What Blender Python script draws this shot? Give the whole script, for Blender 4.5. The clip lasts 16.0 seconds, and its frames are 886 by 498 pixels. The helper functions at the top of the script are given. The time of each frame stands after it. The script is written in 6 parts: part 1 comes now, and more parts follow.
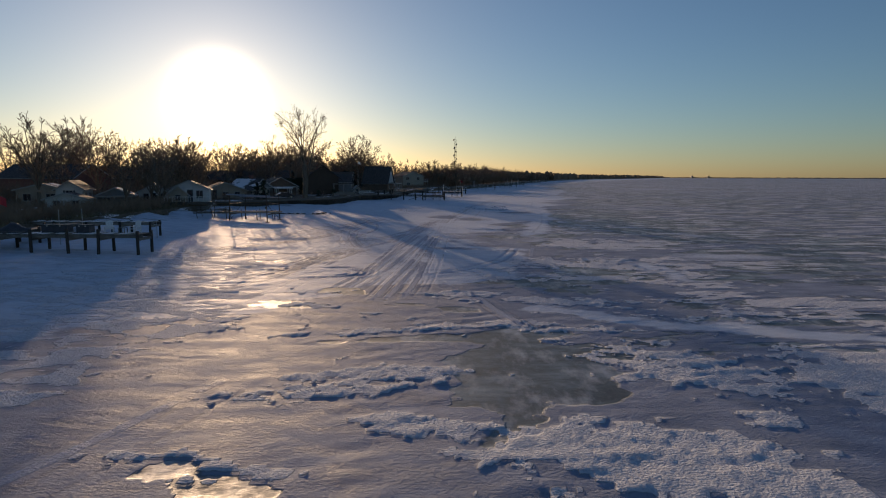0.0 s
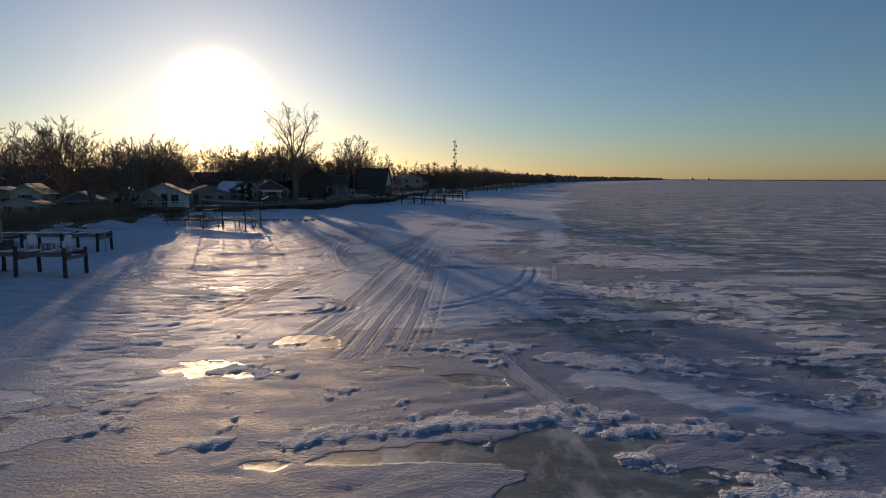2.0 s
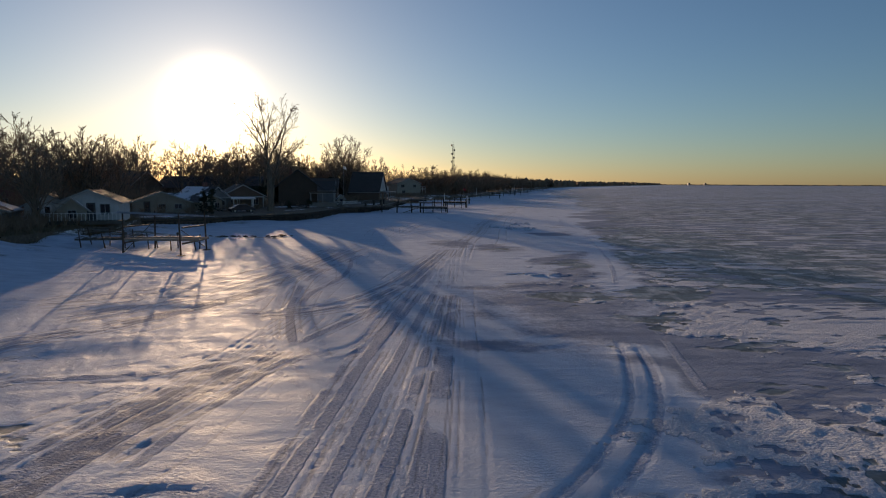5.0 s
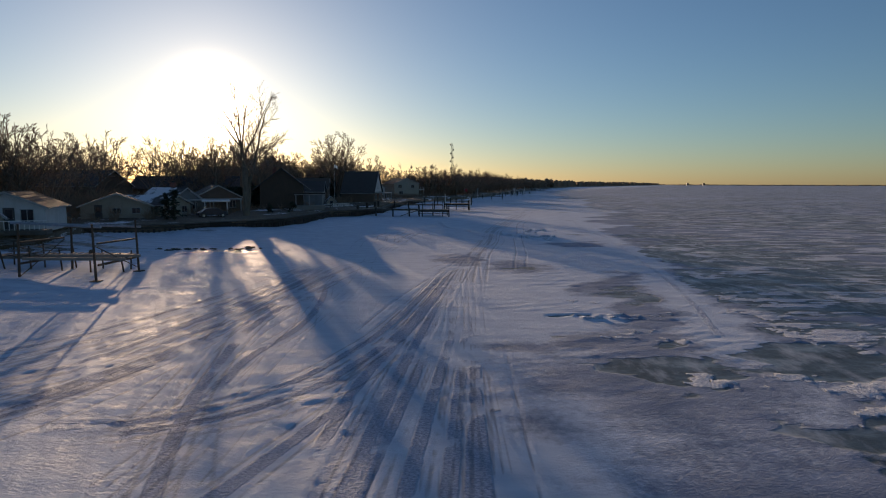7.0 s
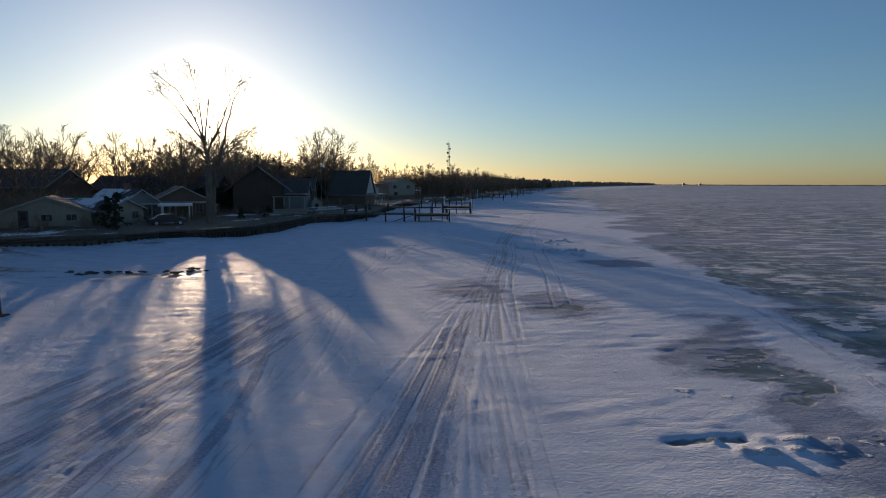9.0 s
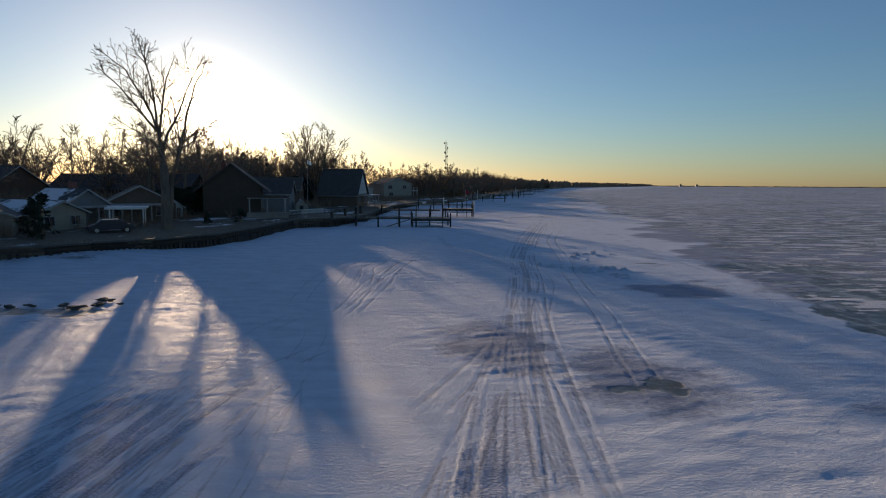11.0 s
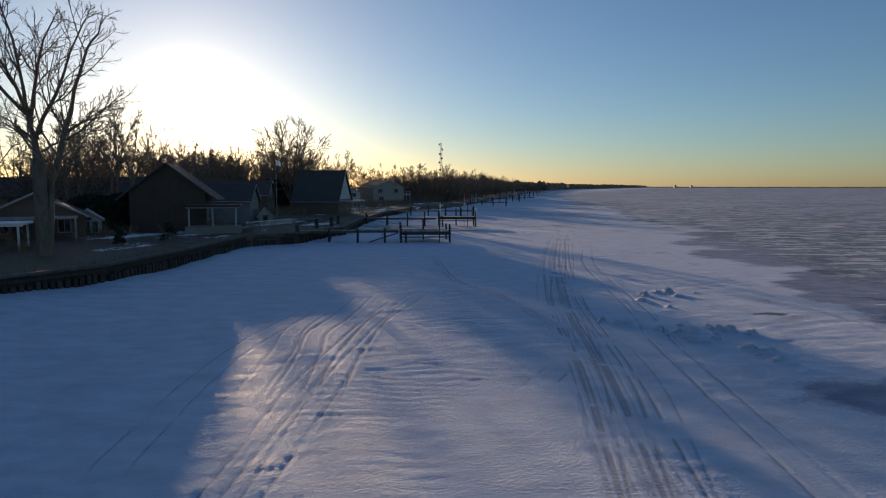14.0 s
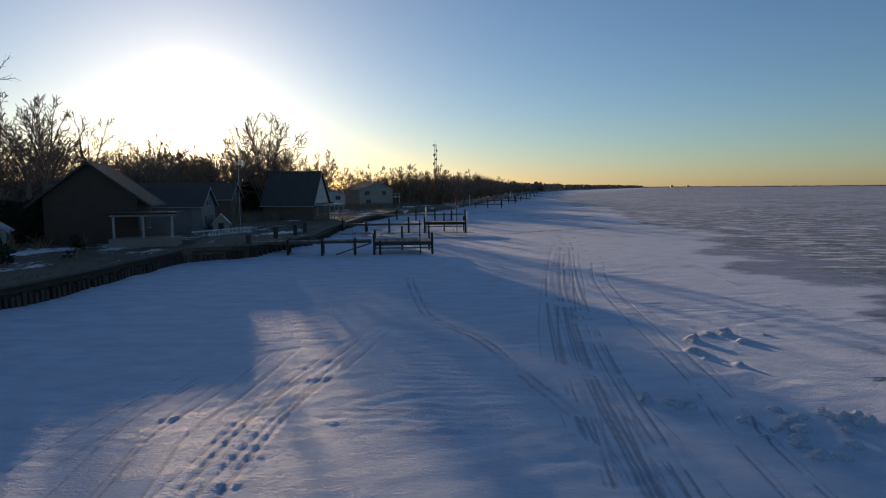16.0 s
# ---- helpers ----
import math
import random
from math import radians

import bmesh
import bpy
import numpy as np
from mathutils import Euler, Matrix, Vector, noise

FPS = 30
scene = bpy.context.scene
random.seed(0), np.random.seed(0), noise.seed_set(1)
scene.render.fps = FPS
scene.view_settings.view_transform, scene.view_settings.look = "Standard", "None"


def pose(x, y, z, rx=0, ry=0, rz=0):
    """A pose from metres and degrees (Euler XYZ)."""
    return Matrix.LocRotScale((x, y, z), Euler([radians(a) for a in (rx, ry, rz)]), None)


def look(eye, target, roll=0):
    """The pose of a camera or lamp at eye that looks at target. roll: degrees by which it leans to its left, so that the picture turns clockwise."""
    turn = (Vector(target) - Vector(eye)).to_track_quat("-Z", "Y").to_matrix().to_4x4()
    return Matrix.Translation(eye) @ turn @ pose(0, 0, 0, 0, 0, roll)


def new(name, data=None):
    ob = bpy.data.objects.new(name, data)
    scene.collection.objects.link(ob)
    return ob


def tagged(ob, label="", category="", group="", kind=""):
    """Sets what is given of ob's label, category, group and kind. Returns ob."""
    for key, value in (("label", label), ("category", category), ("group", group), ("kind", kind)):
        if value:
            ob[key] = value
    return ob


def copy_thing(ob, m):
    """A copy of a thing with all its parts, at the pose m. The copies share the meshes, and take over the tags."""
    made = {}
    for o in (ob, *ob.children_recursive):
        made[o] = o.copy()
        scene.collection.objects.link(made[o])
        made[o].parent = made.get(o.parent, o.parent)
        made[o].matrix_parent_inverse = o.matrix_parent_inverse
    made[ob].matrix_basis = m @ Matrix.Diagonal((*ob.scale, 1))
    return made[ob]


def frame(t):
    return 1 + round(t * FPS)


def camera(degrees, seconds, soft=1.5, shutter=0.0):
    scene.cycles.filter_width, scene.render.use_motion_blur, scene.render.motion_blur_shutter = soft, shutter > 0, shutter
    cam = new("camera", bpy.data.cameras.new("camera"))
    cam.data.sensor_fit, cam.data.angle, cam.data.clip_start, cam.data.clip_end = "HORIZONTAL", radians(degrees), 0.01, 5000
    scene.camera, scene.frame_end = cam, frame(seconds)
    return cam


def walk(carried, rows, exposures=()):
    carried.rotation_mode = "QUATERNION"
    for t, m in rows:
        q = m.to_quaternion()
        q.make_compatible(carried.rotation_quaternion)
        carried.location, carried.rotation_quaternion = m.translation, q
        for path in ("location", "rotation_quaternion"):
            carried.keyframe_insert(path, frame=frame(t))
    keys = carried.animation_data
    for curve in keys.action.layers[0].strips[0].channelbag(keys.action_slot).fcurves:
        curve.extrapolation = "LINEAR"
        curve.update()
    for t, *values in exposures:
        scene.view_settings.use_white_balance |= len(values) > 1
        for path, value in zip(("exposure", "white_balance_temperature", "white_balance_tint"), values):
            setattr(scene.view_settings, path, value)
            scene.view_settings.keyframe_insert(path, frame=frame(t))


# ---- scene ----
cam = camera(74.0, 16.0, soft=1.1)
PATH = [
    (0, (0.798, -1.795, 6.577), (0.776, 0.19, 6.332), 0.2),
    (0.5, (0.817, 0.232, 6.633), (0.796, 2.217, 6.39), 0.2),
    (1, (0.752, 2.554, 6.656), (0.731, 4.54, 6.414), 0.2),
    (1.5, (0.575, 5.176, 6.684), (0.555, 7.161, 6.443), 0.2),
    (2, (0.402, 7.995, 6.664), (0.382, 9.98, 6.426), 0.2),
    (2.5, (0.151, 10.989, 6.672), (0.134, 12.975, 6.437), 0.2),
    (3, (-0.04, 14.26, 6.668), (-0.057, 16.247, 6.436), 0.2),
    (3.5, (-0.24, 17.716, 6.71), (-0.256, 19.702, 6.48), 0.2),
    (4, (-0.507, 21.248, 6.756), (-0.52, 23.235, 6.53), 0.2),
    (6.5, (-1.478, 38.302, 6.624), (-1.482, 40.29, 6.403), 0.3),
    (7, (-1.661, 41.987, 6.667), (-1.663, 43.975, 6.446), 0.2),
    (7.5, (-1.832, 45.787, 6.646), (-1.829, 47.775, 6.424), 0.1),
    (8, (-1.998, 49.353, 6.686), (-1.992, 51.341, 6.466), 0.1),
    (8.5, (-2.194, 52.883, 6.773), (-2.184, 54.871, 6.554), 0.0),
    (9, (-2.353, 56.45, 6.781), (-2.341, 58.438, 6.56), 0.2),
    (11.5, (-2.974, 72.304, 6.805), (-2.948, 74.292, 6.585), 0.4),
    (12, (-3.063, 75.737, 6.83), (-3.034, 77.725, 6.613), 0.3),
    (12.5, (-3.139, 79.098, 6.831), (-3.106, 81.086, 6.615), 0.5),
    (13, (-3.173, 82.347, 6.854), (-3.135, 84.335, 6.638), 0.5),
    (13.5, (-3.135, 85.549, 6.911), (-3.094, 87.537, 6.696), 0.3),
    (14, (-2.93, 88.669, 6.929), (-2.889, 90.657, 6.717), 0.1),
    (14.5, (-2.638, 91.725, 6.882), (-2.595, 93.713, 6.674), 0.0),
    (15, (-2.15, 94.617, 6.89), (-2.104, 96.606, 6.683), -0.1),
    (15.5, (-1.581, 97.399, 6.91), (-1.534, 99.388, 6.702), -0.3),
    (16, (-1.058, 100.133, 6.846), (-1.007, 102.121, 6.64), -0.4),
]
walk(cam, [(t, look(eye, target, roll)) for t, eye, target, roll in PATH], exposures=[(0.0, 0.0, 7700, 18), (4.0, 0.0, 7700, 18), (7.0, 0.14, 7550, 17), (9.0, 0.26, 7300, 15), (12.0, 0.28, 7400, 16), (16.0, 0.34, 7450, 17)])

# ---------------------------------------------------------------- world and sun
SUN = Vector((-0.3575, 0.9266, 0.1175)).normalized()
world = bpy.data.worlds.new("winter_sky")
scene.world = world
world.use_nodes = True
wt = world.node_tree
wt.nodes.clear()
w_out = wt.nodes.new("ShaderNodeOutputWorld")
w_bg = wt.nodes.new("ShaderNodeBackground")
w_sky = wt.nodes.new("ShaderNodeTexSky")
w_sky.sky_type = "NISHITA"
w_sky.sun_disc = False
w_sky.sun_elevation = math.asin(SUN.z)
w_sky.sun_rotation = math.atan2(SUN.x, SUN.y)
w_sky.altitude = 180
w_sky.air_density = 1.0
w_sky.dust_density = 0.4
w_sky.ozone_density = 4.2
w_bg.inputs["Strength"].default_value = 0.11
wt.links.new(w_sky.outputs[0], w_bg.inputs[0])

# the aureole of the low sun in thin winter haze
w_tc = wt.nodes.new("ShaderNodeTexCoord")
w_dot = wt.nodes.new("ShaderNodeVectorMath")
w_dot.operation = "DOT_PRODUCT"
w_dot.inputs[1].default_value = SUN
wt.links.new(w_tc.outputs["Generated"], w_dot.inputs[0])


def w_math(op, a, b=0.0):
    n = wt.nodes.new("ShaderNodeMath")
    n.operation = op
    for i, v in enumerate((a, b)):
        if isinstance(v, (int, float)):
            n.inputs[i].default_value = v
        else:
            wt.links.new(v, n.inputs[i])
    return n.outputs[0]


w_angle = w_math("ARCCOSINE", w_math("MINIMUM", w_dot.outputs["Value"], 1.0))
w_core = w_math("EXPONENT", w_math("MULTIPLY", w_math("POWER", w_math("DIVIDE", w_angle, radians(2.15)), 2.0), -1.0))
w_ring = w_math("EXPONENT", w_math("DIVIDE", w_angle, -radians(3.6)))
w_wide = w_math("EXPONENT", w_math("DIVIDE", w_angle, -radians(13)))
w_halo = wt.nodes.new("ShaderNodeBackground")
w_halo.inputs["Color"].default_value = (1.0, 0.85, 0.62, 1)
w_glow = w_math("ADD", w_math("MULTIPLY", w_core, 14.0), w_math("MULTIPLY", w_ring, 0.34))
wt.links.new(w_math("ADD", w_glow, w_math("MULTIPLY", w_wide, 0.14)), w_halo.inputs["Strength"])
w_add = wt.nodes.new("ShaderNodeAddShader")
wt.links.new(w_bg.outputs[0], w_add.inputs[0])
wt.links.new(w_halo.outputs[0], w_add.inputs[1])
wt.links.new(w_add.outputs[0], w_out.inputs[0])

sun_data = bpy.data.lights.new("sun", "SUN")
sun_data.energy = 4.1
sun_data.angle = radians(0.55)
sun_data.color = (1.0, 0.765, 0.53)
sun_lamp = new("sun", sun_data)
sun_lamp.matrix_world = look(SUN * 200, (0, 0, 0))


# ---------------------------------------------------------------- materials
def node_mat(name):
    m = bpy.data.materials.new(name)
    m.use_nodes = True
    nt = m.node_tree
    return m, nt, nt.nodes["Principled BSDF"]


def put(nt, kind, **inputs):
    n = nt.nodes.new("ShaderNode" + kind)
    for key, value in inputs.items():
        n.inputs[key.replace("_", " ")].default_value = value
    return n


def coords(nt, scale=(1, 1, 1)):
    """World position, stretched."""
    geo = nt.nodes.new("ShaderNodeNewGeometry")
    mp = put(nt, "Mapping", Scale=scale)
    nt.links.new(geo.outputs["Position"], mp.inputs["Vector"])
    return mp.outputs[0]


def noise_tex(nt, vec, scale, detail=4, rough=0.55):
    n = put(nt, "TexNoise", Scale=scale, Detail=detail, Roughness=rough)
    nt.links.new(vec, n.inputs["Vector"])
    return n.outputs["Fac"]


def ramp(nt, fac, stops):
    r = nt.nodes.new("ShaderNodeValToRGB")
    while len(r.color_ramp.elements) < len(stops):
        r.color_ramp.elements.new(0.5)
    for e, (p, c) in zip(r.color_ramp.elements, stops):
        e.position = p
        e.color = (*c, 1) if len(c) == 3 else c
    nt.links.new(fac, r.inputs[0])
    return r.outputs[0]


def math_node(nt, op, a, b):
    n = nt.nodes.new("ShaderNodeMath")
    n.operation = op
    for i, v in enumerate((a, b)):
        if isinstance(v, (int, float)):
            n.inputs[i].default_value = v
        else:
            nt.links.new(v, n.inputs[i])
    return n.outputs[0]


def mix_col(nt, fac, a, b):
    n = nt.nodes.new("ShaderNodeMix")
    n.data_type = "RGBA"
    for socket, v in ((n.inputs[0], fac), (n.inputs[6], a), (n.inputs[7], b)):
        if isinstance(v, (int, float)):
            socket.default_value = v
        elif isinstance(v, tuple):
            socket.default_value = (*v, 1)
        else:
            nt.links.new(v, socket)
    return n.outputs[2]


def bumped(nt, bsdf, height, strength, distance):
    b = put(nt, "Bump", Strength=strength, Distance=distance)
    nt.links.new(height, b.inputs["Height"])
    nt.links.new(b.outputs[0], bsdf.inputs["Normal"])


def simple(name, dark, light, scale=3.0, rough=0.7, bump=0.3, dist=0.01, metal=0.0, stretch=(1, 1, 1), by_object=0.0):
    """A surface of two tones, mottled at two scales."""
    m, nt, p = node_mat(name)
    tc = nt.nodes.new("ShaderNodeTexCoord")
    mp = put(nt, "Mapping", Scale=stretch)
    nt.links.new(tc.outputs["Object"], mp.inputs["Vector"])
    coarse = noise_tex(nt, mp.outputs[0], scale, 5)
    fine = noise_tex(nt, mp.outputs[0], scale * 9, 3)
    f = math_node(nt, "ADD", math_node(nt, "MULTIPLY", coarse, 0.65), math_node(nt, "MULTIPLY", fine, 0.35))
    if by_object:
        info = nt.nodes.new("ShaderNodeObjectInfo")
        f = math_node(nt, "ADD", f, math_node(nt, "MULTIPLY", math_node(nt, "SUBTRACT", info.outputs["Random"], 0.5), by_object))
    nt.links.new(ramp(nt, f, [(0.3, dark), (0.7, light)]), p.inputs["Base Color"])
    p.inputs["Roughness"].default_value = rough
    p.inputs["Metallic"].default_value = metal
    bumped(nt, p, fine, bump, dist)
    return m


def ice_material():
    """Lake ice under glazed, wind-packed snow and patches of broken crust; the mesh says how much of each lies at a place, noise breaks the edges."""
    m, nt, p = node_mat("snow_and_ice")

    def layer(name):
        a = nt.nodes.new("ShaderNodeAttribute")
        a.attribute_name = name
        return a.outputs["Fac"]

    far = layer("far")
    chip = noise_tex(nt, coords(nt), 3.2, 5, 0.65)
    edge = math_node(nt, "MULTIPLY", math_node(nt, "SUBTRACT", chip, 0.5), 0.9)
    streak = noise_tex(nt, coords(nt, (0.13, 0.38, 1)), 1.0, 7, 0.62)
    broad = noise_tex(nt, coords(nt, (0.022, 0.045, 1)), 1.0, 7, 0.62)
    both = math_node(nt, "ADD", math_node(nt, "MULTIPLY", streak, 0.5), math_node(nt, "MULTIPLY", broad, 0.5))
    swing = math_node(nt, "MULTIPLY", math_node(nt, "SUBTRACT", both, 0.5), math_node(nt, "MULTIPLY", far, 9.0))
    snow = ramp(nt, math_node(nt, "ADD", math_node(nt, "ADD", layer("snow"), swing), edge), [(0.30, (0, 0, 0)), (0.62, (1, 1, 1))])
    streak2 = noise_tex(nt, coords(nt, (0.17, 0.55, 1)), 1.0, 7, 0.65)
    swing2 = math_node(nt, "MULTIPLY", math_node(nt, "SUBTRACT", streak2, 0.5), math_node(nt, "MULTIPLY", far, 8.0))
    crust = ramp(nt, math_node(nt, "ADD", math_node(nt, "ADD", layer("crust"), swing2), math_node(nt, "MULTIPLY", edge, 1.3)), [(0.38, (0, 0, 0)), (0.60, (1, 1, 1))])
    grey = ramp(nt, math_node(nt, "ADD", layer("grey"), edge), [(0.3, (0, 0, 0)), (0.75, (1, 1, 1))])
    # glazed snow, and the grey refrozen snow-ice further out; near left its grey stands in for tree shade
    tone = noise_tex(nt, coords(nt, (0.5, 1.1, 1)), 1.0, 6, 0.6)
    glaze_col = ramp(nt, tone, [(0.3, (0.485, 0.56, 0.68)), (0.65, (0.65, 0.73, 0.84))])
    glaze_col = mix_col(nt, grey, glaze_col, ramp(nt, tone, [(0.3, (0.17, 0.215, 0.30)), (0.65, (0.31, 0.37, 0.49))]))
    # bare ice, clouded with trapped air and thin blown snow
    cloud = noise_tex(nt, coords(nt, (0.25, 0.5, 1)), 1.0, 7, 0.68)
    ice_col = ramp(nt, cloud, [(0.30, (0.028, 0.04, 0.05)), (0.5, (0.075, 0.112, 0.135)), (0.72, (0.3, 0.385, 0.43))])
    blown = ramp(nt, noise_tex(nt, coords(nt, (0.75, 0.32, 1)), 1.0, 7, 0.66), [(0.50, (0, 0, 0)), (0.70, (0.7, 0.7, 0.7))])
    ice_col = mix_col(nt, blown, ice_col, (0.66, 0.69, 0.74))
    # broken crust
    cells = put(nt, "TexVoronoi", Scale=11.0, Randomness=1.0)
    nt.links.new(coords(nt, (1, 1.25, 1)), cells.inputs["Vector"])
    fleck = noise_tex(nt, coords(nt), 9.0, 4, 0.7)
    crust_col = ramp(nt, fleck, [(0.3, (0.48, 0.53, 0.63)), (0.65, (0.71, 0.75, 0.82))])
    base = mix_col(nt, crust, mix_col(nt, snow, ice_col, glaze_col), crust_col)
    # snow churned by the belts; its blue-grey also paints the crumbs' own shade
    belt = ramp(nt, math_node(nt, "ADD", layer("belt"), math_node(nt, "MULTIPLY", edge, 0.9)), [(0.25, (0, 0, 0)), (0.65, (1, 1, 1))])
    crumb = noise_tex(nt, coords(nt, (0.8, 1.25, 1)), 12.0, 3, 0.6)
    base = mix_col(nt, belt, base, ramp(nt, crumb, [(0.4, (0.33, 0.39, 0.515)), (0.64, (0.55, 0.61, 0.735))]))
    # ski lines: dark colour painted for the shade in grooves finer than the sheet
    ski_shade = ramp(nt, layer("ski_shade"), [(0.25, (0, 0, 0)), (0.6, (0.55, 0.55, 0.55))])
    base = mix_col(nt, ski_shade, base, (0.15, 0.17, 0.22))
    nt.links.new(base, p.inputs["Base Color"])
    ice_gloss = ramp(nt, chip, [(0.35, (0.44,) * 3), (0.7, (0.7,) * 3)])
    glaze_gloss = ramp(nt, tone, [(0.35, (0.6,) * 3), (0.62, (0.8,) * 3)])
    glaze_gloss = mix_col(nt, grey, glaze_gloss, ramp(nt, tone, [(0.35, (0.62,) * 3), (0.62, (0.8,) * 3)]))
    nt.links.new(mix_col(nt, crust, mix_col(nt, snow, ice_gloss, glaze_gloss), (0.85, 0.85, 0.85)), p.inputs["Roughness"])
    sheen = mix_col(nt, crust, mix_col(nt, snow, (0.5, 0.5, 0.5), (0.14, 0.14, 0.14)), (0.06, 0.06, 0.06))
    nt.links.new(mix_col(nt, belt, sheen, (0.02, 0.02, 0.02)), p.inputs["Specular IOR Level"])
    grain = noise_tex(nt, coords(nt, (1, 1.6, 1)), 7.0, 5, 0.65)
    ripple = noise_tex(nt, coords(nt, (0.45, 1.5, 1)), 1.0, 6, 0.62)
    flat = math_node(nt, "ADD", math_node(nt, "MULTIPLY", grain, 0.42), math_node(nt, "MULTIPLY", ripple, math_node(nt, "ADD", 0.42, math_node(nt, "MULTIPLY", far, 0.9))))
    flat = math_node(nt, "MULTIPLY", flat, math_node(nt, "ADD", 0.3, snow))
    clods = math_node(nt, "ADD", math_node(nt, "MULTIPLY", math_node(nt, "SUBTRACT", 0.7, cells.outputs["Distance"]), 0.5), math_node(nt, "MULTIPLY", fleck, 1.1))
    height = math_node(nt, "ADD", math_node(nt, "ADD", flat, math_node(nt, "MULTIPLY", snow, 0.08)), math_node(nt, "MULTIPLY", crust, math_node(nt, "ADD", 0.35, clods)))
    height = math_node(nt, "ADD", height, math_node(nt, "MULTIPLY", math_node(nt, "MULTIPLY", belt, crumb), 1.3))
    bumped(nt, p, height, 0.85, 0.085)
    return m


def land_material():
    """Winter lawn: matted brown grass with old snow lying on parts of it."""
    m, nt, p = node_mat("winter_lawn")
    patch = noise_tex(nt, coords(nt, (0.16, 0.10, 1)), 1.0, 6, 0.6)
    blades = noise_tex(nt, coords(nt), 2.6, 6, 0.7)
    grass = ramp(nt, blades, [(0.3, (0.07, 0.048, 0.032)), (0.7, (0.19, 0.135, 0.085))])
    mask = ramp(nt, math_node(nt, "ADD", math_node(nt, "MULTIPLY", patch, 0.8), math_node(nt, "MULTIPLY", blades, 0.2)), [(0.55, (0, 0, 0)), (0.60, (1, 1, 1))])
    nt.links.new(mix_col(nt, mask, grass, (0.8, 0.81, 0.84)), p.inputs["Base Color"])
    p.inputs["Roughness"].default_value = 0.85
    bumped(nt, p, blades, 0.7, 0.08)
    return m


def siding_material(name, tone, dirt):
    """Horizontal clapboards."""
    m, nt, p = node_mat(name)
    tc = nt.nodes.new("ShaderNodeTexCoord")
    sep = nt.nodes.new("ShaderNodeSeparateXYZ")
    nt.links.new(tc.outputs["Object"], sep.inputs[0])
    saw = math_node(nt, "FRACT", math_node(nt, "MULTIPLY", sep.outputs["Z"], 6.0), 0)
    stain = noise_tex(nt, tc.outputs["Object"], 0.9, 6, 0.65)
    nt.links.new(mix_col(nt, ramp(nt, stain, [(0.42, (0, 0, 0)), (0.75, (0.8, 0.8, 0.8))]), tone, dirt), p.inputs["Base Color"])
    p.inputs["Roughness"].default_value = 0.6
    bumped(nt, p, saw, 0.6, 0.02)
    return m


def roof_material(name, dark, light, snow):
    """Asphalt shingles in courses, with some snow left on them."""
    m, nt, p = node_mat(name)
    tc = nt.nodes.new("ShaderNodeTexCoord")
    brick = put(nt, "TexBrick", Scale=3.0, Mortar_Size=0.03)
    brick.inputs["Color1"].default_value = (*dark, 1)
    brick.inputs["Color2"].default_value = (*light, 1)
    brick.inputs["Mortar"].default_value = (*[c * 0.5 for c in dark], 1)
    nt.links.new(tc.outputs["Object"], brick.inputs["Vector"])
    patch = noise_tex(nt, tc.outputs["Object"], 0.35, 6, 0.6)
    mask = ramp(nt, patch, [(1 - snow - 0.03, (0, 0, 0)), (1 - snow + 0.03, (1, 1, 1))])
    nt.links.new(mix_col(nt, mask, brick.outputs["Color"], (0.78, 0.8, 0.84)), p.inputs["Base Color"])
    p.inputs["Roughness"].default_value = 0.8
    bumped(nt, p, brick.outputs["Fac"], 0.4, 0.02)
    return m


M_ICE = ice_material()
M_LAND = land_material()
M_DOCK = simple("weathered_dock_wood", (0.09, 0.075, 0.06), (0.24, 0.21, 0.18), 1.5, 0.75, 0.5, 0.01, stretch=(1, 6, 1), by_object=0.5)
M_PILE = simple("tarred_pile", (0.022, 0.016, 0.012), (0.075, 0.055, 0.042), 2.0, 0.8, 0.6, 0.015, stretch=(3, 3, 0.6), by_object=0.3)
M_SEAWALL = simple("rusty_dark_seawall", (0.025, 0.018, 0.014), (0.09, 0.055, 0.035), 1.2, 0.8, 0.6, 0.02, by_object=0.3)
M_CAP = simple("concrete_cap", (0.06, 0.05, 0.042), (0.15, 0.13, 0.11), 1.5, 0.85, 0.4, 0.01)
M_BARK = simple("winter_bark", (0.1, 0.072, 0.05), (0.26, 0.2, 0.15), 1.4, 0.9, 0.7, 0.03, stretch=(4, 4, 0.8))
M_TWIG = simple("bare_twigs", (0.16, 0.105, 0.07), (0.36, 0.25, 0.17), 0.6, 0.9, 0.0)
M_NEEDLE = simple("conifer_needles", (0.012, 0.022, 0.012), (0.035, 0.055, 0.03), 0.8, 0.8, 0.0)
M_REED = simple("dead_reeds", (0.09, 0.065, 0.035), (0.26, 0.2, 0.12), 0.5, 0.9, 0.0)
M_STEEL = simple("galvanised_steel", (0.32, 0.32, 0.33), (0.55, 0.55, 0.56), 2.0, 0.38, 0.2, 0.004, metal=0.9)
M_RUST = simple("rusty_steel", (0.05, 0.03, 0.02), (0.17, 0.1, 0.06), 2.0, 0.7, 0.5, 0.006, metal=0.3)
M_TRIM = simple("dull_white_trim", (0.26, 0.26, 0.26), (0.42, 0.42, 0.41), 1.0, 0.6, 0.1, 0.004)
M_WHITE = simple("white_paint", (0.62, 0.62, 0.62), (0.82, 0.82, 0.81), 1.0, 0.5, 0.1, 0.004)
M_SNOW = simple("lying_snow", (0.74, 0.76, 0.8), (0.87, 0.87, 0.88), 1.2, 0.6, 0.5, 0.03)
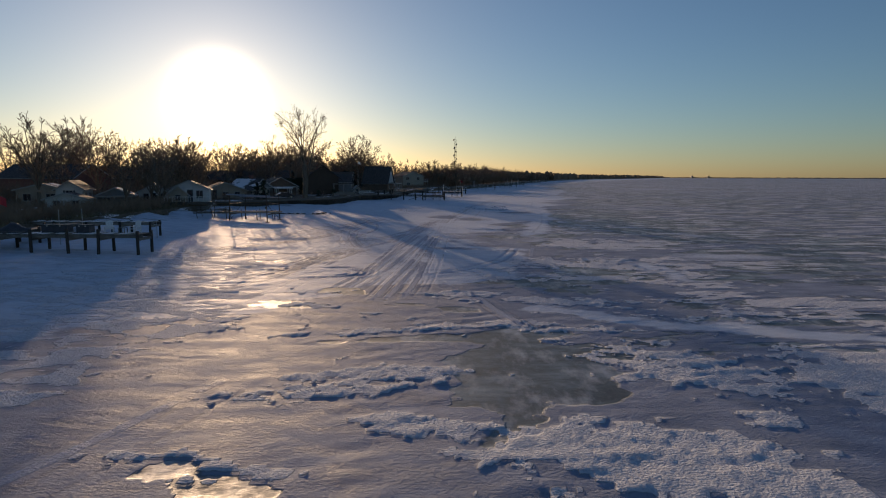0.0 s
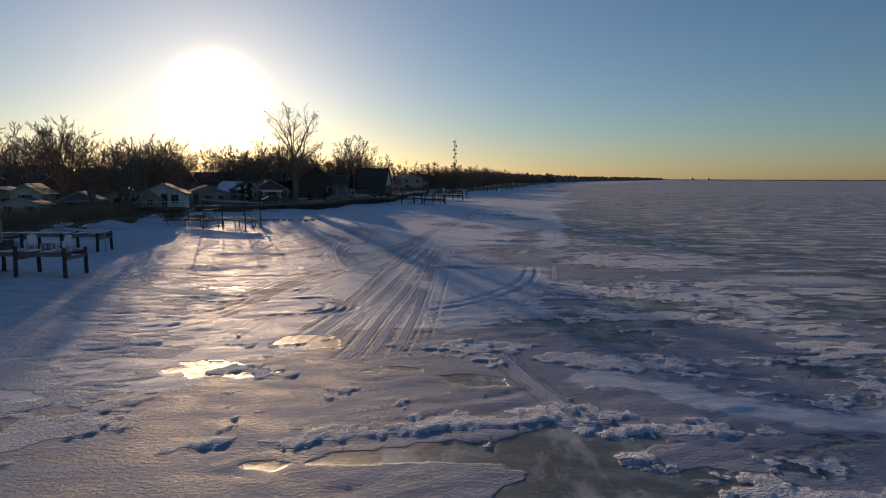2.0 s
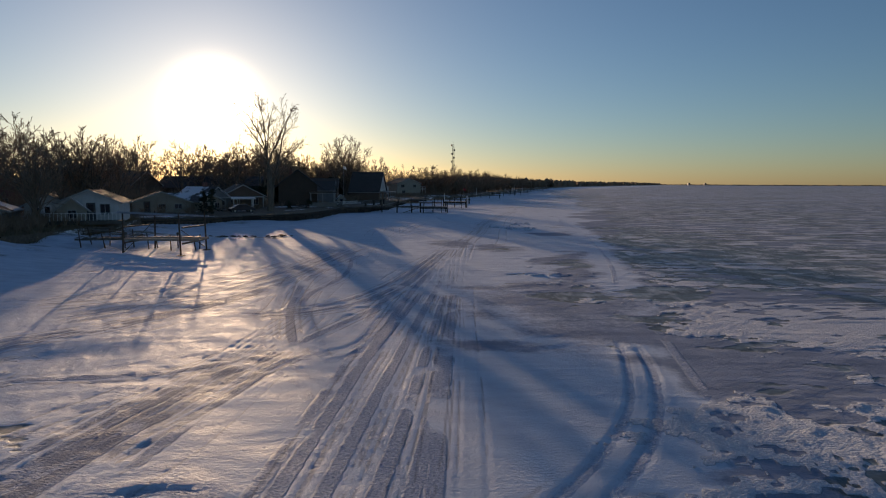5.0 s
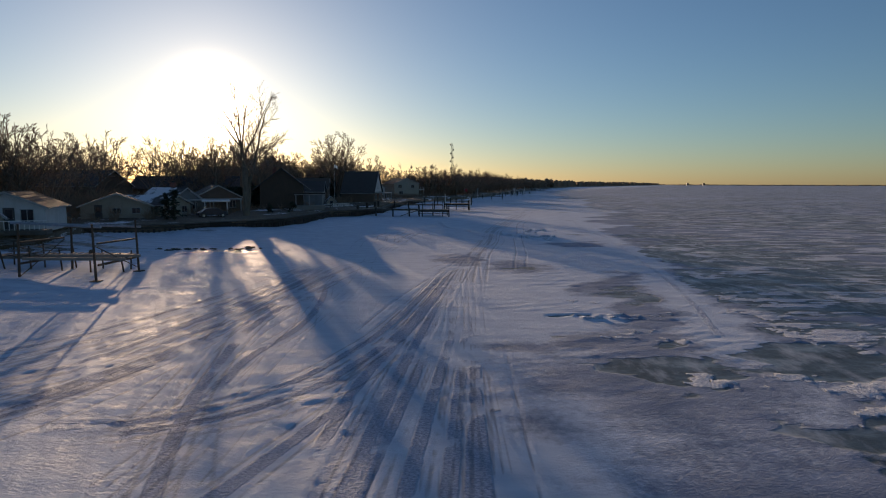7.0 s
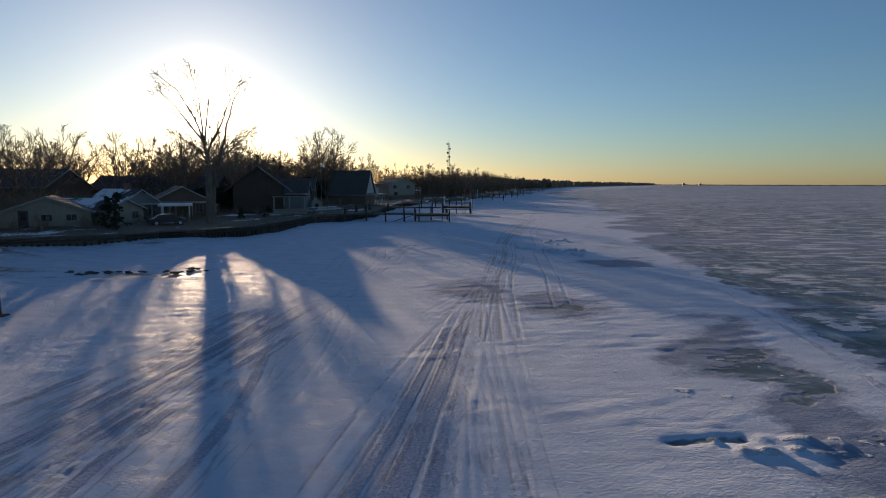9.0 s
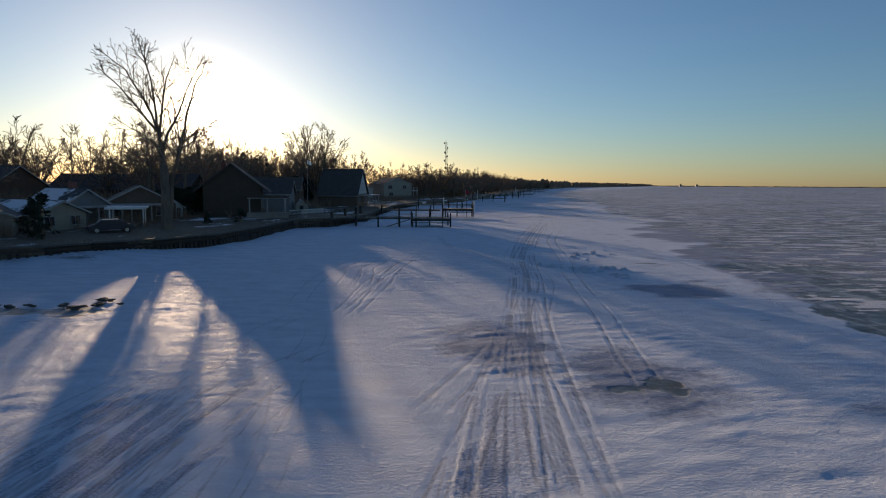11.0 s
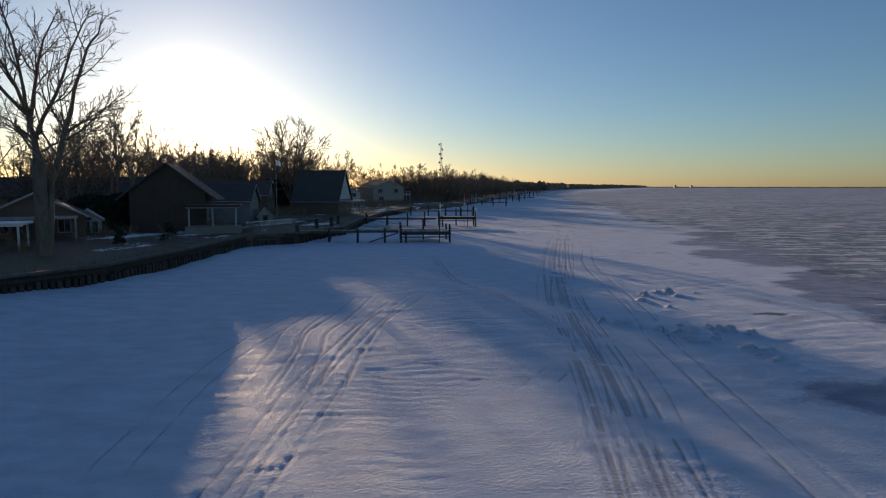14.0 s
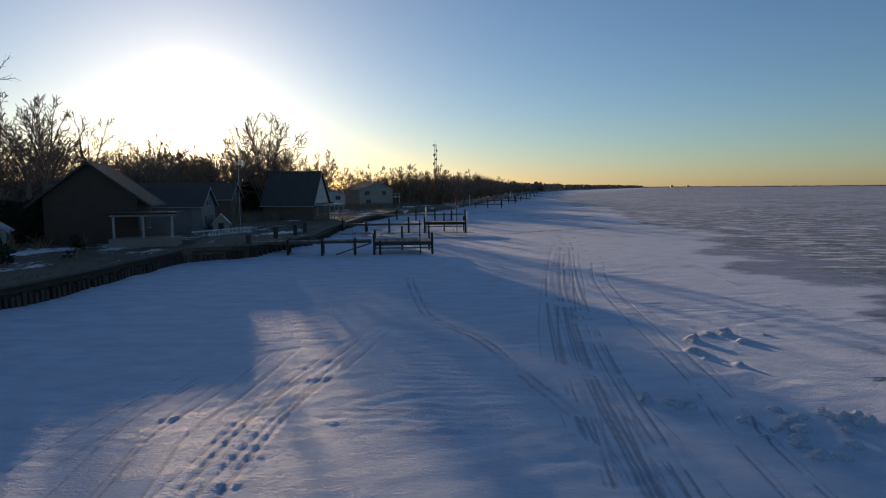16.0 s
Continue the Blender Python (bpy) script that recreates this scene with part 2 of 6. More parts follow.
M_TARP = simple("dark_tarpaulin", (0.02, 0.022, 0.03), (0.06, 0.06, 0.075), 2.5, 0.5, 0.8, 0.03)
M_REDCLOTH = simple("red_flag_cloth", (0.4, 0.02, 0.03), (0.6, 0.04, 0.05), 2.0, 0.7, 0.2, 0.01)
M_DARKTRIM = simple("dark_trim", (0.03, 0.03, 0.032), (0.07, 0.07, 0.07), 1.0, 0.6, 0.1, 0.004)
M_DEBRIS = simple("shore_debris", (0.035, 0.03, 0.027), (0.12, 0.105, 0.09), 2.0, 0.85, 0.6, 0.03, by_object=0.4)
M_CAR = simple("dark_blue_car_paint", (0.012, 0.016, 0.03), (0.02, 0.028, 0.05), 1.0, 0.25, 0.0)
M_TYRE = simple("black_rubber", (0.012, 0.012, 0.012), (0.03, 0.03, 0.03), 3.0, 0.8, 0.2, 0.004)
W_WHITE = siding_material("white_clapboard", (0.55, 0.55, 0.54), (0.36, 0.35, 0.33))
W_CREAM = siding_material("cream_clapboard", (0.36, 0.32, 0.26), (0.24, 0.21, 0.17))
W_GREY = siding_material("grey_clapboard", (0.2, 0.21, 0.22), (0.13, 0.13, 0.13))
W_BROWN = siding_material("brown_boards", (0.15, 0.095, 0.065), (0.09, 0.06, 0.042))
W_DARK = siding_material("dark_stained_boards", (0.07, 0.045, 0.03), (0.04, 0.027, 0.02))
W_BRICKRED = siding_material("red_brown_boards", (0.22, 0.09, 0.07), (0.13, 0.06, 0.05))
R_DARK = roof_material("dark_shingles", (0.06, 0.053, 0.05), (0.12, 0.105, 0.1), 0.12)
R_SNOWY = roof_material("snowy_shingles", (0.05, 0.048, 0.05), (0.09, 0.085, 0.08), 0.52)
R_BROWN = roof_material("brown_shingles", (0.08, 0.055, 0.04), (0.15, 0.105, 0.08), 0.2)


def glass_material():
    m, nt, p = node_mat("window_glass")
    p.inputs["Base Color"].default_value = (0.02, 0.024, 0.03, 1)
    p.inputs["Roughness"].default_value = 0.06
    p.inputs["Specular IOR Level"].default_value = 0.6
    return m


M_GLASS = glass_material()


# ---------------------------------------------------------------- mesh helpers
class Shape:
    """Collects vertices and faces of one mesh."""

    def __init__(self):
        self.v, self.f = [], []

    def add(self, verts, faces):
        o = len(self.v)
        self.v.extend(verts)
        self.f.extend([tuple(i + o for i in f) for f in faces])
        return self

    def box(self, x0, y0, z0, x1, y1, z1, m=None):
        vs = [Vector((x, y, z)) for z in (z0, z1) for x, y in ((x0, y0), (x1, y0), (x1, y1), (x0, y1))]
        if m is not None:
            vs = [m @ q for q in vs]
        return self.add([tuple(q) for q in vs], [(3, 2, 1, 0), (4, 5, 6, 7), (0, 1, 5, 4), (1, 2, 6, 5), (2, 3, 7, 6), (3, 0, 4, 7)])

    def bevel_box(self, x0, y0, z0, x1, y1, z1, b=0.02, m=None):
        vs = []
        for z, k in ((z0, b), (z0 + b, 0), (z1 - b, 0), (z1, b)):
            vs += [Vector(q) for q in ((x0 + k, y0 + k, z), (x1 - k, y0 + k, z), (x1 - k, y1 - k, z), (x0 + k, y1 - k, z))]
        if m is not None:
            vs = [m @ q for q in vs]
        fs = [(3, 2, 1, 0), (12, 13, 14, 15)]
        for r in range(3):
            for i in range(4):
                j = (i + 1) % 4
                fs.append((4 * r + i, 4 * r + j, 4 * r + 4 + j, 4 * r + 4 + i))
        return self.add([tuple(q) for q in vs], fs)

    def tube(self, a, b, ra, rb=None, n=6, caps=True):
        a, b = Vector(a), Vector(b)
        rb = ra if rb is None else rb
        d = (b - a).normalized()
        s = d.orthogonal().normalized()
        t = d.cross(s)
        vs = []
        for c, r in ((a, ra), (b, rb)):
            for i in range(n):
                w = 2 * math.pi * i / n
                vs.append(tuple(c + (s * math.cos(w) + t * math.sin(w)) * r))
        fs = [(i, (i + 1) % n, n + (i + 1) % n, n + i) for i in range(n)]
        if caps:
            fs += [tuple(range(n - 1, -1, -1)), tuple(range(n, 2 * n))]
        return self.add(vs, fs)

    def spike(self, a, b, r):
        """A thin twig that ends in a point."""
        d = (b - a).normalized()
        s = d.orthogonal() * r
        t = d.cross(s)
        return self.add([tuple(a + s), tuple(a - 0.5 * s + 0.87 * t), tuple(a - 0.5 * s - 0.87 * t), tuple(b)], [(0, 1, 3), (1, 2, 3), (2, 0, 3)])

    def mesh(self, name, mat, smooth=False):
        me = bpy.data.meshes.new(name)
        me.from_pydata([tuple(q) for q in self.v], [], self.f)
        me.materials.append(mat)
        if smooth:
            me.polygons.foreach_set("use_smooth", [True] * len(me.polygons))
        me.update()
        return me


def part(name, shape, mat, parent, label="", at=None, smooth=False):
    ob = new(name, shape.mesh(name, mat, smooth) if isinstance(shape, Shape) else shape)
    ob.parent = parent
    if at is not None:
        ob.matrix_basis = at
    if label:
        tagged(ob, label)
    return ob


def thing(name, label, category, m, group="", kind=""):
    e = new(name)
    e.matrix_basis = m
    e.empty_display_size = 0.3
    return tagged(e, label, category, group, kind)


# ---------------------------------------------------------------- value noise on arrays
def lattice(x, y, seed):
    xi, yi = np.floor(x).astype(np.int64), np.floor(y).astype(np.int64)
    fx, fy = x - xi, y - yi
    fx, fy = fx * fx * (3 - 2 * fx), fy * fy * (3 - 2 * fy)

    def cell(i, j):
        h = (i * 374761393 + j * 668265263 + seed * 974634777) & 0x7FFFFFFF
        h = ((h ^ (h >> 13)) * 1274126177) & 0x7FFFFFFF
        return ((h ^ (h >> 16)) & 0xFFFF) / 65535.0

    a, b, c, d = cell(xi, yi), cell(xi + 1, yi), cell(xi, yi + 1), cell(xi + 1, yi + 1)
    return (a * (1 - fx) + b * fx) * (1 - fy) + (c * (1 - fx) + d * fx) * fy - 0.5


def fbm(x, y, seed, octaves=4, gain=0.5):
    total, amp = 0.0, 1.0
    for o in range(octaves):
        total = total + amp * lattice(x, y, seed + 17 * o)
        # turn between octaves, so that no lattice shows
        x, y, amp = 1.6 * x + 1.2 * y + 5.2, 1.6 * y - 1.2 * x + 1.3, amp * gain
    return total


def smooth01(e0, e1, v):
    t = np.clip((v - e0) / (e1 - e0), 0, 1)
    return t * t * (3 - 2 * t)


# ---------------------------------------------------------------- the shore line, x by y
SHORE_Y = [-600, 40, 72, 102, 111, 117, 120, 123, 129, 140, 154, 157, 168, 185, 212, 240, 276, 310, 450, 785, 1426, 4700]
SHORE_X = [-46, -43, -42, -42, -44, -35, -33, -29, -25.5, -24.2, -23.5, -18.5, -15, -15, -13.5, -8.5, 6, 14, 45, 118, 309, 1700]


def shore(y):
    return np.interp(y, SHORE_Y, SHORE_X)


# ---------------------------------------------------------------- snow-covered ice
def axis(lo, hi, step, far_lo, far_hi, growth):
    out = list(np.arange(lo, hi, step))
    d, q = step, lo
    left = []
    while q > far_lo:
        d *= growth
        q -= d
        left.append(q)
    d, q = step, out[-1]
    right = []
    while q < far_hi:
        d *= growth
        q += d
        right.append(q)
    return np.array(left[::-1] + out + right)


GX = axis(-21.0, 12.5, 0.068, -4500, 4800, 1.075)
GY = axis(10.5, 150.0, 0.16, -700, 4900, 1.07)
TRACK = np.zeros((len(GY), len(GX)), np.float32)
CHURN_SHADE = np.zeros((len(GY), len(GX)), np.float32)
SKI_SHADE = np.zeros((len(GY), len(GX)), np.float32)


def curve_points(pts, step):
    """A smooth line through the points."""
    p = [Vector((*q, 0)) for q in pts]
    p = [2 * p[0] - p[1]] + p + [2 * p[-1] - p[-2]]
    out = []
    for i in range(1, len(p) - 2):
        n = max(2, int((p[i + 1] - p[i]).length / step))
        for k in range(n):
            t = k / n
            out.append(0.5 * (2 * p[i] + (p[i + 1] - p[i - 1]) * t + (2 * p[i - 1] - 5 * p[i] + 4 * p[i + 1] - p[i + 2]) * t * t + (3 * p[i] - p[i - 1] - 3 * p[i + 1] + p[i + 2]) * t ** 3))
    out.append(p[-2])
    return out


def groove(d, width, depth):
    """A rut with small banks on both sides."""
    return -depth * np.exp(-(d / width) ** 4) + 0.4 * depth * np.exp(-((np.abs(d) - 1.8 * width) / (0.7 * width)) ** 2)


def sled(*pts, skis=True, tread=True, deep=1.0, shift=0.0, rut=0.0, thin=0.045):
    """The trace of a snowmobile: two thin ski lines and a churned belt between them; or one soft wide rut."""
    line = curve_points(pts, 0.6)
    total = sum((b - a).length for a, b in zip(line, line[1:]))
    run = 0.0
    for a, b in zip(line, line[1:]):
        ab = b - a
        length = ab.length
        run += length
        # a run fades in and out at its ends
        fade = min(1.0, run / 2.5, 0.1 + (total - run) / (0.25 * total))
        if length < 1e-4:
            continue
        x0, x1 = sorted((a.x, b.x))
        y0, y1 = sorted((a.y, b.y))
        i0, i1 = np.searchsorted(GX, (x0 - 1.3, x1 + 1.3))
        j0, j1 = np.searchsorted(GY, (y0 - 1.3, y1 + 1.3))
        if i1 <= i0 or j1 <= j0:
            continue
        px, py = np.meshgrid(GX[i0:i1] - a.x, GY[j0:j1] - a.y)
        u = (px * ab.x + py * ab.y) / length
        d = (px * ab.y - py * ab.x) / length - shift
        # wider where the run lies across the rows of the sheet
        w = max(0.085, thin + 0.02) * (1 + 1.5 * abs(ab.x) / length)
        h = np.zeros_like(d)
        belt = np.zeros_like(d)
        cut = np.zeros_like(d)
        if skis:
            wide = (0.075 + 0.4 * (thin - 0.045)) * (1 + 2.2 * abs(ab.x) / length)
            cut = np.maximum(np.clip(1 - np.abs(d - 0.48) / wide, 0, 1), np.clip(1 - np.abs(d + 0.48) / wide, 0, 1)) * min(1.0, 0.3 + 0.35 * deep)
            h = h + (groove(d - 0.48, w, 0.011 * deep) + groove(d + 0.48, w, 0.011 * deep)) * (1 - 0.6 * abs(ab.x) / length)
        if tread:
            belt = np.exp(-(d / 0.22) ** 6)
            h = h + belt * -0.009 * deep
        if rut:
            h = h + groove(d, rut * (1 + 0.8 * abs(ab.x) / length), 0.036 * deep) * (1 - 0.4 * abs(ab.x) / length)
            # soft ruts take the dark belt colour too, as the shade inside them
            belt = np.maximum(belt, 0.65 * np.exp(-(d / (rut * (1.1 + 0.5 * abs(ab.x) / length))) ** 4))
        inside = (u >= -0.02) & (u <= length + 0.02)
        h = np.where(inside, h * fade, 0)
        block = TRACK[j0:j1, i0:i1]
        np.copyto(block, np.where(np.abs(h) > np.abs(block), h, block))
        block = CHURN_SHADE[j0:j1, i0:i1]
        np.copyto(block, np.maximum(block, np.where(inside, belt * fade * min(1.0, 0.15 + 0.7 * deep), 0)))
        block = SKI_SHADE[j0:j1, i0:i1]
        np.copyto(block, np.maximum(block, np.where(inside, cut * fade, 0)))


def line(*pts, deep=1.0, thin=0.045):
    """One thin ski line."""
    sled(*pts, tread=False, deep=deep, shift=0.48, thin=thin)


# the straight runs that fan out over the near ice
fan = random.Random(6)
FAN = [((-5.9, 30.6), (-5.4, 33.1), (-4.8, 37.6), (-4.3, 45.1), (-3.3, 61), (-1.6, 78)),
       ((-5.0, 30.4), (-4.5, 32.5), (-3.8, 37.6), (-3.1, 46.3), (-2.1, 58.5), (-0.9, 72)),
       ((-3.7, 28.6), (-3.2, 30.2), (-2.8, 36), (-2.1, 44), (-1.4, 56.2), (-0.4, 72)),
       ((-2.8, 28.6), (-2.5, 30.7), (-2.1, 36), (-1.5, 42.1), (-1.0, 54.1), (0.0, 70)),
       ((-1.9, 28.8), (-1.6, 31), (-1.3, 35.5), (-1.2, 39), (-0.8, 52.2), (-0.4, 71.3))]
for k, pts in enumerate(FAN):
    sled(*pts, deep=(1.3, 1.0, 1.4, 1.1, 1.2)[k])
sled((-6.6, 31.5), (-5.9, 34.5), (-5.2, 39), (-4.8, 46), (-4.2, 58), deep=0.7, skis=False)
line((-1.4, 30.8), (-1.1, 36.5), (-0.7, 46.3), (-0.4, 58), (0.2, 71.4), deep=1.3)
line((-4.2, 31), (-3.6, 36), (-2.9, 44), (-1.9, 56), deep=0.9)
# one long turn: in from the rough ice, across the fan and round by the boat lift
for off in (-0.32, 0.32):
    sled((1.5, 31.1), (0.4, 33.7), (-1.7, 39), (-2.7, 42.1), (-5.2, 46.6), (-7.1, 49.4), (-8.8, 53.7), (-10.1, 58.1), (-11.6, 65.6), (-11.7, 71.6), (-10.8, 80.8), (-9.3, 93), skis=False, tread=False, rut=0.13, deep=0.7, shift=off)
# the broad arc and its twin
sled((6.6, 53.3), (5.8, 49.3), (4.8, 45.7), (3.7, 43.3), (2.2, 40.9), (0.6, 39), (-0.7, 38), (-1.9, 37.2), (-3.2, 37), (-4.6, 36.9), skis=False, tread=False, rut=0.13, deep=0.9)
sled((7.1, 52.5), (6.4, 48.2), (5.2, 44.4), (4.1, 42.2), (2.5, 39.8), (0.8, 38.1), (-0.7, 37.1), (-2, 36.6), (-3.4, 36.4), (-5.1, 36.1), (-6.5, 35.9), skis=False, tread=False, rut=0.15, deep=1.0)
line((2.7, 40.9), (1.5, 39.3), (0.2, 38.2), (-1, 37.4), deep=1.0, thin=0.07)
sled((9.0, 56), (8.5, 52.5), (7.1, 44.3), (6.6, 41.4), deep=0.6, skis=False)
# the hook
sled((-9.5, 39.6), (-7.8, 40), (-6.5, 40.1), (-5.3, 39.4), (-4.6, 38.6), (-4.5, 37.6), (-5, 36.8), (-5.8, 36.3), (-7, 36), (-8.4, 35.8), (-11, 34.6), skis=False, tread=False, rut=0.17, deep=1.5)
sled((-8.3, 39.4), (-7.1, 39.6), (-6, 39.1), (-5.4, 38.3), (-5.4, 37.4), (-5.9, 36.7), (-6.9, 36.3), (-8.2, 36.1), skis=False, rut=0.13, deep=1.2)
sled((-7.1, 40), (-5.9, 39.6), (-5.0, 38.5), (-4.9, 37.5), (-5.4, 36.7), (-6.4, 36.1), (-7.6, 35.9), skis=False, rut=0.13, deep=1.2)
sled((-8.9, 39.5), (-7.7, 39.4), (-6.7, 38.9), (-6.1, 38.1), (-6.1, 37.3), (-6.8, 36.9), (-8.1, 36.7), skis=False, tread=False, rut=0.13, deep=1.4)
sled((-4.2, 36.6), (-5.6, 36.2), (-7.5, 35.7), (-9.5, 35.0), skis=False, deep=1.2)
# ruts that lead into it from the shore
for way in (((-16.2, 41.2), (-13.4, 40.8), (-10.8, 40.4), (-8.4, 39.8), (-6.8, 39.2)), ((-15.4, 40.1), (-12.3, 39.7), (-9.4, 39.5), (-7.9, 39.5)), ((-13.7, 37.9), (-12.5, 37.6), (-11.1, 37.3), (-10.3, 37.2))):
    sled(*way, skis=False, tread=False, rut=0.11, deep=1.2)
# the close bundle that swings over to the near docks
for k in range(9):
    u = k / 8
    j = [fan.gauss(0, 0.12) for _ in range(5)]
    line((-13.4 + 2.4 * u, 37.5 - 2.8 * u), (-12.0 + 1.0 * u + j[0], 38.7 - 1.6 * u), (-10.6 + 0.9 * u + j[1], 41.6 + 0.4 * u), (-10.1 + 1.4 * u + j[2], 45.2 + 0.6 * u), (-9.4 + 1.5 * u + j[3], 50.3 - 0.4 * u), (-8.4 + 2 * u + j[4], 53.5), deep=fan.uniform(1.0, 1.7), thin=fan.uniform(0.05, 0.08))
for k in range(3):
    sled((-13.0 + 0.9 * k, 36.6 - 0.8 * k), (-12.0 + 0.6 * k, 38.0 - 0.5 * k), (-10.7 + 0.4 * k, 41.4), (-10.0 + 0.6 * k, 45.4), (-9.2 + 0.7 * k, 50), skis=False, deep=1.0)
sled((-8.4, 40.2), (-8.2, 42.7), (-7.7, 46.4), (-7.1, 50.2), deep=1.0, skis=False)
for k in range(3):
    sled((-19.6 - 0.7 * k, 45.7 + 1.0 * k), (-19.2 - 0.3 * k, 49.9 + k), (-16.4, 54.3 + 0.8 * k), (-13.4, 60.1 + 1.2 * k), (-11.0, 68.3 + k), deep=1.2)
sled((-18.9, 44.8), (-15.6, 47.2), (-11.3, 48), (-8.2, 50.2), (-6.3, 52.2), deep=1.0)
# runs that swing off towards the near docks
sled((-4.1, 61), (-7.7, 50.4), (-9.4, 46.8), (-10.5, 42.9), (-11.2, 38.1), (-13.1, 35.3), (-16, 32.5), deep=1.1)
sled((-4.7, 59), (-8.1, 50), (-10.2, 46), (-11.3, 42), (-12.2, 38), (-14.5, 35), deep=0.8, skis=False)
sled((-6.0, 52.1), (-9.3, 43.9), (-10.3, 36.4), (-12.3, 32.8), (-15, 30), deep=0.9)
sled((-7.0, 50.4), (-7.5, 42.9), (-8.4, 38.8), (-8.7, 33.2), (-9.4, 27), deep=0.7, tread=False)
for k in range(7):
    u = k / 6
    j = [fan.gauss(0, 0.3) for _ in range(3)]
    line((-15 + 4.5 * u + j[0], 38 + 1.5 * u), (-12 + 3 * u + j[1], 45), (-10.2 + 2.4 * u + j[2], 52), (-9.5 + 2 * u, 61), deep=fan.uniform(0.7, 1.3), thin=fan.uniform(0.04, 0.07))
# inside the turn by the old boat lift
sled((-6.3, 49.1), (-8.1, 54.6), (-9.7, 61.3), (-10.6, 69.9), (-9.8, 78), (-7.6, 87.2), deep=1.3)
sled((-5.3, 48.7), (-7.4, 54.7), (-8.4, 58.2), (-9.1, 64.4), (-9.0, 69.9), (-7.5, 77.4), deep=0.9, tread=False)
sled((-9.0, 59.1), (-9.1, 64.1), (-8.4, 68.6), (-8.6, 74.6), (-9.8, 83), deep=0.9)
sled((-8.6, 59.7), (-8.3, 61.8), (-8.2, 69.5), (-7.5, 77.4), (-7.8, 87.2), (-8.4, 96), deep=0.8, tread=False)
line((-10.4, 56), (-11.0, 62), (-12.2, 68.5), (-12.2, 73), (-11.2, 80), deep=1.4, thin=0.07)
# the bundle from the boat lift to the lane
for k in range(4):
    u = k / 3
    j = [fan.gauss(0, 0.15) for _ in range(4)]
    sled((-13 + 1.5 * u, 57.0 - 0.8 * u), (-9.7 + 1.6 * u + j[0], 58.1 - 0.6 * u), (-7.4 + 1.2 * u + j[1], 60.3 - u), (-5.4 + 0.8 * u + j[2], 63.6 - u), (-3.9 + u + j[3], 71.3 - u), (-1.1 + 0.5 * u, 90 - u), deep=fan.uniform(0.8, 1.3), tread=k % 2 == 0)
for off in (-0.3, 0.3):
    sled((-14, 58), (-9.8, 58.1), (-7.2, 60.2), (-5.1, 61.8), (-3.6, 63.4), (-1.5, 63.9), (0, 62.9), (1.6, 62), skis=False, tread=False, rut=0.11, deep=0.8, shift=off)
sled((-6.8, 49.4), (-5.5, 50.8), (-4.7, 51.8), (-4.4, 53.3), (-4.0, 57.6), (-3.1, 63.5), (-1.8, 73), skis=False, tread=False, rut=0.2, deep=0.9)
sled((-6.2, 48.6), (-4.6, 50.4), (-4.0, 52.8), (-3.5, 57.6), (-2.7, 63), skis=False, tread=False, rut=0.2, deep=0.8)
sled((-4.4, 46.5), (-4.1, 48.7), (-3.7, 52.5), (-3.1, 57.6), (-2.2, 66), deep=1.0)
sled((-4.9, 55.5), (-4.7, 57.6), (-4.4, 61.8), (-3.2, 68.7), (-0.7, 87.2), deep=1.2)
sled((-6.2, 56.2), (-5.9, 57.6), (-5.4, 61), (-4.2, 65.5), (-2.8, 71), (-0.9, 86), deep=0.8, tread=False)
for k in range(4):
    sled((-5.0 + k * 0.8, 66.5), (-4.6 + k * 0.8, 68.5), (-3.9 + k * 0.65, 72.1), (-2.7 + k * 0.5, 77.6), (-0.6 + k * 0.25, 90.5), skis=False, tread=False, rut=0.19, deep=0.55 + 0.1 * (k % 2))
line((-5.7, 67), (-4.9, 72.4), (-3.6, 79), (-0.9, 90.5), (1, 101), deep=1.2)
# the lane, out past the far docks
for k in range(5):
    u = k / 4
    j = [fan.gauss(0, 0.2) for _ in range(7)]
    sled((-2.2 + 1.6 * u, 50), (-1.9 + 1.5 * u + j[0], 60), (-1.5 + 1.5 * u + j[1], 72), (-1.2 + 1.7 * u + j[2], 84.5), (0.8 + 1.2 * u + j[3], 97.6), (2.7 + 1.0 * u + j[4], 110), (4.7 + 1.3 * u + j[5], 125), (9.0 + 1.3 * u + j[6], 148), (17.5 + 2.4 * u, 187), (27 + 2 * u, 230), deep=fan.uniform(0.55, 0.9), tread=False, thin=0.06)
for k in range(5):
    u = (k + 0.5) / 5
    j = [fan.gauss(0, 0.25) for _ in range(5)]
    line((-1.4 + 1.6 * u + j[0], 80), (0.5 + 1.5 * u + j[1], 97), (2.6 + 1.3 * u + j[2], 110), (4.6 + 1.5 * u + j[3], 125), (9.0 + 1.5 * u + j[4], 148), (17.8 + 2.2 * u, 187), deep=fan.uniform(0.8, 1.5), thin=0.06)
line((-0.2, 71.9), (-0.7, 61.5), (-1.1, 50.9), deep=1.2)
line((-3.9, 85.2), (-2.1, 89.7), (0, 95), deep=1.0)
line((-2.4, 84.7), (-0.9, 91), (0.7, 97.6), (3.9, 118), (4.7, 125), deep=1.2)
# the lone track beside it
sled((4.2, 86), (4.8, 91.2), (6.0, 99.8), (6.9, 109), (7.6, 115.3), (8.7, 121), (11.3, 140.8), (15.8, 159.4), (22.3, 194.8), (32, 235), deep=1.3, tread=False, thin=0.06)
sled((6.6, 106), (7.4, 112.2), (8.2, 117.5), (9.4, 123), (12.5, 143.7), deep=0.6, tread=False)
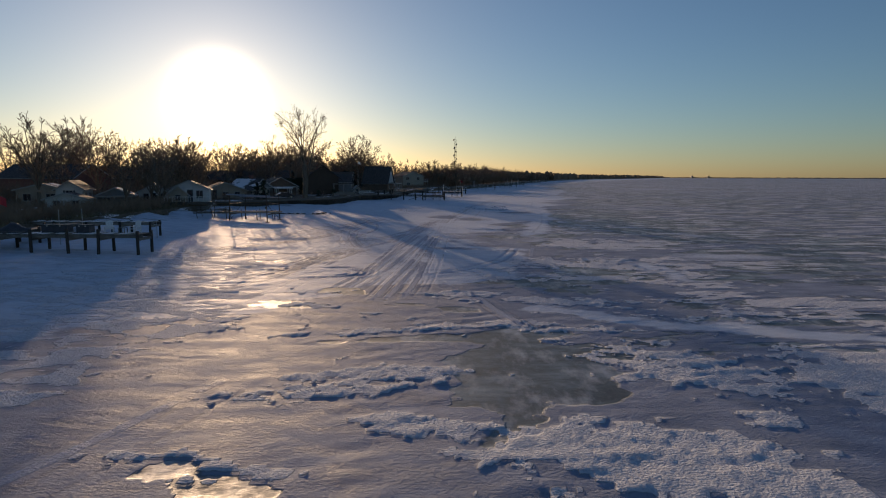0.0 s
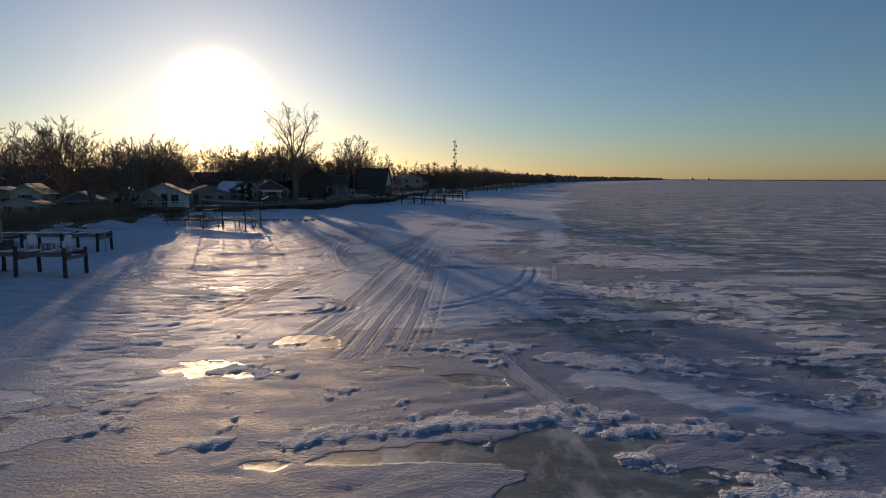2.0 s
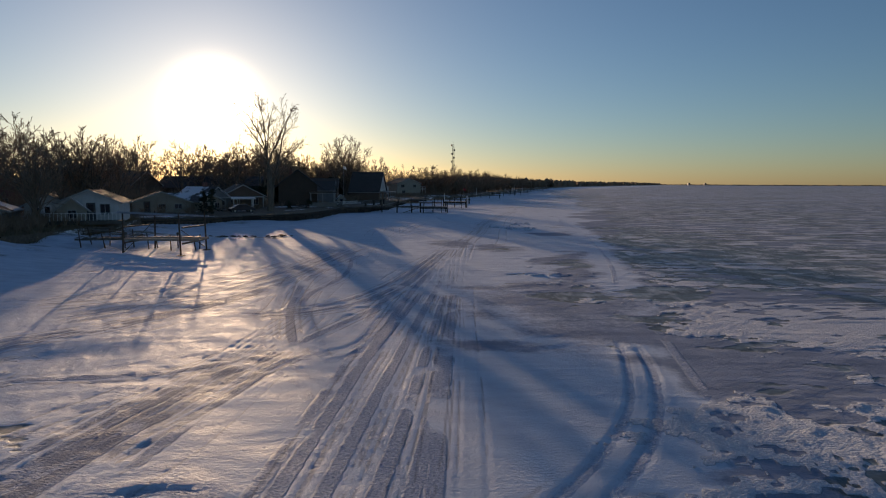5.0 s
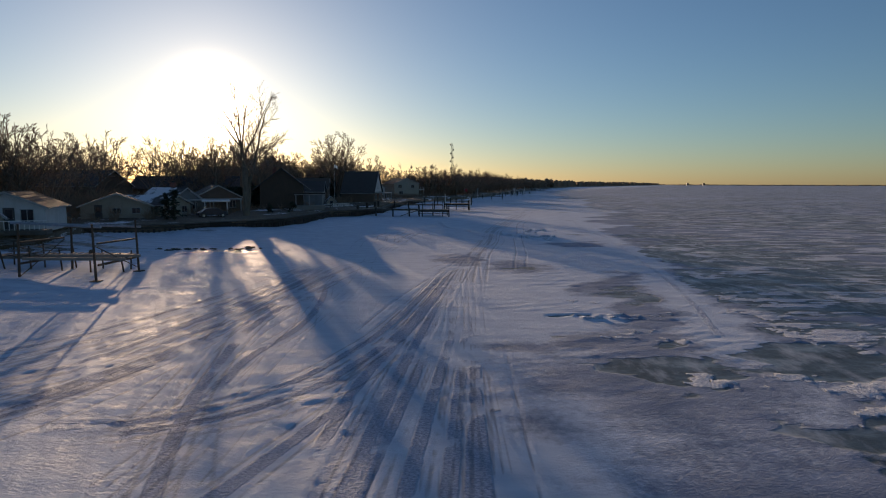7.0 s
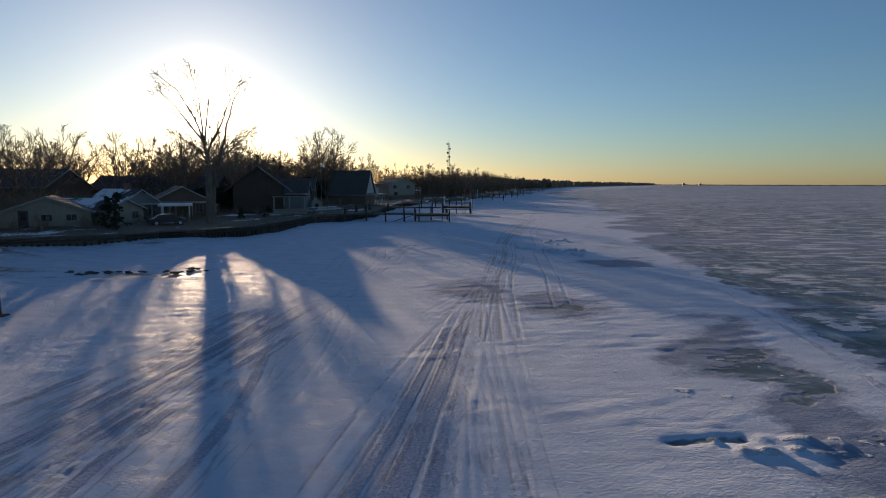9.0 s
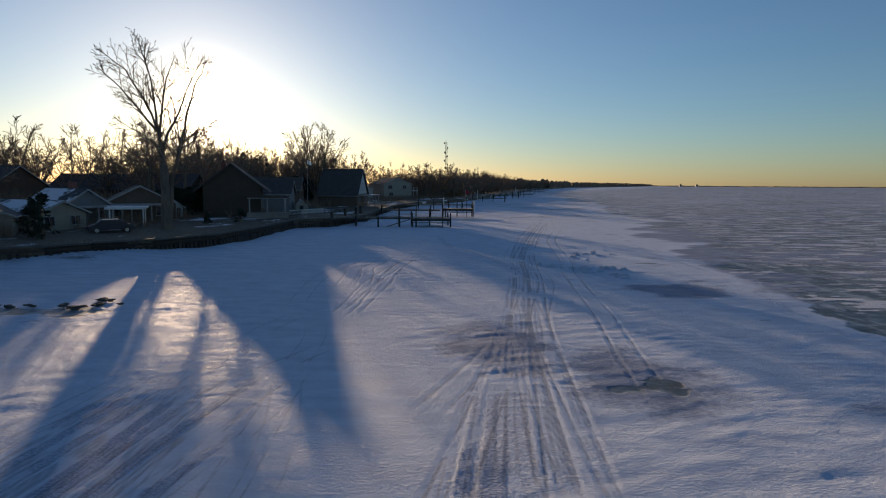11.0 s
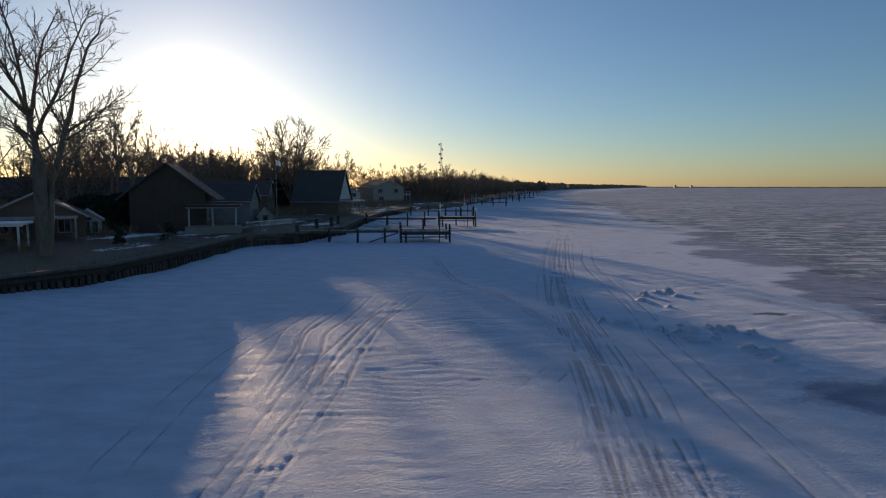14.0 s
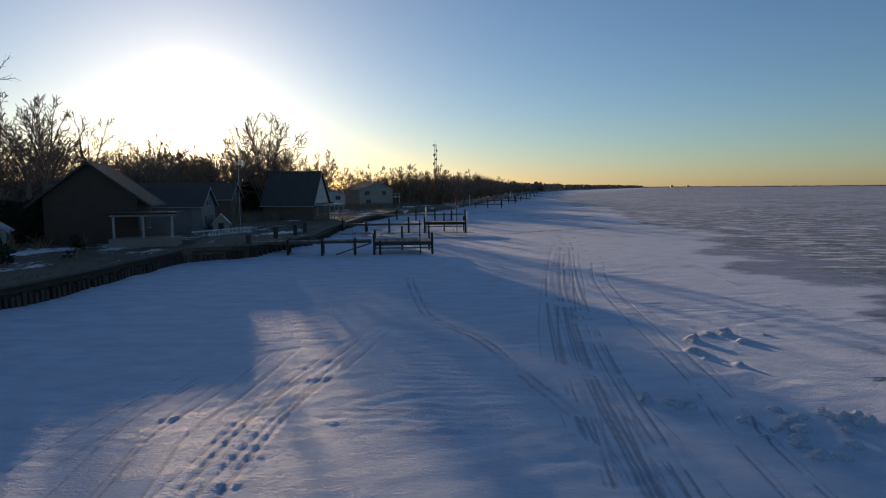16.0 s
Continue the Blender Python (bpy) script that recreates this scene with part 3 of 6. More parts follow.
sled((9.2, 60), (10.0, 63.7), (10.9, 68.7), (12.4, 74.8), (14.8, 87.4), (18.7, 115.6), (19.2, 130.4), (26.6, 178.8), deep=0.5, skis=False)
# arcs in the shade of the large house
sled((-11.8, 68), (-10.9, 72.8), (-9.9, 75.7), (-9.5, 83.6), (-8.2, 90.4), (-8.5, 96.3), (-10.5, 101), deep=0.84, tread=False)
sled((-11.2, 67), (-10.1, 72.8), (-9.2, 75.7), (-8.2, 84.7), (-7.0, 92), deep=0.56, tread=False)
sled((-7.9, 67), (-7.8, 70.1), (-7.5, 73.7), (-7.0, 78.3), (-6.9, 82.5), (-8.0, 88.8), (-9.8, 93), deep=0.63, tread=False)
line((-8.3, 67), (-9.2, 72), (-10, 76.9), (-10.5, 82.5), (-10.6, 92.1), deep=0.77)
sled((-13.4, 80), (-12.7, 84.9), (-12.1, 88), (-11.3, 92.8), (-10.4, 97.5), (-8, 105), deep=0.63, tread=False)
sled((-11.0, 82), (-10.3, 84.7), (-9.8, 88), (-8.6, 90.6), (-6.5, 95), deep=0.8, tread=False)
# runs that cross the lit snow at the end
sled((-8.0, 98), (-7.6, 102.3), (-7.4, 107.6), (-6.8, 113), (-5.5, 121), (-3.4, 130), deep=1.2, tread=False)
sled((-7.4, 99), (-7.1, 102), (-6.6, 107.6), (-6.1, 114.9), (-5.6, 119.7), (-4.5, 123), (-2.6, 132), deep=1.2, tread=False)
sled((-10.6, 101), (-11.0, 104.6), (-11.2, 111.5), (-10.3, 118.3), (-8.6, 126), deep=1.1, tread=False)
sled((-9.0, 107), (-9.2, 112.9), (-9.5, 116.2), (-9.2, 119.9), (-8.2, 126), deep=1.1, tread=False)
line((-8.2, 107), (-8.5, 112.8), (-8.8, 116.1), (-8.2, 119.7), (-7.4, 127), deep=1.5)
line((-6.9, 106), (-6.8, 112.7), (-6.5, 116), (-5.9, 120), (-4.6, 123.4), deep=1.5)
for off in (-0.2, 0.2):
    sled((-2.6, 146), (-2.1, 140), (-1.0, 131.1), (1.3, 126.2), (2.7, 119.9), (4.4, 113), skis=False, tread=False, rut=0.09, deep=1.4, shift=off)
line((-0.4, 107.5), (1.9, 111.3), deep=0.98)
# old runs on the ice below the near docks
sled((-10.2, 7), (-8.3, 11.4), (-7.2, 14.6), (-5.8, 18.0), deep=0.8)
line((-9.2, 7.5), (-7.6, 11.8), (-6.7, 15.0), (-5.4, 18.2))
sled((2.2, 31), (2.9, 27.6), (3.8, 24.6), (4.7, 21.2), (5.4, 18), deep=1.6)
# runs along the shore
for k in range(20):
    u = k / 19
    j = [fan.gauss(0, 0.35) for _ in range(5)]
    pts = ((-26.5 + 9.5 * u + j[0], 60.5 - 8 * u), (-19.5 + 6.5 * u + j[1], 65.5 - 5.5 * u), (-16.0 + 4.5 * u + j[2], 73 - 4.5 * u), (-14.0 + 3.5 * u + j[3], 84 - 4 * u), (-12.2 + 3.0 * u + j[4], 97 - 4 * u))
    if k % 3 == 1:
        line(*pts, deep=fan.uniform(0.8, 1.4), thin=fan.uniform(0.05, 0.08))
    else:
        sled(*pts, deep=fan.uniform(0.6, 1.1), tread=k % 3 == 2, thin=fan.uniform(0.05, 0.08))


def blob(x, y, cx, cy, rx, ry, turn=0.0, hard=1.5):
    """1 inside an oval, fading out at its edge."""
    c, q = math.cos(radians(turn)), math.sin(radians(turn))
    u, v = (x - cx) * c + (y - cy) * q, (y - cy) * c - (x - cx) * q
    return np.exp(-((u / rx) ** 2 + (v / ry) ** 2) ** hard)


def band(x, y, width, *pts):
    """1 along a line of points, fading out to its sides."""
    near2 = np.full(x.shape, 1e9)
    for (ax, ay), (bx, by) in zip(pts, pts[1:]):
        dx, dy = bx - ax, by - ay
        k = np.clip(((x - ax) * dx + (y - ay) * dy) / (dx * dx + dy * dy), 0, 1)
        near2 = np.minimum(near2, (x - ax - k * dx) ** 2 + (y - ay - k * dy) ** 2)
    return np.exp(-(near2 / width ** 2) ** 1.5)


def build_ice():
    x, y = np.meshgrid(GX, GY)
    # how far the packed snow reaches out from the shore
    reach = np.interp(y, [-50, 20, 30, 37, 46, 50, 52, 57, 60, 64, 68, 75, 90, 110, 130, 170, 250, 600, 5000], [-9, -8, -4, 8, 10, 10, 11, 9, 8, 8, 9, 12, 17, 21, 25, 36, 50, 90, 1900])
    packed = (reach - x) / 6.0 + 1.2 * fbm(x / 16.0, y / 22.0, 121, 4, 0.6) * np.interp(y, [40, 90], [0.3, 1.0])
    # ragged outlines for all that lies on the ice
    wx = x + 1.7 * fbm(x / 2.6, y / 1.9, 101, 4, 0.6)
    wy = y + 1.1 * fbm(x / 2.9, y / 1.7, 107, 4, 0.6)
    bias = np.clip(packed, np.where(y < 34, np.interp(x, [-1, 5, 14], [0.75, 0.42, 0.22]), 0.0), 0.75)
    # open pools of bare ice
    for pool in ((3.6, 18.0, 3.2, 3.3, 0, 1.3), (-0.3, 21.5, 4.6, 1.1, 8, 1.2), (3.6, 22.4, 1.6, 1.5, 0, 0.9), (1.9, 13.4, 1.1, 2.0, 0, 0.9), (-1.0, 28.0, 3.2, 0.8, -25, 0.9), (2.0, 27.0, 1.2, 1.6, 0, 0.7), (6.6, 34.6, 2.0, 1.7, 0, 0.85),
                 (-5.6, 31.1, 1.5, 1.2, 0, 1.3), (-7.2, 27.9, 1.6, 0.5, 0, 1.2), (-4.4, 9.9, 1.6, 0.6, 0, 1.1), (-13.5, 42.5, 2.4, 1.5, 0, 0.9), (8.2, 32.0, 3.0, 1.0, 0, 0.5), (6.5, 62.8, 6.0, 1.7, -6, 0.85), (12.2, 64.2, 2.6, 2.0, 0, 1.0), (2.4, 67.2, 2.2, 0.9, 0, 0.6),
                 (6.1, 51.6, 1.3, 0.5, 0, 0.9), (22, 80, 9, 8, 0, 0.5), (20, 98, 9, 4.5, 0, 0.7), (5.0, 90.2, 2.4, 3.4, 0, 0.55), (4.2, 87.8, 2.3, 1.8, 0, 0.55), (-0.6, 94.8, 2.0, 3.6, 0, 0.42), (6.2, 128.8, 1.2, 1.6, 0, 0.8),
                 (14.8, 119.8, 1.3, 1.1, 0, 0.8), (19, 141, 4, 4, 0, 0.4), (-23.5, 99, 4.5, 2.5, 0, 0.9), (-26, 89, 3.5, 2, 0, 0.7)):
        bias = bias - pool[5] * blob(wx, wy, *pool[:5])
    # drifts of smooth snow blown over the ice
    soft = np.maximum(0.9 * band(wx, wy, 0.75, (5.0, 27.6), (8.0, 25.6), (12.0, 23.9), (18.5, 22.0), (27, 20)), 0.9 * blob(wx, wy, 15.6, 39.5, 1.2, 5.2, 8))
    soft = np.maximum(soft, 0.8 * band(wx, wy, 2.0, (9.5, 60), (12.3, 75), (15, 89), (18.5, 116), (19.5, 131), (27, 179), (60, 300)))
    soft = np.maximum(soft, np.maximum(0.6 * blob(wx, wy, 24, 47, 6, 2, -8), 0.35 * blob(wx, wy, 4.5, 56.5, 6.5, 3.0, -4)))
    bias = bias + soft
    large = fbm(x / 9.0, y / 4.2, 3, 4)
    fine = fbm(x / 1.5, y / 0.95, 8, 4, 0.6)
    middle = fbm(x / 3.4, y / 1.2, 61, 4, 0.6)
    depth = bias + 0.6 * large + 0.32 * middle + 0.26 * fine
    cover = smooth01(-0.12, 0.18, depth)
    near = np.clip(1.25 - np.maximum(np.abs(x + 1) - 12, np.maximum(y - 150, 9 - y)) / 22.0, 0, 1)
    # patches of broken crust: many out on the rough ice, few on the packed lane
    heap = np.zeros_like(x)
    for q in ((-2.3, 16.5, 3.9, 1.2, 12, 0.5), (-0.6, 13.3, 1.7, 0.8, 0, 0.5), (-4.9, 10.9, 3.4, 0.35, 0, 0.5), (6.3, 11.2, 4.6, 1.8, -12, 0.75), (9.4, 18.2, 3.4, 1.9, -25, 0.5), (9.8, 13.4, 1.2, 0.7, 0, 0.5), (5.6, 29.4, 3.0, 1.1, -15, 0.5), (3.6, 30.9, 4.4, 0.6, 0, 0.45),
              (-6.4, 31.0, 2.0, 1.8, 0, 0.6), (-7.4, 28.2, 2.4, 0.9, 0, 0.55), (-4.5, 29.9, 1.2, 0.8, 0, 0.5), (12.5, 43.0, 6.0, 2.6, 0, 0.36), (10.5, 36.5, 3.4, 1.2, 0, 0.4), (22, 28.6, 4.2, 1.6, 0, 0.5), (15.5, 18.0, 3.5, 2.2, 0, 0.45), (-10.2, 20.5, 0.8, 3.5, -20, 0.36), (-9.0, 25.0, 0.8, 2.4, -20, 0.4),
              (8.0, 61.0, 4.0, 1.1, 0, 0.45), (7.6, 67.0, 5.5, 1.4, 0, 0.3), (6.6, 75.0, 2.2, 0.5, 0, 0.4), (15, 55, 5, 3, 0, 0.35), (14.5, 70, 3, 3, 0, 0.3)):
        heap = np.maximum(heap, q[5] * blob(wx, wy, *q[:5]))
    heap = np.maximum(heap, 0.55 * band(wx, wy, 0.34, (-5.9, 21.5), (-2.9, 22.8), (0.0, 23.5), (3.3, 24.2)))
    rough = np.where(y < 50, np.interp(x, [-14, -8, -5, 4, 14], [-0.3, -0.3, -0.26, -0.2, -0.1]) + np.interp(y, [26, 33], [0.0, -0.3]) * smooth01(4, -2, x), np.interp(packed, [-1.0, 0.0, 0.6, 2.0], [-0.1, -0.26, -0.6, -0.65])) + heap - 0.4 * np.clip(soft, 0, 1)
    broken = 0.5 * fbm(x / 5.5, y / 2.6, 81, 3) + 0.4 * fbm(x / 1.7, y / 0.85, 85, 3, 0.6) + 0.3 * fbm(x / 0.5, y / 0.36, 89, 3, 0.6) + rough
    pool = 0.25 * blob(wx, wy, 3.6, 18.2, 3.0, 3.2)
    crust = smooth01(0.0, 0.05, broken - pool)
    field = smooth01(0.0, 0.9, np.interp(y, [5, 12.6, 15.5, 19.8, 21.2, 23, 26.9, 33, 40, 52], [-11.5, -10.8, -11.3, -10.7, -10, -8.9, -8.4, -11, -13, -16]) - wx) * smooth01(54, 46, y)
    granular = field * smooth01(-0.22, 0.12, fbm(x / 1.2, y / 0.6, 111, 4, 0.65)) * (1 - crust)
    clod = np.clip(fbm(x / 0.27, y / 0.27, 21, 2, 0.7) + 0.15, -0.1, 0.8)
    # wind ripples
    sastrugi = fbm((0.95 * x + 0.3 * y) / 1.9, (0.95 * y - 0.3 * x) / 0.55, 31, 4, 0.6)
    swell = fbm(x / 6.0, y / 3.0, 41, 3)
    streaks = fbm((x * 0.9 + y * 0.42) / 0.55, (y * 0.9 - x * 0.42) / 2.6, 131, 4, 0.6) * smooth01(-6, -11, x) * smooth01(34, 44, y) * smooth01(110, 98, y)
    patchy = smooth01(0.0, 0.3, fbm(x / 5.0, y / 3.5, 45, 3) + np.interp(y, [88, 100], [0.0, 0.25]))
    # for y below 30 it also covers the left snow, darkening it like tree shade
    grey_reach = np.interp(y, [-50, 24, 31, 37, 46, 52, 57, 60, 68, 75, 90, 110, 130, 170, 250, 600, 5000], [-17, -15, -6, 7, 8, 5, 2, 1.5, 3, 8, 13, 16, 20, 33, 50, 110, 2000])
    grey = smooth01(0.25, -0.55, (grey_reach - x) / 6.0 + 0.9 * large + 1.6 * fbm(x / 12.0, y / 9.0, 141, 4, 0.6)) * np.interp(y, [100, 300], [1.0, 0.6]) * (1 - np.clip(soft, 0, 1))
    for q in ((-0.2, 93.5, 2.6, 5.0, 0), (4.4, 88.0, 3.2, 3.0, 0), (6.0, 61.5, 7.0, 3.5, -6), (4.5, 90.5, 2.4, 3.4, 0)):
        grey = np.maximum(grey, 0.85 * blob(wx, wy, *q))
    z = cover * 0.014 + cover * near * (0.036 * sastrugi * (0.2 + patchy) + 0.02 * swell + 0.055 * streaks)
    warp = fbm(x / 2.3, y / 1.7, 71, 3)
    ripple = np.sin(2 * math.pi * (y / 0.52 + 0.16 * x + 1.3 * warp)) * smooth01(0.1, 0.36, fbm(x / 4.2, y / 3.0, 75, 3) + np.where((x > 1) & (y > 30) & (y < 50) | (x > -7) & (x < 4) & (y > 98), 0.22, 0.0))
    z = z + np.interp(y, [88, 100], [0.010, 0.016]) * cover * near * ripple
    z = z + near * (crust * (0.018 + 0.042 * clod) + granular * (0.006 + 0.022 * clod))
    crust = np.maximum(crust, 0.85 * granular)
    churn_shade = CHURN_SHADE * smooth01(-0.62, 0.0, fbm((x + 0.6 * y) / 2.3, (y - 0.6 * x) / 3.1, 95, 4, 0.6)) * np.clip(cover, 0, 1)
    ski_shade = SKI_SHADE * smooth01(-0.55, -0.05, fbm((x + 0.6 * y) / 1.9, (y - 0.6 * x) / 2.7, 97, 4, 0.6)) * np.clip(cover, 0, 1)
    z = z + TRACK * (0.35 + 0.65 * cover)
    crust = crust * (1 - 0.8 * churn_shade)
    # tumbled blocks where the lane meets the rough ice
    lump = np.zeros_like(z)
    rng = random.Random(4)
    for cx, cy, sx, sy, n in ((8.6, 115.3, 0.8, 0.8, 9), (10.4, 116.4, 0.9, 0.6, 12), (10.8, 112.5, 1.0, 1.2, 9), (9.9, 121.6, 1.2, 1.0, 4), (6.1, 118.2, 0.5, 0.5, 4), (12.0, 126.6, 1.6, 1.2, 8), (6.4, 71.0, 0.9, 0.5, 12), (-27, 96.5, 6, 1.0, 14)):
        for _ in range(n):
            qx, qy = rng.gauss(cx, sx), rng.gauss(cy, sy)
            r, h = rng.uniform(0.14, 0.36), rng.uniform(0.07, 0.26) * (0.45 if cy < 100 else 1.0)
            i0, i1 = np.searchsorted(GX, (qx - 1.2, qx + 1.2))
            j0, j1 = np.searchsorted(GY, (qy - 1.2, qy + 1.2))
            d2 = ((x[j0:j1, i0:i1] - qx) / r) ** 2 + ((y[j0:j1, i0:i1] - qy) / (r * 0.8)) ** 2
            lump[j0:j1, i0:i1] = np.maximum(lump[j0:j1, i0:i1], h * np.exp(-d2 ** 2.2))
    z = z + lump * (1 + 0.8 * clod)
    crust = np.maximum(crust, smooth01(0.02, 0.1, lump))
    # a slot sawn through the ice, with the spoil beside it
    slot = smooth01(0, 0.3, 0.36 - np.abs(y - 71.4 - 0.12 * (x - 4.6)) + 0.25 * fine) * smooth01(0, 0.5, 1.5 - np.abs(x - 4.9) + 0.5 * middle)
    z = z - 0.10 * slot
    cover, crust = cover * (1 - slot), crust * (1 - slot)
    # drifts banked against the shore
    out = x - shore(y)
    bank = np.interp(y, [-50, 20, 50, 62, 80, 100, 112, 116, 119, 128, 140, 156, 165, 190, 260, 400], [0.3, 0.4, 0.6, 1.0, 1.1, 0.7, 0.6, 0.7, 0.75, 0.45, 0.35, 0.35, 0.4, 0.5, 0.5, 0.3])
    width = np.interp(y, [0, 50, 80, 102, 112, 120, 130, 150, 200], [5, 8, 7, 6, 5, 7, 4, 3, 4])
    drift = bank * np.exp(-np.clip(out, 0, None) / width) * (1 + 0.9 * fbm(x / 6.0, y / 5.0, 51, 3)) * smooth01(26, 8, out)
    z = z + np.maximum(drift, 0)
    cover = np.maximum(cover, smooth01(0.1, 0.3, drift))
    crust = crust * smooth01(0.35, 0.1, drift)
    z = np.where(out < -3, -0.4, z)
    me = bpy.data.meshes.new("ground")
    ny, nx = x.shape
    co = np.empty((ny * nx, 3), np.float32)
    co[:, 0], co[:, 1], co[:, 2] = x.ravel(), y.ravel(), z.ravel()
    idx = np.arange(ny * nx, dtype=np.int32).reshape(ny, nx)
    quads = np.stack([idx[:-1, :-1], idx[:-1, 1:], idx[1:, 1:], idx[1:, :-1]], -1).reshape(-1, 4)
    me.vertices.add(len(co))
    me.vertices.foreach_set("co", co.ravel())
    me.loops.add(quads.size)
    me.loops.foreach_set("vertex_index", quads.ravel())
    me.polygons.add(len(quads))
    me.polygons.foreach_set("loop_start", np.arange(0, quads.size, 4, dtype=np.int32))
    me.polygons.foreach_set("use_smooth", np.ones(len(quads), bool))
    far = 1 - np.clip(near, 0, 1)
    for name, values in (("snow", cover * (1 - far) + far * (0.45 + 0.9 * np.clip(bias, -0.3, 0.6))), ("far", far * 0.9), ("grey", grey), ("belt", churn_shade), ("ski_shade", ski_shade), ("crust", crust * (1 - far) + far * (0.30 + 0.6 * rough))):
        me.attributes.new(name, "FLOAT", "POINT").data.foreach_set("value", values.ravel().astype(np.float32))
    me.update(calc_edges=True)
    me.materials.append(M_ICE)
    return tagged(new("ground", me), "frozen lake with wind-packed snow, bare ice and snowmobile tracks", "frozen lake", kind="structure")


build_ice()


# ---------------------------------------------------------------- the land behind the shore
LAND = 1.5


def build_land():
    ys = list(np.arange(-600, 30, 40)) + list(np.arange(30, 320, 1.5)) + list(np.arange(320, 900, 25)) + list(np.arange(900, 4750, 150))
    offs = [0, 0, 0.5, 1.5, 3, 5, 8, 12, 18, 26, 38, 60, 110, 250, 700, 2200]
    rng = random.Random(9)
    s = Shape()
    for y in ys:
        e = float(shore(y))
        for k, o in enumerate(offs):
            z = -0.4 if k == 0 else LAND + min(0.9, 0.012 * o) + (0.10 * rng.uniform(-1, 1) if 2 < k < 12 else 0)
            s.v.append((e - o, float(y), z))
    n = len(offs)
    for j in range(len(ys) - 1):
        for k in range(n - 1):
            a = j * n + k
            s.f.append((a, a + n, a + 1 + n, a + 1))
    me = s.mesh("shore_ground", M_LAND, True)
    return tagged(new("shore_ground", me), "low shore of brown winter lawn with patches of old snow", "shore", kind="structure")


build_land()


# ---------------------------------------------------------------- sea wall
def build_seawall(corners, gap, height, name_label):
    wall = thing("seawall", name_label, "sea wall", pose(0, 0, 0), kind="structure")
    pile = Shape().bevel_box(-0.13, -0.13, -0.4, 0.13, 0.13, height * 0.62, 0.03).mesh("pile", M_PILE)
    rng = random.Random(11)
    for (ax, ay), (bx, by) in zip(corners, corners[1:]):
        a, b = Vector((ax, ay, 0)), Vector((bx, by, 0))
        length, yaw = (b - a).length, math.atan2(by - ay, bx - ax)
        m = Matrix.Translation(a) @ Matrix.Rotation(yaw, 4, "Z")
        part("sheet", Shape().box(-0.02, 0.02, -0.4, length + 0.02, 0.14, height - 0.14), M_SEAWALL, wall, at=m)
        part("waler", Shape().bevel_box(0.01, -0.12, height * 0.66, length - 0.01, 0.017, height * 0.66 + 0.2, 0.02), M_PILE, wall, at=m)
        part("cap", Shape().bevel_box(0.0, -0.16, height - 0.137, length, 0.5, height + 0.04, 0.02), M_CAP, wall, at=m)
        n = int(length / gap)
        for i in range(n):
            q = m @ pose((i + 0.5) * gap + rng.uniform(-0.04, 0.04), -0.16, rng.uniform(-0.12, 0.06), rng.uniform(-2, 2), rng.uniform(-2, 2), rng.uniform(-6, 6))
            part("pile", pile, M_PILE, wall, at=q)
    return wall


build_seawall([(-46, 110.2), (-43.8, 111.2), (-34.8, 117.2), (-32.8, 120.0)], 0.62, 1.5, "dark timber sea wall with a pale cap above drifted snow")
build_seawall([(-32.7, 120.1), (-28.8, 123.2), (-25.3, 129.2), (-24.0, 140.2), (-23.3, 154.2), (-18.3, 157.2)], 0.45, 1.55, "dark sheet-pile sea wall with a row of short timber piles")
build_seawall([(-18.2, 157.4), (-14.8, 168.2), (-14.8, 185.2), (-13.3, 212), (-8.3, 240)], 0.9, 1.5, "dark sea wall with a pale cap along the lawns")


# ---------------------------------------------------------------- docks
def round_post(r, h, n=8):
    s = Shape().tube((0, 0, -0.5), (0, 0, h), r, r * 0.94, n)
    return s.mesh("post", M_PILE, False)


def build_dock(m, length, width, deck, posts, label, extra=0.35, snow=False):
    """A walkway along its own x: planks on two stringers, pairs of round posts."""
    dock = thing("dock", label, "dock", m, group="docks along the shore")
    for yy in (0.12, width - 0.22):
        part("stringer", Shape().bevel_box(0, yy, deck - 0.3, length, yy + 0.1, deck - 0.054, 0.01), M_DOCK, dock)
    plank = Shape().bevel_box(0.008, 0, deck - 0.05, 0.282, width, deck, 0.006).mesh("plank", M_DOCK)
    for i in range(int(length / 0.29)):
        part("plank", plank, M_DOCK, dock, at=pose(i * 0.29, random.uniform(-0.02, 0.02), 0))
    rng = random.Random(int(length * 10))
    for px in posts:
        for yy in (-0.14, width + 0.14):
            top = deck + extra * rng.uniform(0.2, 1.2)
            part("post", round_post(0.13, top), M_PILE, dock, at=pose(px, yy, 0, rng.uniform(-1.5, 1.5), rng.uniform(-1.5, 1.5), 0))
        part("crossbeam", Shape().bevel_box(px - 0.07, -0.1, deck - 0.52, px + 0.07, width + 0.1, deck - 0.304, 0.01), M_DOCK, dock)
    if snow:
        for i in range(int(length / 1.3)):
            s = Shape().bevel_box(i * 1.3 + rng.uniform(0, 0.5), rng.uniform(0.1, 0.5), deck + 0.002, i * 1.3 + 1.0, width - rng.uniform(0.1, 0.5), deck + rng.uniform(0.02, 0.05), 0.015)
            part("snow_patch", s, M_SNOW, dock, "thin wind-blown snow")
    return dock


# near docks with the chairs
DA = 1.72
build_dock(pose(-44, 46.2, 0), 19.4, 2.0, DA, (2, 5.0, 7.4, 10.2, 13.3, 15.8, 19.1), "long grey plank dock on round posts above the ice", 0.5, True)
build_dock(pose(-43.5, 59.0, 0), 13.4, 1.9, DA, (3, 6.5, 10, 13.1), "grey plank dock with a dusting of snow", 0.1, True)
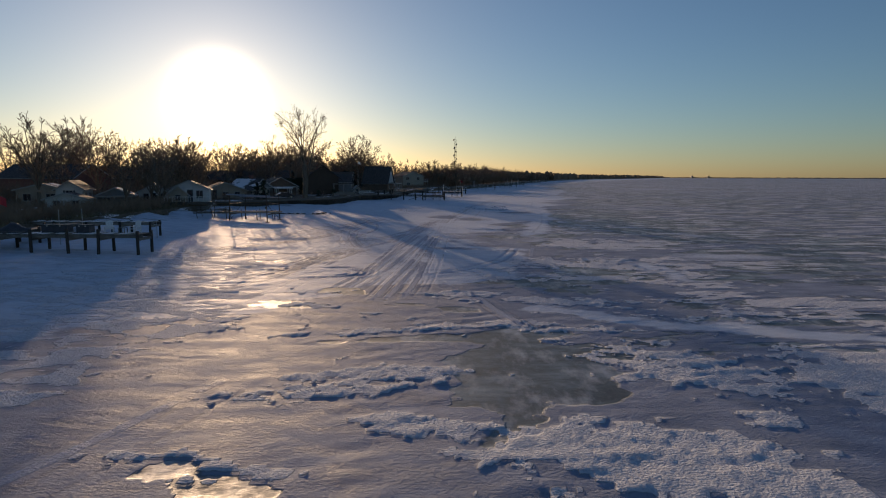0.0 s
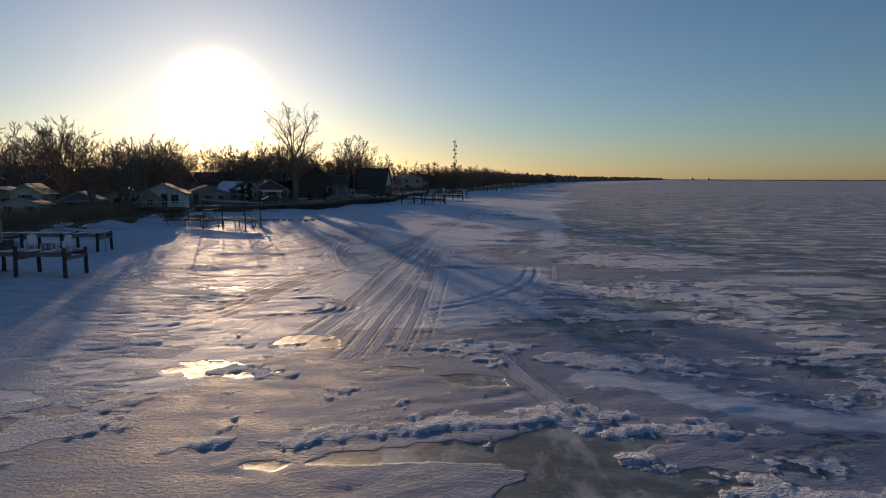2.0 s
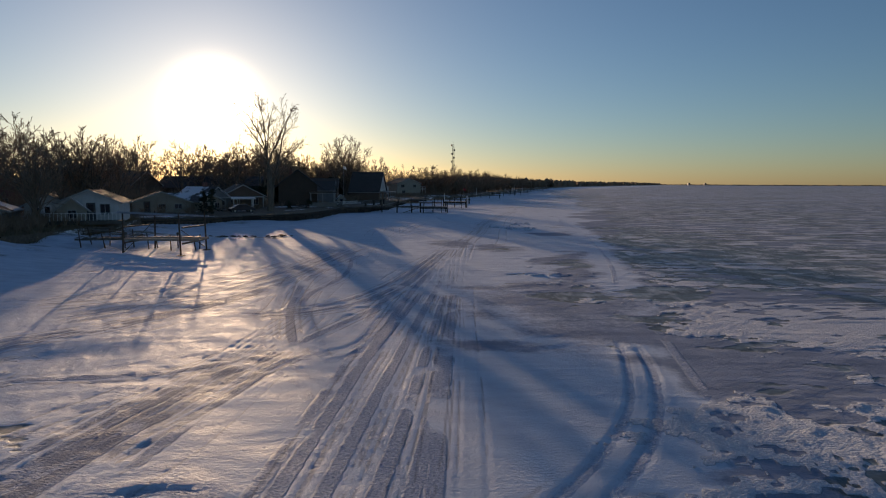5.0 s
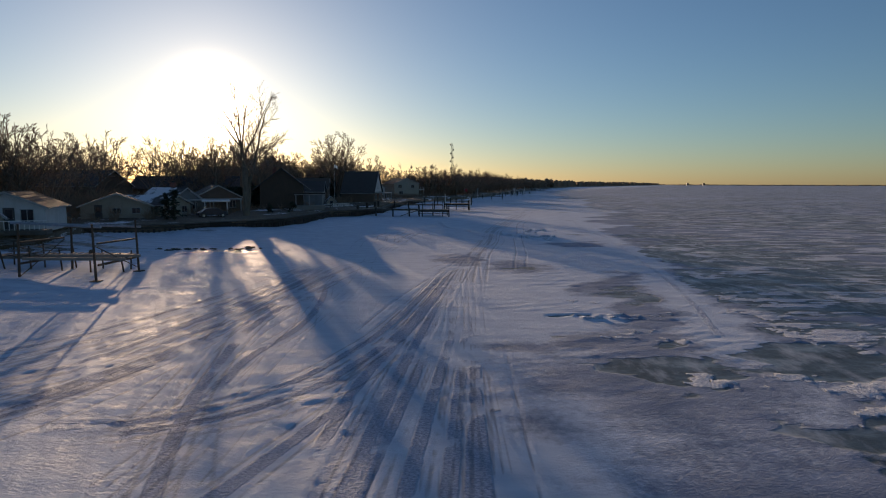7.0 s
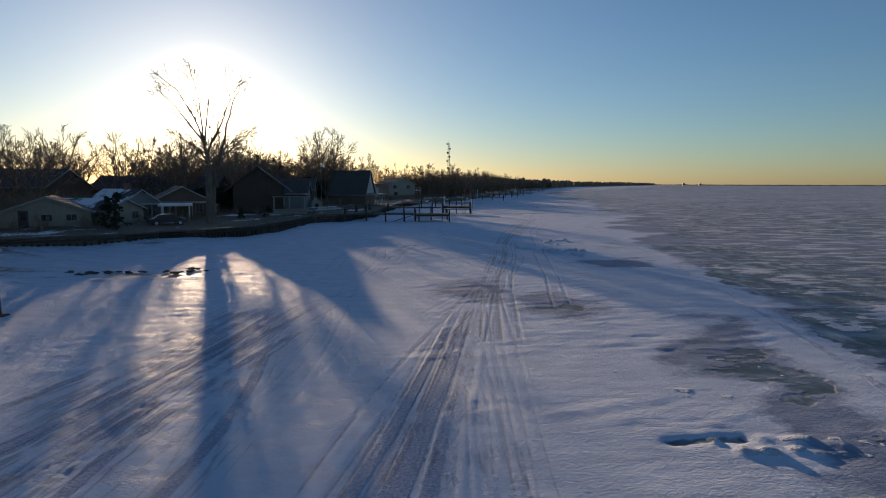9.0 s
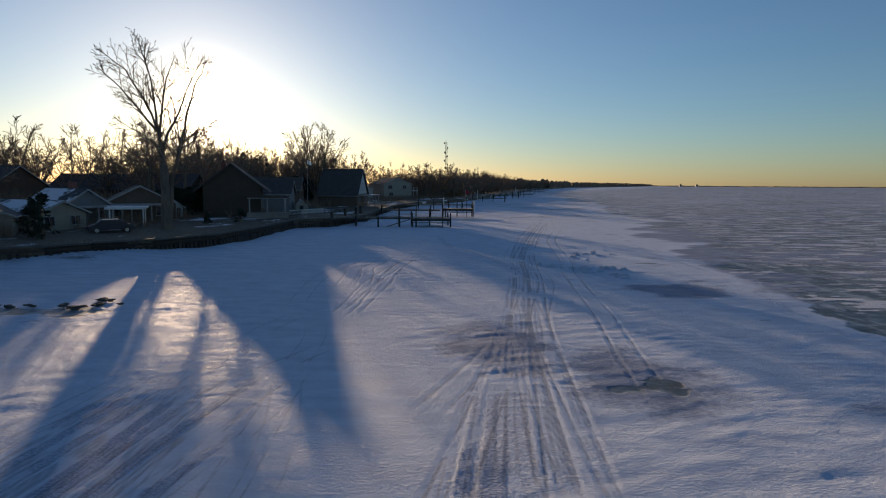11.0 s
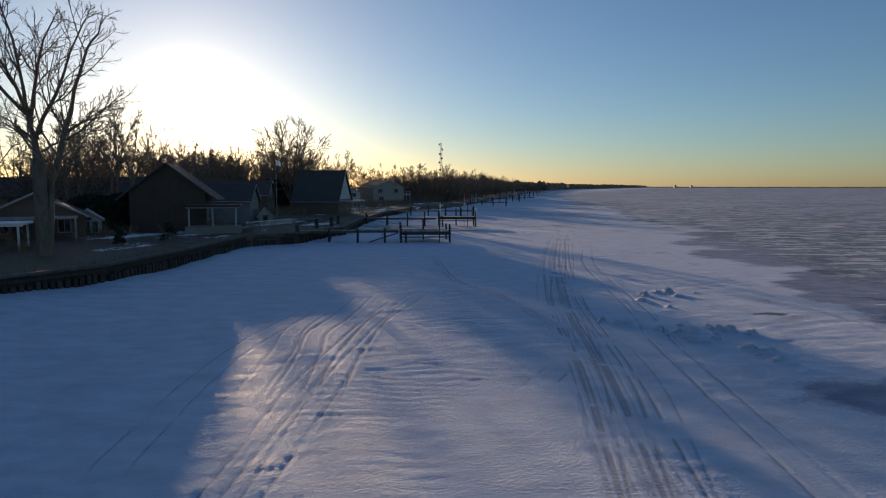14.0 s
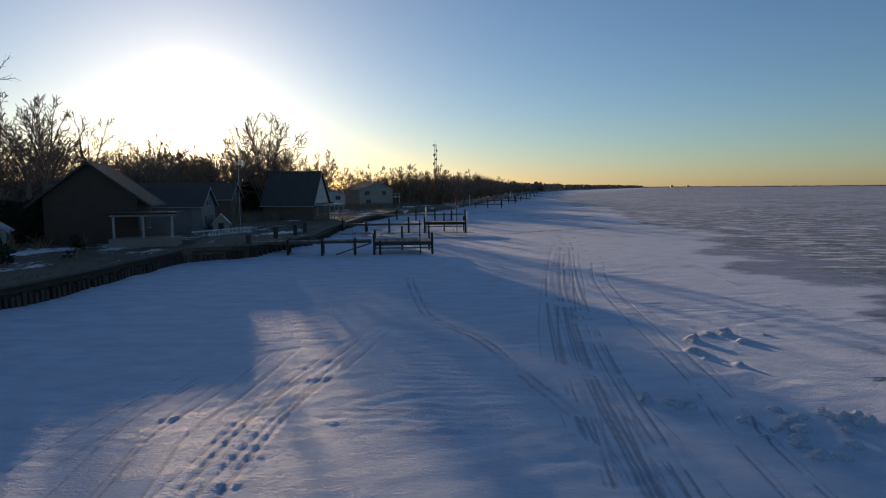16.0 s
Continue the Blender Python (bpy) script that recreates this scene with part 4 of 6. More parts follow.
build_dock(pose(-37.2, 48.3, 0, 0, 0, 90), 10.6, 1.6, DA - 0.06, (3.5, 7), "short plank walk joining two docks", 0.2)
# the pair of docks at the point
build_dock(pose(-19.4, 159.3, 0, 0, 0, 6), 12.6, 1.5, 1.58, (4.2, 7.6, 10.9), "dark plank dock on paired posts running out from the sea wall", 0.25)
build_dock(pose(-17.0, 190.0, 0, 0, 0, 1), 15.0, 1.6, 1.5, (3, 6.5, 10, 13), "plank dock on heavy posts over snow", 0.9)
build_dock(pose(-11.5, 223.5, 0, 0, 0, 2), 18.8, 1.6, 1.45, (4, 8, 12, 15.5, 18.4), "plank dock with tall end posts", 0.9)
build_dock(pose(8, 296, 0, 0, 0, -3), 16, 1.6, 1.5, (3, 7, 11, 15.5), "low plank dock far along the shore", 1.0)
for dx, dy, dl in ((22, 355, 16), (30, 392, 20), (41, 440, 18), (62, 530, 20), (84, 640, 22), (118, 800, 24)):
    build_dock(pose(dx, dy, 0, 0, 0, -6), dl, 1.8, 1.5, (3, 6, 9, 12, 15), "small dock far along the shore", 1.4)


def build_platform(m, lx, ly, deck, label):
    """A square landing at a dock's end, with a boat hoist's rails under it."""
    pl = thing("dock_platform", label, "dock platform", m)
    for i in range(int(lx / 0.3)):
        part("plank", Shape().bevel_box(i * 0.3 + 0.008, 0, deck - 0.06, i * 0.3 + 0.292, ly, deck, 0.006), M_DOCK, pl)
    for yy in (0.0, ly / 2 - 0.08, ly - 0.16):
        part("joist", Shape().bevel_box(0, yy, deck - 0.42, lx, yy + 0.16, deck - 0.064, 0.01), M_PILE, pl)
    for xx in (-0.02, lx - 0.14):
        part("fascia", Shape().bevel_box(xx, -0.06, deck - 0.36, xx + 0.16, -0.003, deck + 0.03, 0.01), M_DOCK, pl)
    for px, py, h in ((0.1, -0.25, 0.85), (lx - 0.1, -0.25, 0.9), (0.1, ly + 0.2, 0.9), (lx - 0.1, ly + 0.2, 0.7), (lx / 2, ly + 0.2, 1.3), (0.7, -0.25, 0.1), (lx * 0.78, -0.25, 2.2)):
        part("post", round_post(0.12 if h < 2 else 0.06, deck + h), M_PILE, pl, at=pose(px, py, 0, 0.6, -0.8, 0))
    part("fender", Shape().bevel_box(0, -0.2, deck - 0.75, lx, -0.07, deck - 0.6, 0.02), M_DOCK, pl)
    return pl


build_platform(pose(-6.7, 160.9, 0, 0, 0, 4), 6.2, 4.2, 1.38, "dark wooden landing with mooring posts at the dock end")
build_platform(pose(-1.6, 189.6, 0, 0, 0, 1), 6.4, 3.0, 1.72, "wooden landing with heavy posts above the snow")


def build_brace(m):
    b = thing("ramp_ladder", "weathered boarding ramp leaning from the dock to the ice", "ramp", m)
    for yy in (0, 0.6):
        part("rail", Shape().tube((0, yy, 1.25), (-3.6, yy, 0.12), 0.06, 0.06, 5), M_DOCK, b)
    for i in range(8):
        u = (i + 0.5) / 8
        part("rung", Shape().tube((-3.6 * u, 0.0, 1.27 - 1.13 * u), (-3.6 * u, 0.6, 1.27 - 1.13 * u), 0.035, 0.035, 5), M_DOCK, b)
    return b


build_brace(pose(-6.9, 160.4, 0, 0, 0, 4))


def build_chair(m):
    """A fan-back garden chair."""
    c = thing("adirondack_chair", "white slatted garden chair dusted with snow on the dock", "garden chair", m, group="chairs on the dock")
    tilt = pose(0, 0.12, 0.36, -18)
    for i in range(5):
        x0 = -0.27 + i * 0.11
        part("back_slat", Shape().bevel_box(x0, -0.012, 0, x0 + 0.1, 0.012, 0.78 - 0.05 * abs(i - 2), 0.005), M_WHITE, c, at=tilt)
    for i in range(5):
        y0 = -0.46 + i * 0.115
        part("seat_slat", Shape().bevel_box(-0.27, y0, 0.4 - 0.02 * i, 0.27, y0 + 0.1, 0.425 - 0.02 * i, 0.005), M_WHITE, c)
    for sx in (-0.34, 0.27):
        part("armrest", Shape().bevel_box(sx - 0.03, -0.5, 0.58, sx + 0.1, 0.28, 0.605, 0.008), M_WHITE, c)
        part("front_leg", Shape().bevel_box(sx + 0.005, -0.46, 0, sx + 0.055, -0.36, 0.577, 0.005), M_WHITE, c)
        part("back_leg", Shape().bevel_box(sx + 0.01, 0.1, 0, sx + 0.05, 0.22, 0.577, 0.005), M_WHITE, c)
    return c


chair = build_chair(pose(-27.9, 47.3, DA + 0.002, 0, 0, 25))
copy_thing(chair, pose(-25.6, 47.3, DA + 0.002, 0, 0, -10))


def build_table(m):
    t = thing("side_table", "small dark slatted table between the chairs", "table", m)
    for i in range(5):
        part("slat", Shape().bevel_box(-0.3 + 0.12 * i, -0.3, 0.44, -0.19 + 0.12 * i, 0.3, 0.465, 0.005), M_DOCK, t)
    for sx in (-0.26, 0.2):
        for sy in (-0.26, 0.2):
            part("leg", Shape().bevel_box(sx, sy, 0, sx + 0.06, sy + 0.06, 0.437, 0.005), M_DOCK, t)
    return t


build_table(pose(-26.8, 47.4, DA + 0.002))


def build_dock_box(m, lx, label):
    b = thing("storage_bench", label, "storage box", m)
    part("chest", Shape().bevel_box(0, 0, 0, lx, 0.8, 0.62, 0.03), M_TARP, b)
    part("lid", Shape().bevel_box(-0.04, -0.04, 0.623, lx + 0.04, 0.84, 0.7, 0.02), M_DARKTRIM, b)
    for i in range(2):
        part("hinge", Shape().bevel_box(lx * (0.2 + 0.5 * i), -0.052, 0.55, lx * (0.2 + 0.5 * i) + 0.12, -0.043, 0.66, 0.003), M_STEEL, b)
    return b


build_dock_box(pose(-33.6, 47.2, DA + 0.004), 2.2, "long dark storage bench on the dock")
build_dock_box(pose(-30.6, 47.1, DA + 0.004), 1.1, "dark storage bench on the dock")


def build_covered(m):
    """Something low under a tarpaulin."""
    c = thing("covered_craft", "small watercraft under a dark tarpaulin on the dock", "covered boat", m)
    s = Shape()
    rings, n = 9, 10
    for i in range(rings):
        u = i / (rings - 1)
        w = 0.12 + 0.5 * math.sin(math.pi * min(1, u * 0.8 + 0.18)) ** 0.7
        h = 0.35 + 0.55 * math.exp(-((u - 0.55) / 0.22) ** 2)
        for k in range(n):
            a = math.pi * k / (n - 1)
            s.v.append((-1.4 + 2.8 * u, w * math.cos(a), max(0.0, h * math.sin(a) ** 0.6)))
    for i in range(rings - 1):
        for k in range(n - 1):
            a = i * n + k
            s.f.append((a, a + n, a + n + 1, a + 1))
    part("cover", s, M_TARP, c, smooth=True)
    part("cord", Shape().tube((-1.3, -0.62, 0.12), (1.3, -0.62, 0.12), 0.015, 0.015, 5), M_DOCK, c)
    part("runner", Shape().bevel_box(-1.4, -0.5, 0.001, 1.4, -0.4, 0.06, 0.01), M_DOCK, c)
    return c


build_covered(pose(-36.2, 47.3, DA + 0.003, 0, 0, 12))


def build_flag(m, h, mat, label, pole_r=0.03, drop=0.75):
    f = thing("flagpole", label, "flag", m)
    part("pole", Shape().tube((0, 0, 0), (0, 0, h), pole_r, pole_r * 0.6, 6), M_WHITE, f)
    part("finial", Shape().tube((0, 0, h), (0, 0, h + 0.08), pole_r * 1.6, pole_r * 0.6, 6), M_STEEL, f)
    s = Shape()
    nx, nz = 12, 6
    for i in range(nx + 1):
        for k in range(nz + 1):
            u, v = i / nx, k / nz
            s.v.append((0.03 + 1.0 * u * 0.8, 0.12 * math.sin(u * 9) * u, h - 0.1 - 0.75 * v - drop * u * u * 0.5))
    for i in range(nx):
        for k in range(nz):
            a = i * (nz + 1) + k
            s.f.append((a, a + 1, a + nz + 2, a + nz + 1))
    part("cloth", s, mat, f, smooth=True)
    return f


build_flag(pose(-39.0, 49.5, 0.02), 4.9, M_REDCLOTH, "limp red flag on a thin pole beside the dock")
build_flag(pose(4.9, 226.4, 0.02), 5.2, M_REDCLOTH, "small red flag on a pole at a dock end")
build_flag(pose(-28.5, 187.0, 1.5), 9.8, M_WHITE, "pale drooping flag on a pole before a house")


def build_rod(m, h, label, r=0.035, mat=None):
    p = thing("marker_pole", label, "pole", m)
    part("shaft", Shape().tube((0, 0, -0.3), (0, 0, h), r, r * 0.8, 6), mat or M_STEEL, p)
    part("cap", Shape().tube((0, 0, h), (0, 0, h + 0.05), r * 1.2, r * 0.7, 6), M_WHITE, p)
    return p


for qx, qy, qh in ((-34.6, 51, 3.4), (-31.4, 49.3, 3.6), (-29.6, 58.7, 1.9), (-6.2, 166.3, 3.5), (-3.9, 167.2, 3.4), (3.0, 193.6, 4.2), (6.6, 227.5, 4.4), (-9.2, 163.8, 2.6)):
    build_rod(pose(qx, qy, 0), qh, "thin mooring pole standing in the ice by a dock")
for qx, qy, qh in ((-1.3, 191.6, 3.9), (5.0, 191.5, 3.2), (13, 297, 4.6), (47, 441, 5), (36, 357, 4.5), (46, 391, 5)):
    build_rod(pose(qx, qy, 0), qh, "pale mooring post with a white sleeve by a dock", 0.13, M_WHITE)


# ---------------------------------------------------------------- old boat lift and broken dock
def build_lift(m):
    L = thing("boat_lift", "old rusty boat lift with a pale top beam", "boat lift", m)
    legs = ((0, 0), (5.6, -0.6), (0.6, 4.8), (6.0, 4.2))
    for i, (x, y) in enumerate(legs):
        part("leg", Shape().tube((x, y, -0.2), (x * 0.96 + 0.15, y, 3.9), 0.09, 0.07, 6), M_RUST, L)
        part("foot", Shape().bevel_box(x - 0.3, y - 0.3, 0.02, x + 0.3, y + 0.3, 0.1, 0.02), M_RUST, L)
    part("top_beam", Shape().tube((-0.3, 0, 3.95), (6.1, -0.55, 3.72), 0.10, 0.10, 6), M_STEEL, L, "bright galvanised beam")
    part("top_beam", Shape().tube((-0.1, 4.8, 3.5), (6.3, 4.2, 3.4), 0.09, 0.09, 6), M_STEEL, L, "bright galvanised beam")
    for x, y0, y1 in ((0.1, 0, 4.8), (5.8, -0.6, 4.2)):
        part("cross_beam", Shape().tube((x, y0, 2.6), (x, y1, 2.5), 0.07, 0.07, 6), M_RUST, L)
        part("cradle_beam", Shape().tube((x, y0, 1.15), (x, y1, 1.1), 0.08, 0.08, 6), M_RUST, L)
    for y in (1.2, 3.2):
        part("bunk", Shape().bevel_box(-0.6, y, 1.22, 6.6, y + 0.2, 1.42, 0.02), M_DOCK, L)
    part("brace", Shape().tube((0.1, 0, 0.3), (0.15, 4.8, 2.4), 0.035, 0.035, 5), M_RUST, L)
    part("brace", Shape().tube((5.7, -0.6, 2.4), (5.8, 4.2, 0.4), 0.035, 0.035, 5), M_RUST, L)
    part("winch", Shape().tube((5.55, -0.72, 2.1), (5.55, -0.95, 2.1), 0.13, 0.13, 8), M_RUST, L)
    return L


build_lift(pose(-30.6, 81.6, 0))


def build_broken_dock(m):
    d = thing("broken_dock", "collapsed plank dock on thin leaning legs, littered with boards", "dock", m)
    rng = random.Random(5)
    for yy in (0.1, 1.3):
        part("stringer", Shape().bevel_box(0, yy, 0.82, 12.5, yy + 0.1, 1.0, 0.01), M_DOCK, d)
    for i in range(36):
        if rng.random() < 0.2:
            continue
        part("plank", Shape().bevel_box(0.005, 0, 0, 0.285, 1.5, 0.045, 0.006), M_DOCK, d, at=pose(i * 0.34, rng.uniform(-0.12, 0.12), 1.006 + rng.uniform(0, 0.05), rng.uniform(-3, 3), rng.uniform(-4, 4), rng.uniform(-6, 6)))
    for i in range(6):
        for yy in (0.0, 1.5):
            x = 0.5 + i * 2.3
            part("leg", Shape().tube((x + rng.uniform(-0.4, 0.4), yy + rng.uniform(-0.3, 0.3), -0.2), (x, yy, 1.5 + rng.uniform(-0.3, 0.5)), 0.06, 0.05, 6), M_RUST, d)
    return d


build_broken_dock(pose(-37.6, 85.6, 0.1, 0, -0.8, -2))


def build_boards(m, seed, label):
    b = thing("board_pile", label, "debris", m)
    rng = random.Random(seed)
    for i in range(9):
        part("board", Shape().bevel_box(-1.1, -0.1, 0, 1.1, 0.1, 0.045, 0.006), M_DOCK, b, at=pose(rng.uniform(-0.5, 0.5), rng.uniform(-0.5, 0.5), 0.02 + 0.06 * i, rng.uniform(-6, 6), rng.uniform(-8, 8), rng.uniform(-50, 50)))
    return b


build_boards(pose(-33.2, 86.4, 1.17), 1, "heap of loose weathered boards on the broken dock")
build_boards(pose(-35.4, 92.5, 0.7), 2, "heap of loose weathered boards in the snow")
build_boards(pose(-40.5, 95, 1.0), 3, "heap of dark driftwood at the shore")


# boulder shapes standing for low dark ridges of ice and wood debris
def build_debris_ridge(m, seed, size):
    rng = random.Random(seed)
    bm = bmesh.new()
    bmesh.ops.create_icosphere(bm, subdivisions=2, radius=1)
    for v in bm.verts:
        k = 0.7 + 0.7 * noise.noise(v.co * 1.7 + Vector((seed, 0, 0)))
        v.co = Vector((v.co.x * size * 1.7 * k, v.co.y * size * k, v.co.z * size * 0.5 * k))
    me = bpy.data.meshes.new("boulder")
    bm.to_mesh(me)
    bm.free()
    me.materials.append(M_DEBRIS)
    ob = new("boulder", me)
    ob.matrix_basis = m
    return tagged(ob, "low dark jagged debris ridge half buried in drifted snow", "boulder", "stones at the shore")


rng = random.Random(21)
for i in range(24):
    u = rng.random()
    build_debris_ridge(pose(-29.5 + 9.5 * u + rng.gauss(0, 0.5), 99.6 + 1.6 * u + rng.gauss(0, 0.5), 0.12, 0, 0, rng.uniform(-25, 25)), i, rng.uniform(0.1, 0.34))


# ---------------------------------------------------------------- houses
def build_window(parent, m, w, h):
    """A framed window in a wall that lies in its own xz plane and looks along -y."""
    f = part("window", Shape().box(-w / 2 - 0.08, -0.05, -0.08, -w / 2, 0.02, h + 0.08).box(w / 2, -0.05, -0.08, w / 2 + 0.08, 0.02, h + 0.08).box(-w / 2, -0.05, h, w / 2, 0.02, h + 0.08).box(-w / 2 - 0.12, -0.09, -0.1, w / 2 + 0.12, 0.02, -0.003).box(-0.025, -0.04, 0, 0.025, 0.01, h), M_TRIM, parent, "white window frame", at=m)
    part("pane", Shape().box(-w / 2, -0.012, 0, w / 2, 0.0, h), M_GLASS, f)
    return f


def build_door(parent, m, w=0.95, h=2.05, mat=None):
    d = part("door", Shape().bevel_box(-w / 2, -0.04, 0, w / 2, 0.0, h, 0.01), mat or M_WHITE, parent, at=m)
    part("door_pane", Shape().box(-w / 2 + 0.2, -0.055, h * 0.5, w / 2 - 0.2, -0.042, h - 0.2), M_GLASS, d)
    part("door_handle", Shape().tube((w / 2 - 0.1, -0.04, 1.0), (w / 2 - 0.1, -0.11, 1.0), 0.03, 0.03, 6), M_STEEL, d)
    return d


def build_house(m, w, d, eave, ridge, wall_mat, roof_mat, label, front=(), side=(), porch=None, chimney=None, over=0.35, trim=M_TRIM, name="house", eaves=None):
    """Gable house: gables look along -y and +y, the ridge runs along y. front: windows (x, z, w, h) in the gable that looks along -y;
    side: windows (y, z, w, h) in the wall that looks along +x."""
    H = thing(name, label, "house" if name == "house" else name.replace("_", " "), m)
    s = Shape()
    prof = [(-w / 2, -0.3), (w / 2, -0.3), (w / 2, eave), (0, ridge), (-w / 2, eave)]
    vs = [(x, 0, z) for x, z in prof] + [(x, d, z) for x, z in prof]
    s.add(vs, [(0, 1, 2, 3, 4), (9, 8, 7, 6, 5), (0, 5, 6, 1), (1, 6, 7, 2), (4, 9, 5, 0), (2, 7, 8, 3), (3, 8, 9, 4)])
    part("wall", s, wall_mat, H)
    slope = (ridge - eave) / (w / 2)
    for sx in (-1, 1):
        r = Shape()
        low = over if eaves is None else eaves
        xo, zo = sx * (w / 2 + low), eave - slope * low
        t = 0.16
        base = [(0, ridge + 0.03), (xo, zo + 0.03), (xo, zo + 0.03 + t), (0, ridge + 0.03 + t)]
        vs = [(x, -over, z) for x, z in base] + [(x, d + over, z) for x, z in base]
        fs = [(0, 1, 2, 3), (7, 6, 5, 4), (0, 4, 5, 1), (1, 5, 6, 2), (2, 6, 7, 3), (3, 7, 4, 0)]
        r.add(vs, fs if sx < 0 else [f[::-1] for f in fs])
        part("roof", r, roof_mat, H)
        b = Shape()
        vs = [(0, -over - 0.04, ridge - 0.02), (xo, -over - 0.04, zo - 0.02), (xo, -over - 0.04, zo + 0.2), (0, -over - 0.04, ridge + 0.2)]
        vs += [(x, y + 0.036, z) for x, y, z in vs]
        b.add(vs, fs if sx < 0 else [f[::-1] for f in fs])
        part("bargeboard", b, trim, H)
        part("gutter", Shape().bevel_box(min(xo, xo + sx * 0.1) + sx * 0.004, -over, zo + 0.02, max(xo, xo + sx * 0.1) + sx * 0.004, d + over, zo + 0.14, 0.01), trim, H)
    for x, z, ww, hh in front:
        build_window(H, pose(x, -0.004, z), ww, hh)
    for y, z, ww, hh in side:
        build_window(H, pose(w / 2 + 0.004, y, z, 0, 0, 90), ww, hh)
    if porch:
        x0, x1, depth, h = porch
        part("porch_roof", Shape().bevel_box(x0 - 0.2, -depth - 0.2, h, x1 + 0.2, -0.01, h + 0.22, 0.03), trim, H)
        n = max(2, int((x1 - x0) / 2.2) + 1)
        for i in range(n):
            xx = x0 + (x1 - x0) * i / (n - 1)
            part("porch_post", Shape().bevel_box(xx - 0.08, -depth - 0.08, -0.2, xx + 0.08, -depth + 0.08, h - 0.003, 0.015), trim, H)
        part("porch_floor", Shape().bevel_box(x0 - 0.15, -depth - 0.15, -0.3, x1 + 0.15, -0.01, 0.12, 0.02), M_DOCK, H)
    if chimney:
        cx, cy, ch = chimney
        c = part("chimney", Shape().bevel_box(cx - 0.35, cy - 0.35, eave, cx + 0.35, cy + 0.35, ch, 0.03), W_BRICKRED, H)
        part("flue", Shape().tube((cx, cy, ch), (cx, cy, ch + 0.3), 0.16, 0.14, 8), M_DARKTRIM, c)
    return H


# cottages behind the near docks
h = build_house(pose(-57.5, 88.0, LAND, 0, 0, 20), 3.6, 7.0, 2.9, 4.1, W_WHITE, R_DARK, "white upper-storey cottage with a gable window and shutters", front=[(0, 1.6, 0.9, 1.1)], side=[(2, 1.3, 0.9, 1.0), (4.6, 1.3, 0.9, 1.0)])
for sx in (-0.78, 0.56):
    part("shutter", Shape().bevel_box(sx, -0.05, 1.55, sx + 0.22, -0.006, 2.75, 0.01), M_DARKTRIM, h)
build_house(pose(-63.5, 90.5, LAND, 0, 0, 20), 7.0, 6.0, 2.7, 3.6, W_CREAM, R_SNOWY, "cream cottage wing with a long snow-dusted roof", front=[(-2, 1.1, 1.0, 1.0), (1.2, 1.1, 1.2, 1.0)])
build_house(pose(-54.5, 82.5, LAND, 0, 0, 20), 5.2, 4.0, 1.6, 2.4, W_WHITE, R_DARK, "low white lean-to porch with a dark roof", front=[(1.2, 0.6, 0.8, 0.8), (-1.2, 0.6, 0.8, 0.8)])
build_house(pose(-54.5, 95.0, LAND, 0, 0, 25), 5.5, 7.0, 1.7, 2.9, W_GREY, R_SNOWY, "low grey boathouse with an open porch and a snowy roof", front=[(-1.2, 0.6, 0.9, 0.8)], porch=(-2.5, 2.5, 1.2, 1.5))
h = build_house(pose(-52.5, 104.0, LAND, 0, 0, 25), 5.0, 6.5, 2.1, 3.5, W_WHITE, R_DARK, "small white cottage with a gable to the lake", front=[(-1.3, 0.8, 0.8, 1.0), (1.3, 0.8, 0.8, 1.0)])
build_door(h, pose(0, -0.01, 0.1))
build_house(pose(-45.2, 97.5, LAND, 0, 0, 25), 3.0, 4.5, 1.9, 3.2, W_CREAM, R_SNOWY, "narrow cream boathouse with a steep gable", front=[(0, 0.9, 0.8, 0.9)])
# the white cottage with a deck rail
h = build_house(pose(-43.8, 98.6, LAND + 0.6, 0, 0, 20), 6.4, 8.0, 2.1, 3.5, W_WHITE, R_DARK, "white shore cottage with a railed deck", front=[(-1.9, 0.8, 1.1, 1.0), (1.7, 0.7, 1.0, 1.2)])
build_door(h, pose(0.2, -0.01, 0.05), mat=M_DARKTRIM)
for i in range(19):
    part("baluster", Shape().bevel_box(-3.6 + i * 0.4 - 0.025, -2.225, 0.06, -3.6 + i * 0.4 + 0.025, -2.175, 0.9, 0.005), M_WHITE, h)
part("deck", Shape().bevel_box(-3.8, -2.4, -0.4, 3.8, -0.36, 0.05, 0.02), M_DOCK, h)
part("rail", Shape().bevel_box(-3.8, -2.25, 0.903, 3.8, -2.15, 0.97, 0.01), M_WHITE, h)
# gabled cottage with three windows behind the wall corner
h = build_house(pose(-47.0, 123.5, LAND, 0, 0, 28), 8.6, 9.0, 1.9, 3.5, W_CREAM, R_DARK, "cream gabled cottage with three small windows", front=[(0.0, 0.9, 1.0, 0.7), (2.4, 0.9, 1.0, 0.7)], side=[(2, 0.9, 0.9, 0.8), (5, 0.9, 0.9, 0.8)])
build_door(h, pose(-2.2, -0.01, 0.05), mat=M_DARKTRIM)
h = build_house(pose(-44.0, 139.0, LAND, 0, 0, 60), 6.5, 8.5, 2.1, 4.2, W_GREY, R_SNOWY, "grey cottage with a snowy roof and a white porch", front=[(-1.4, 0.9, 0.9, 0.9), (1.5, 0.9, 0.9, 0.9)], porch=(-2.8, 2.8, 2.2, 2.2), chimney=(1.2, 5, 5.2))
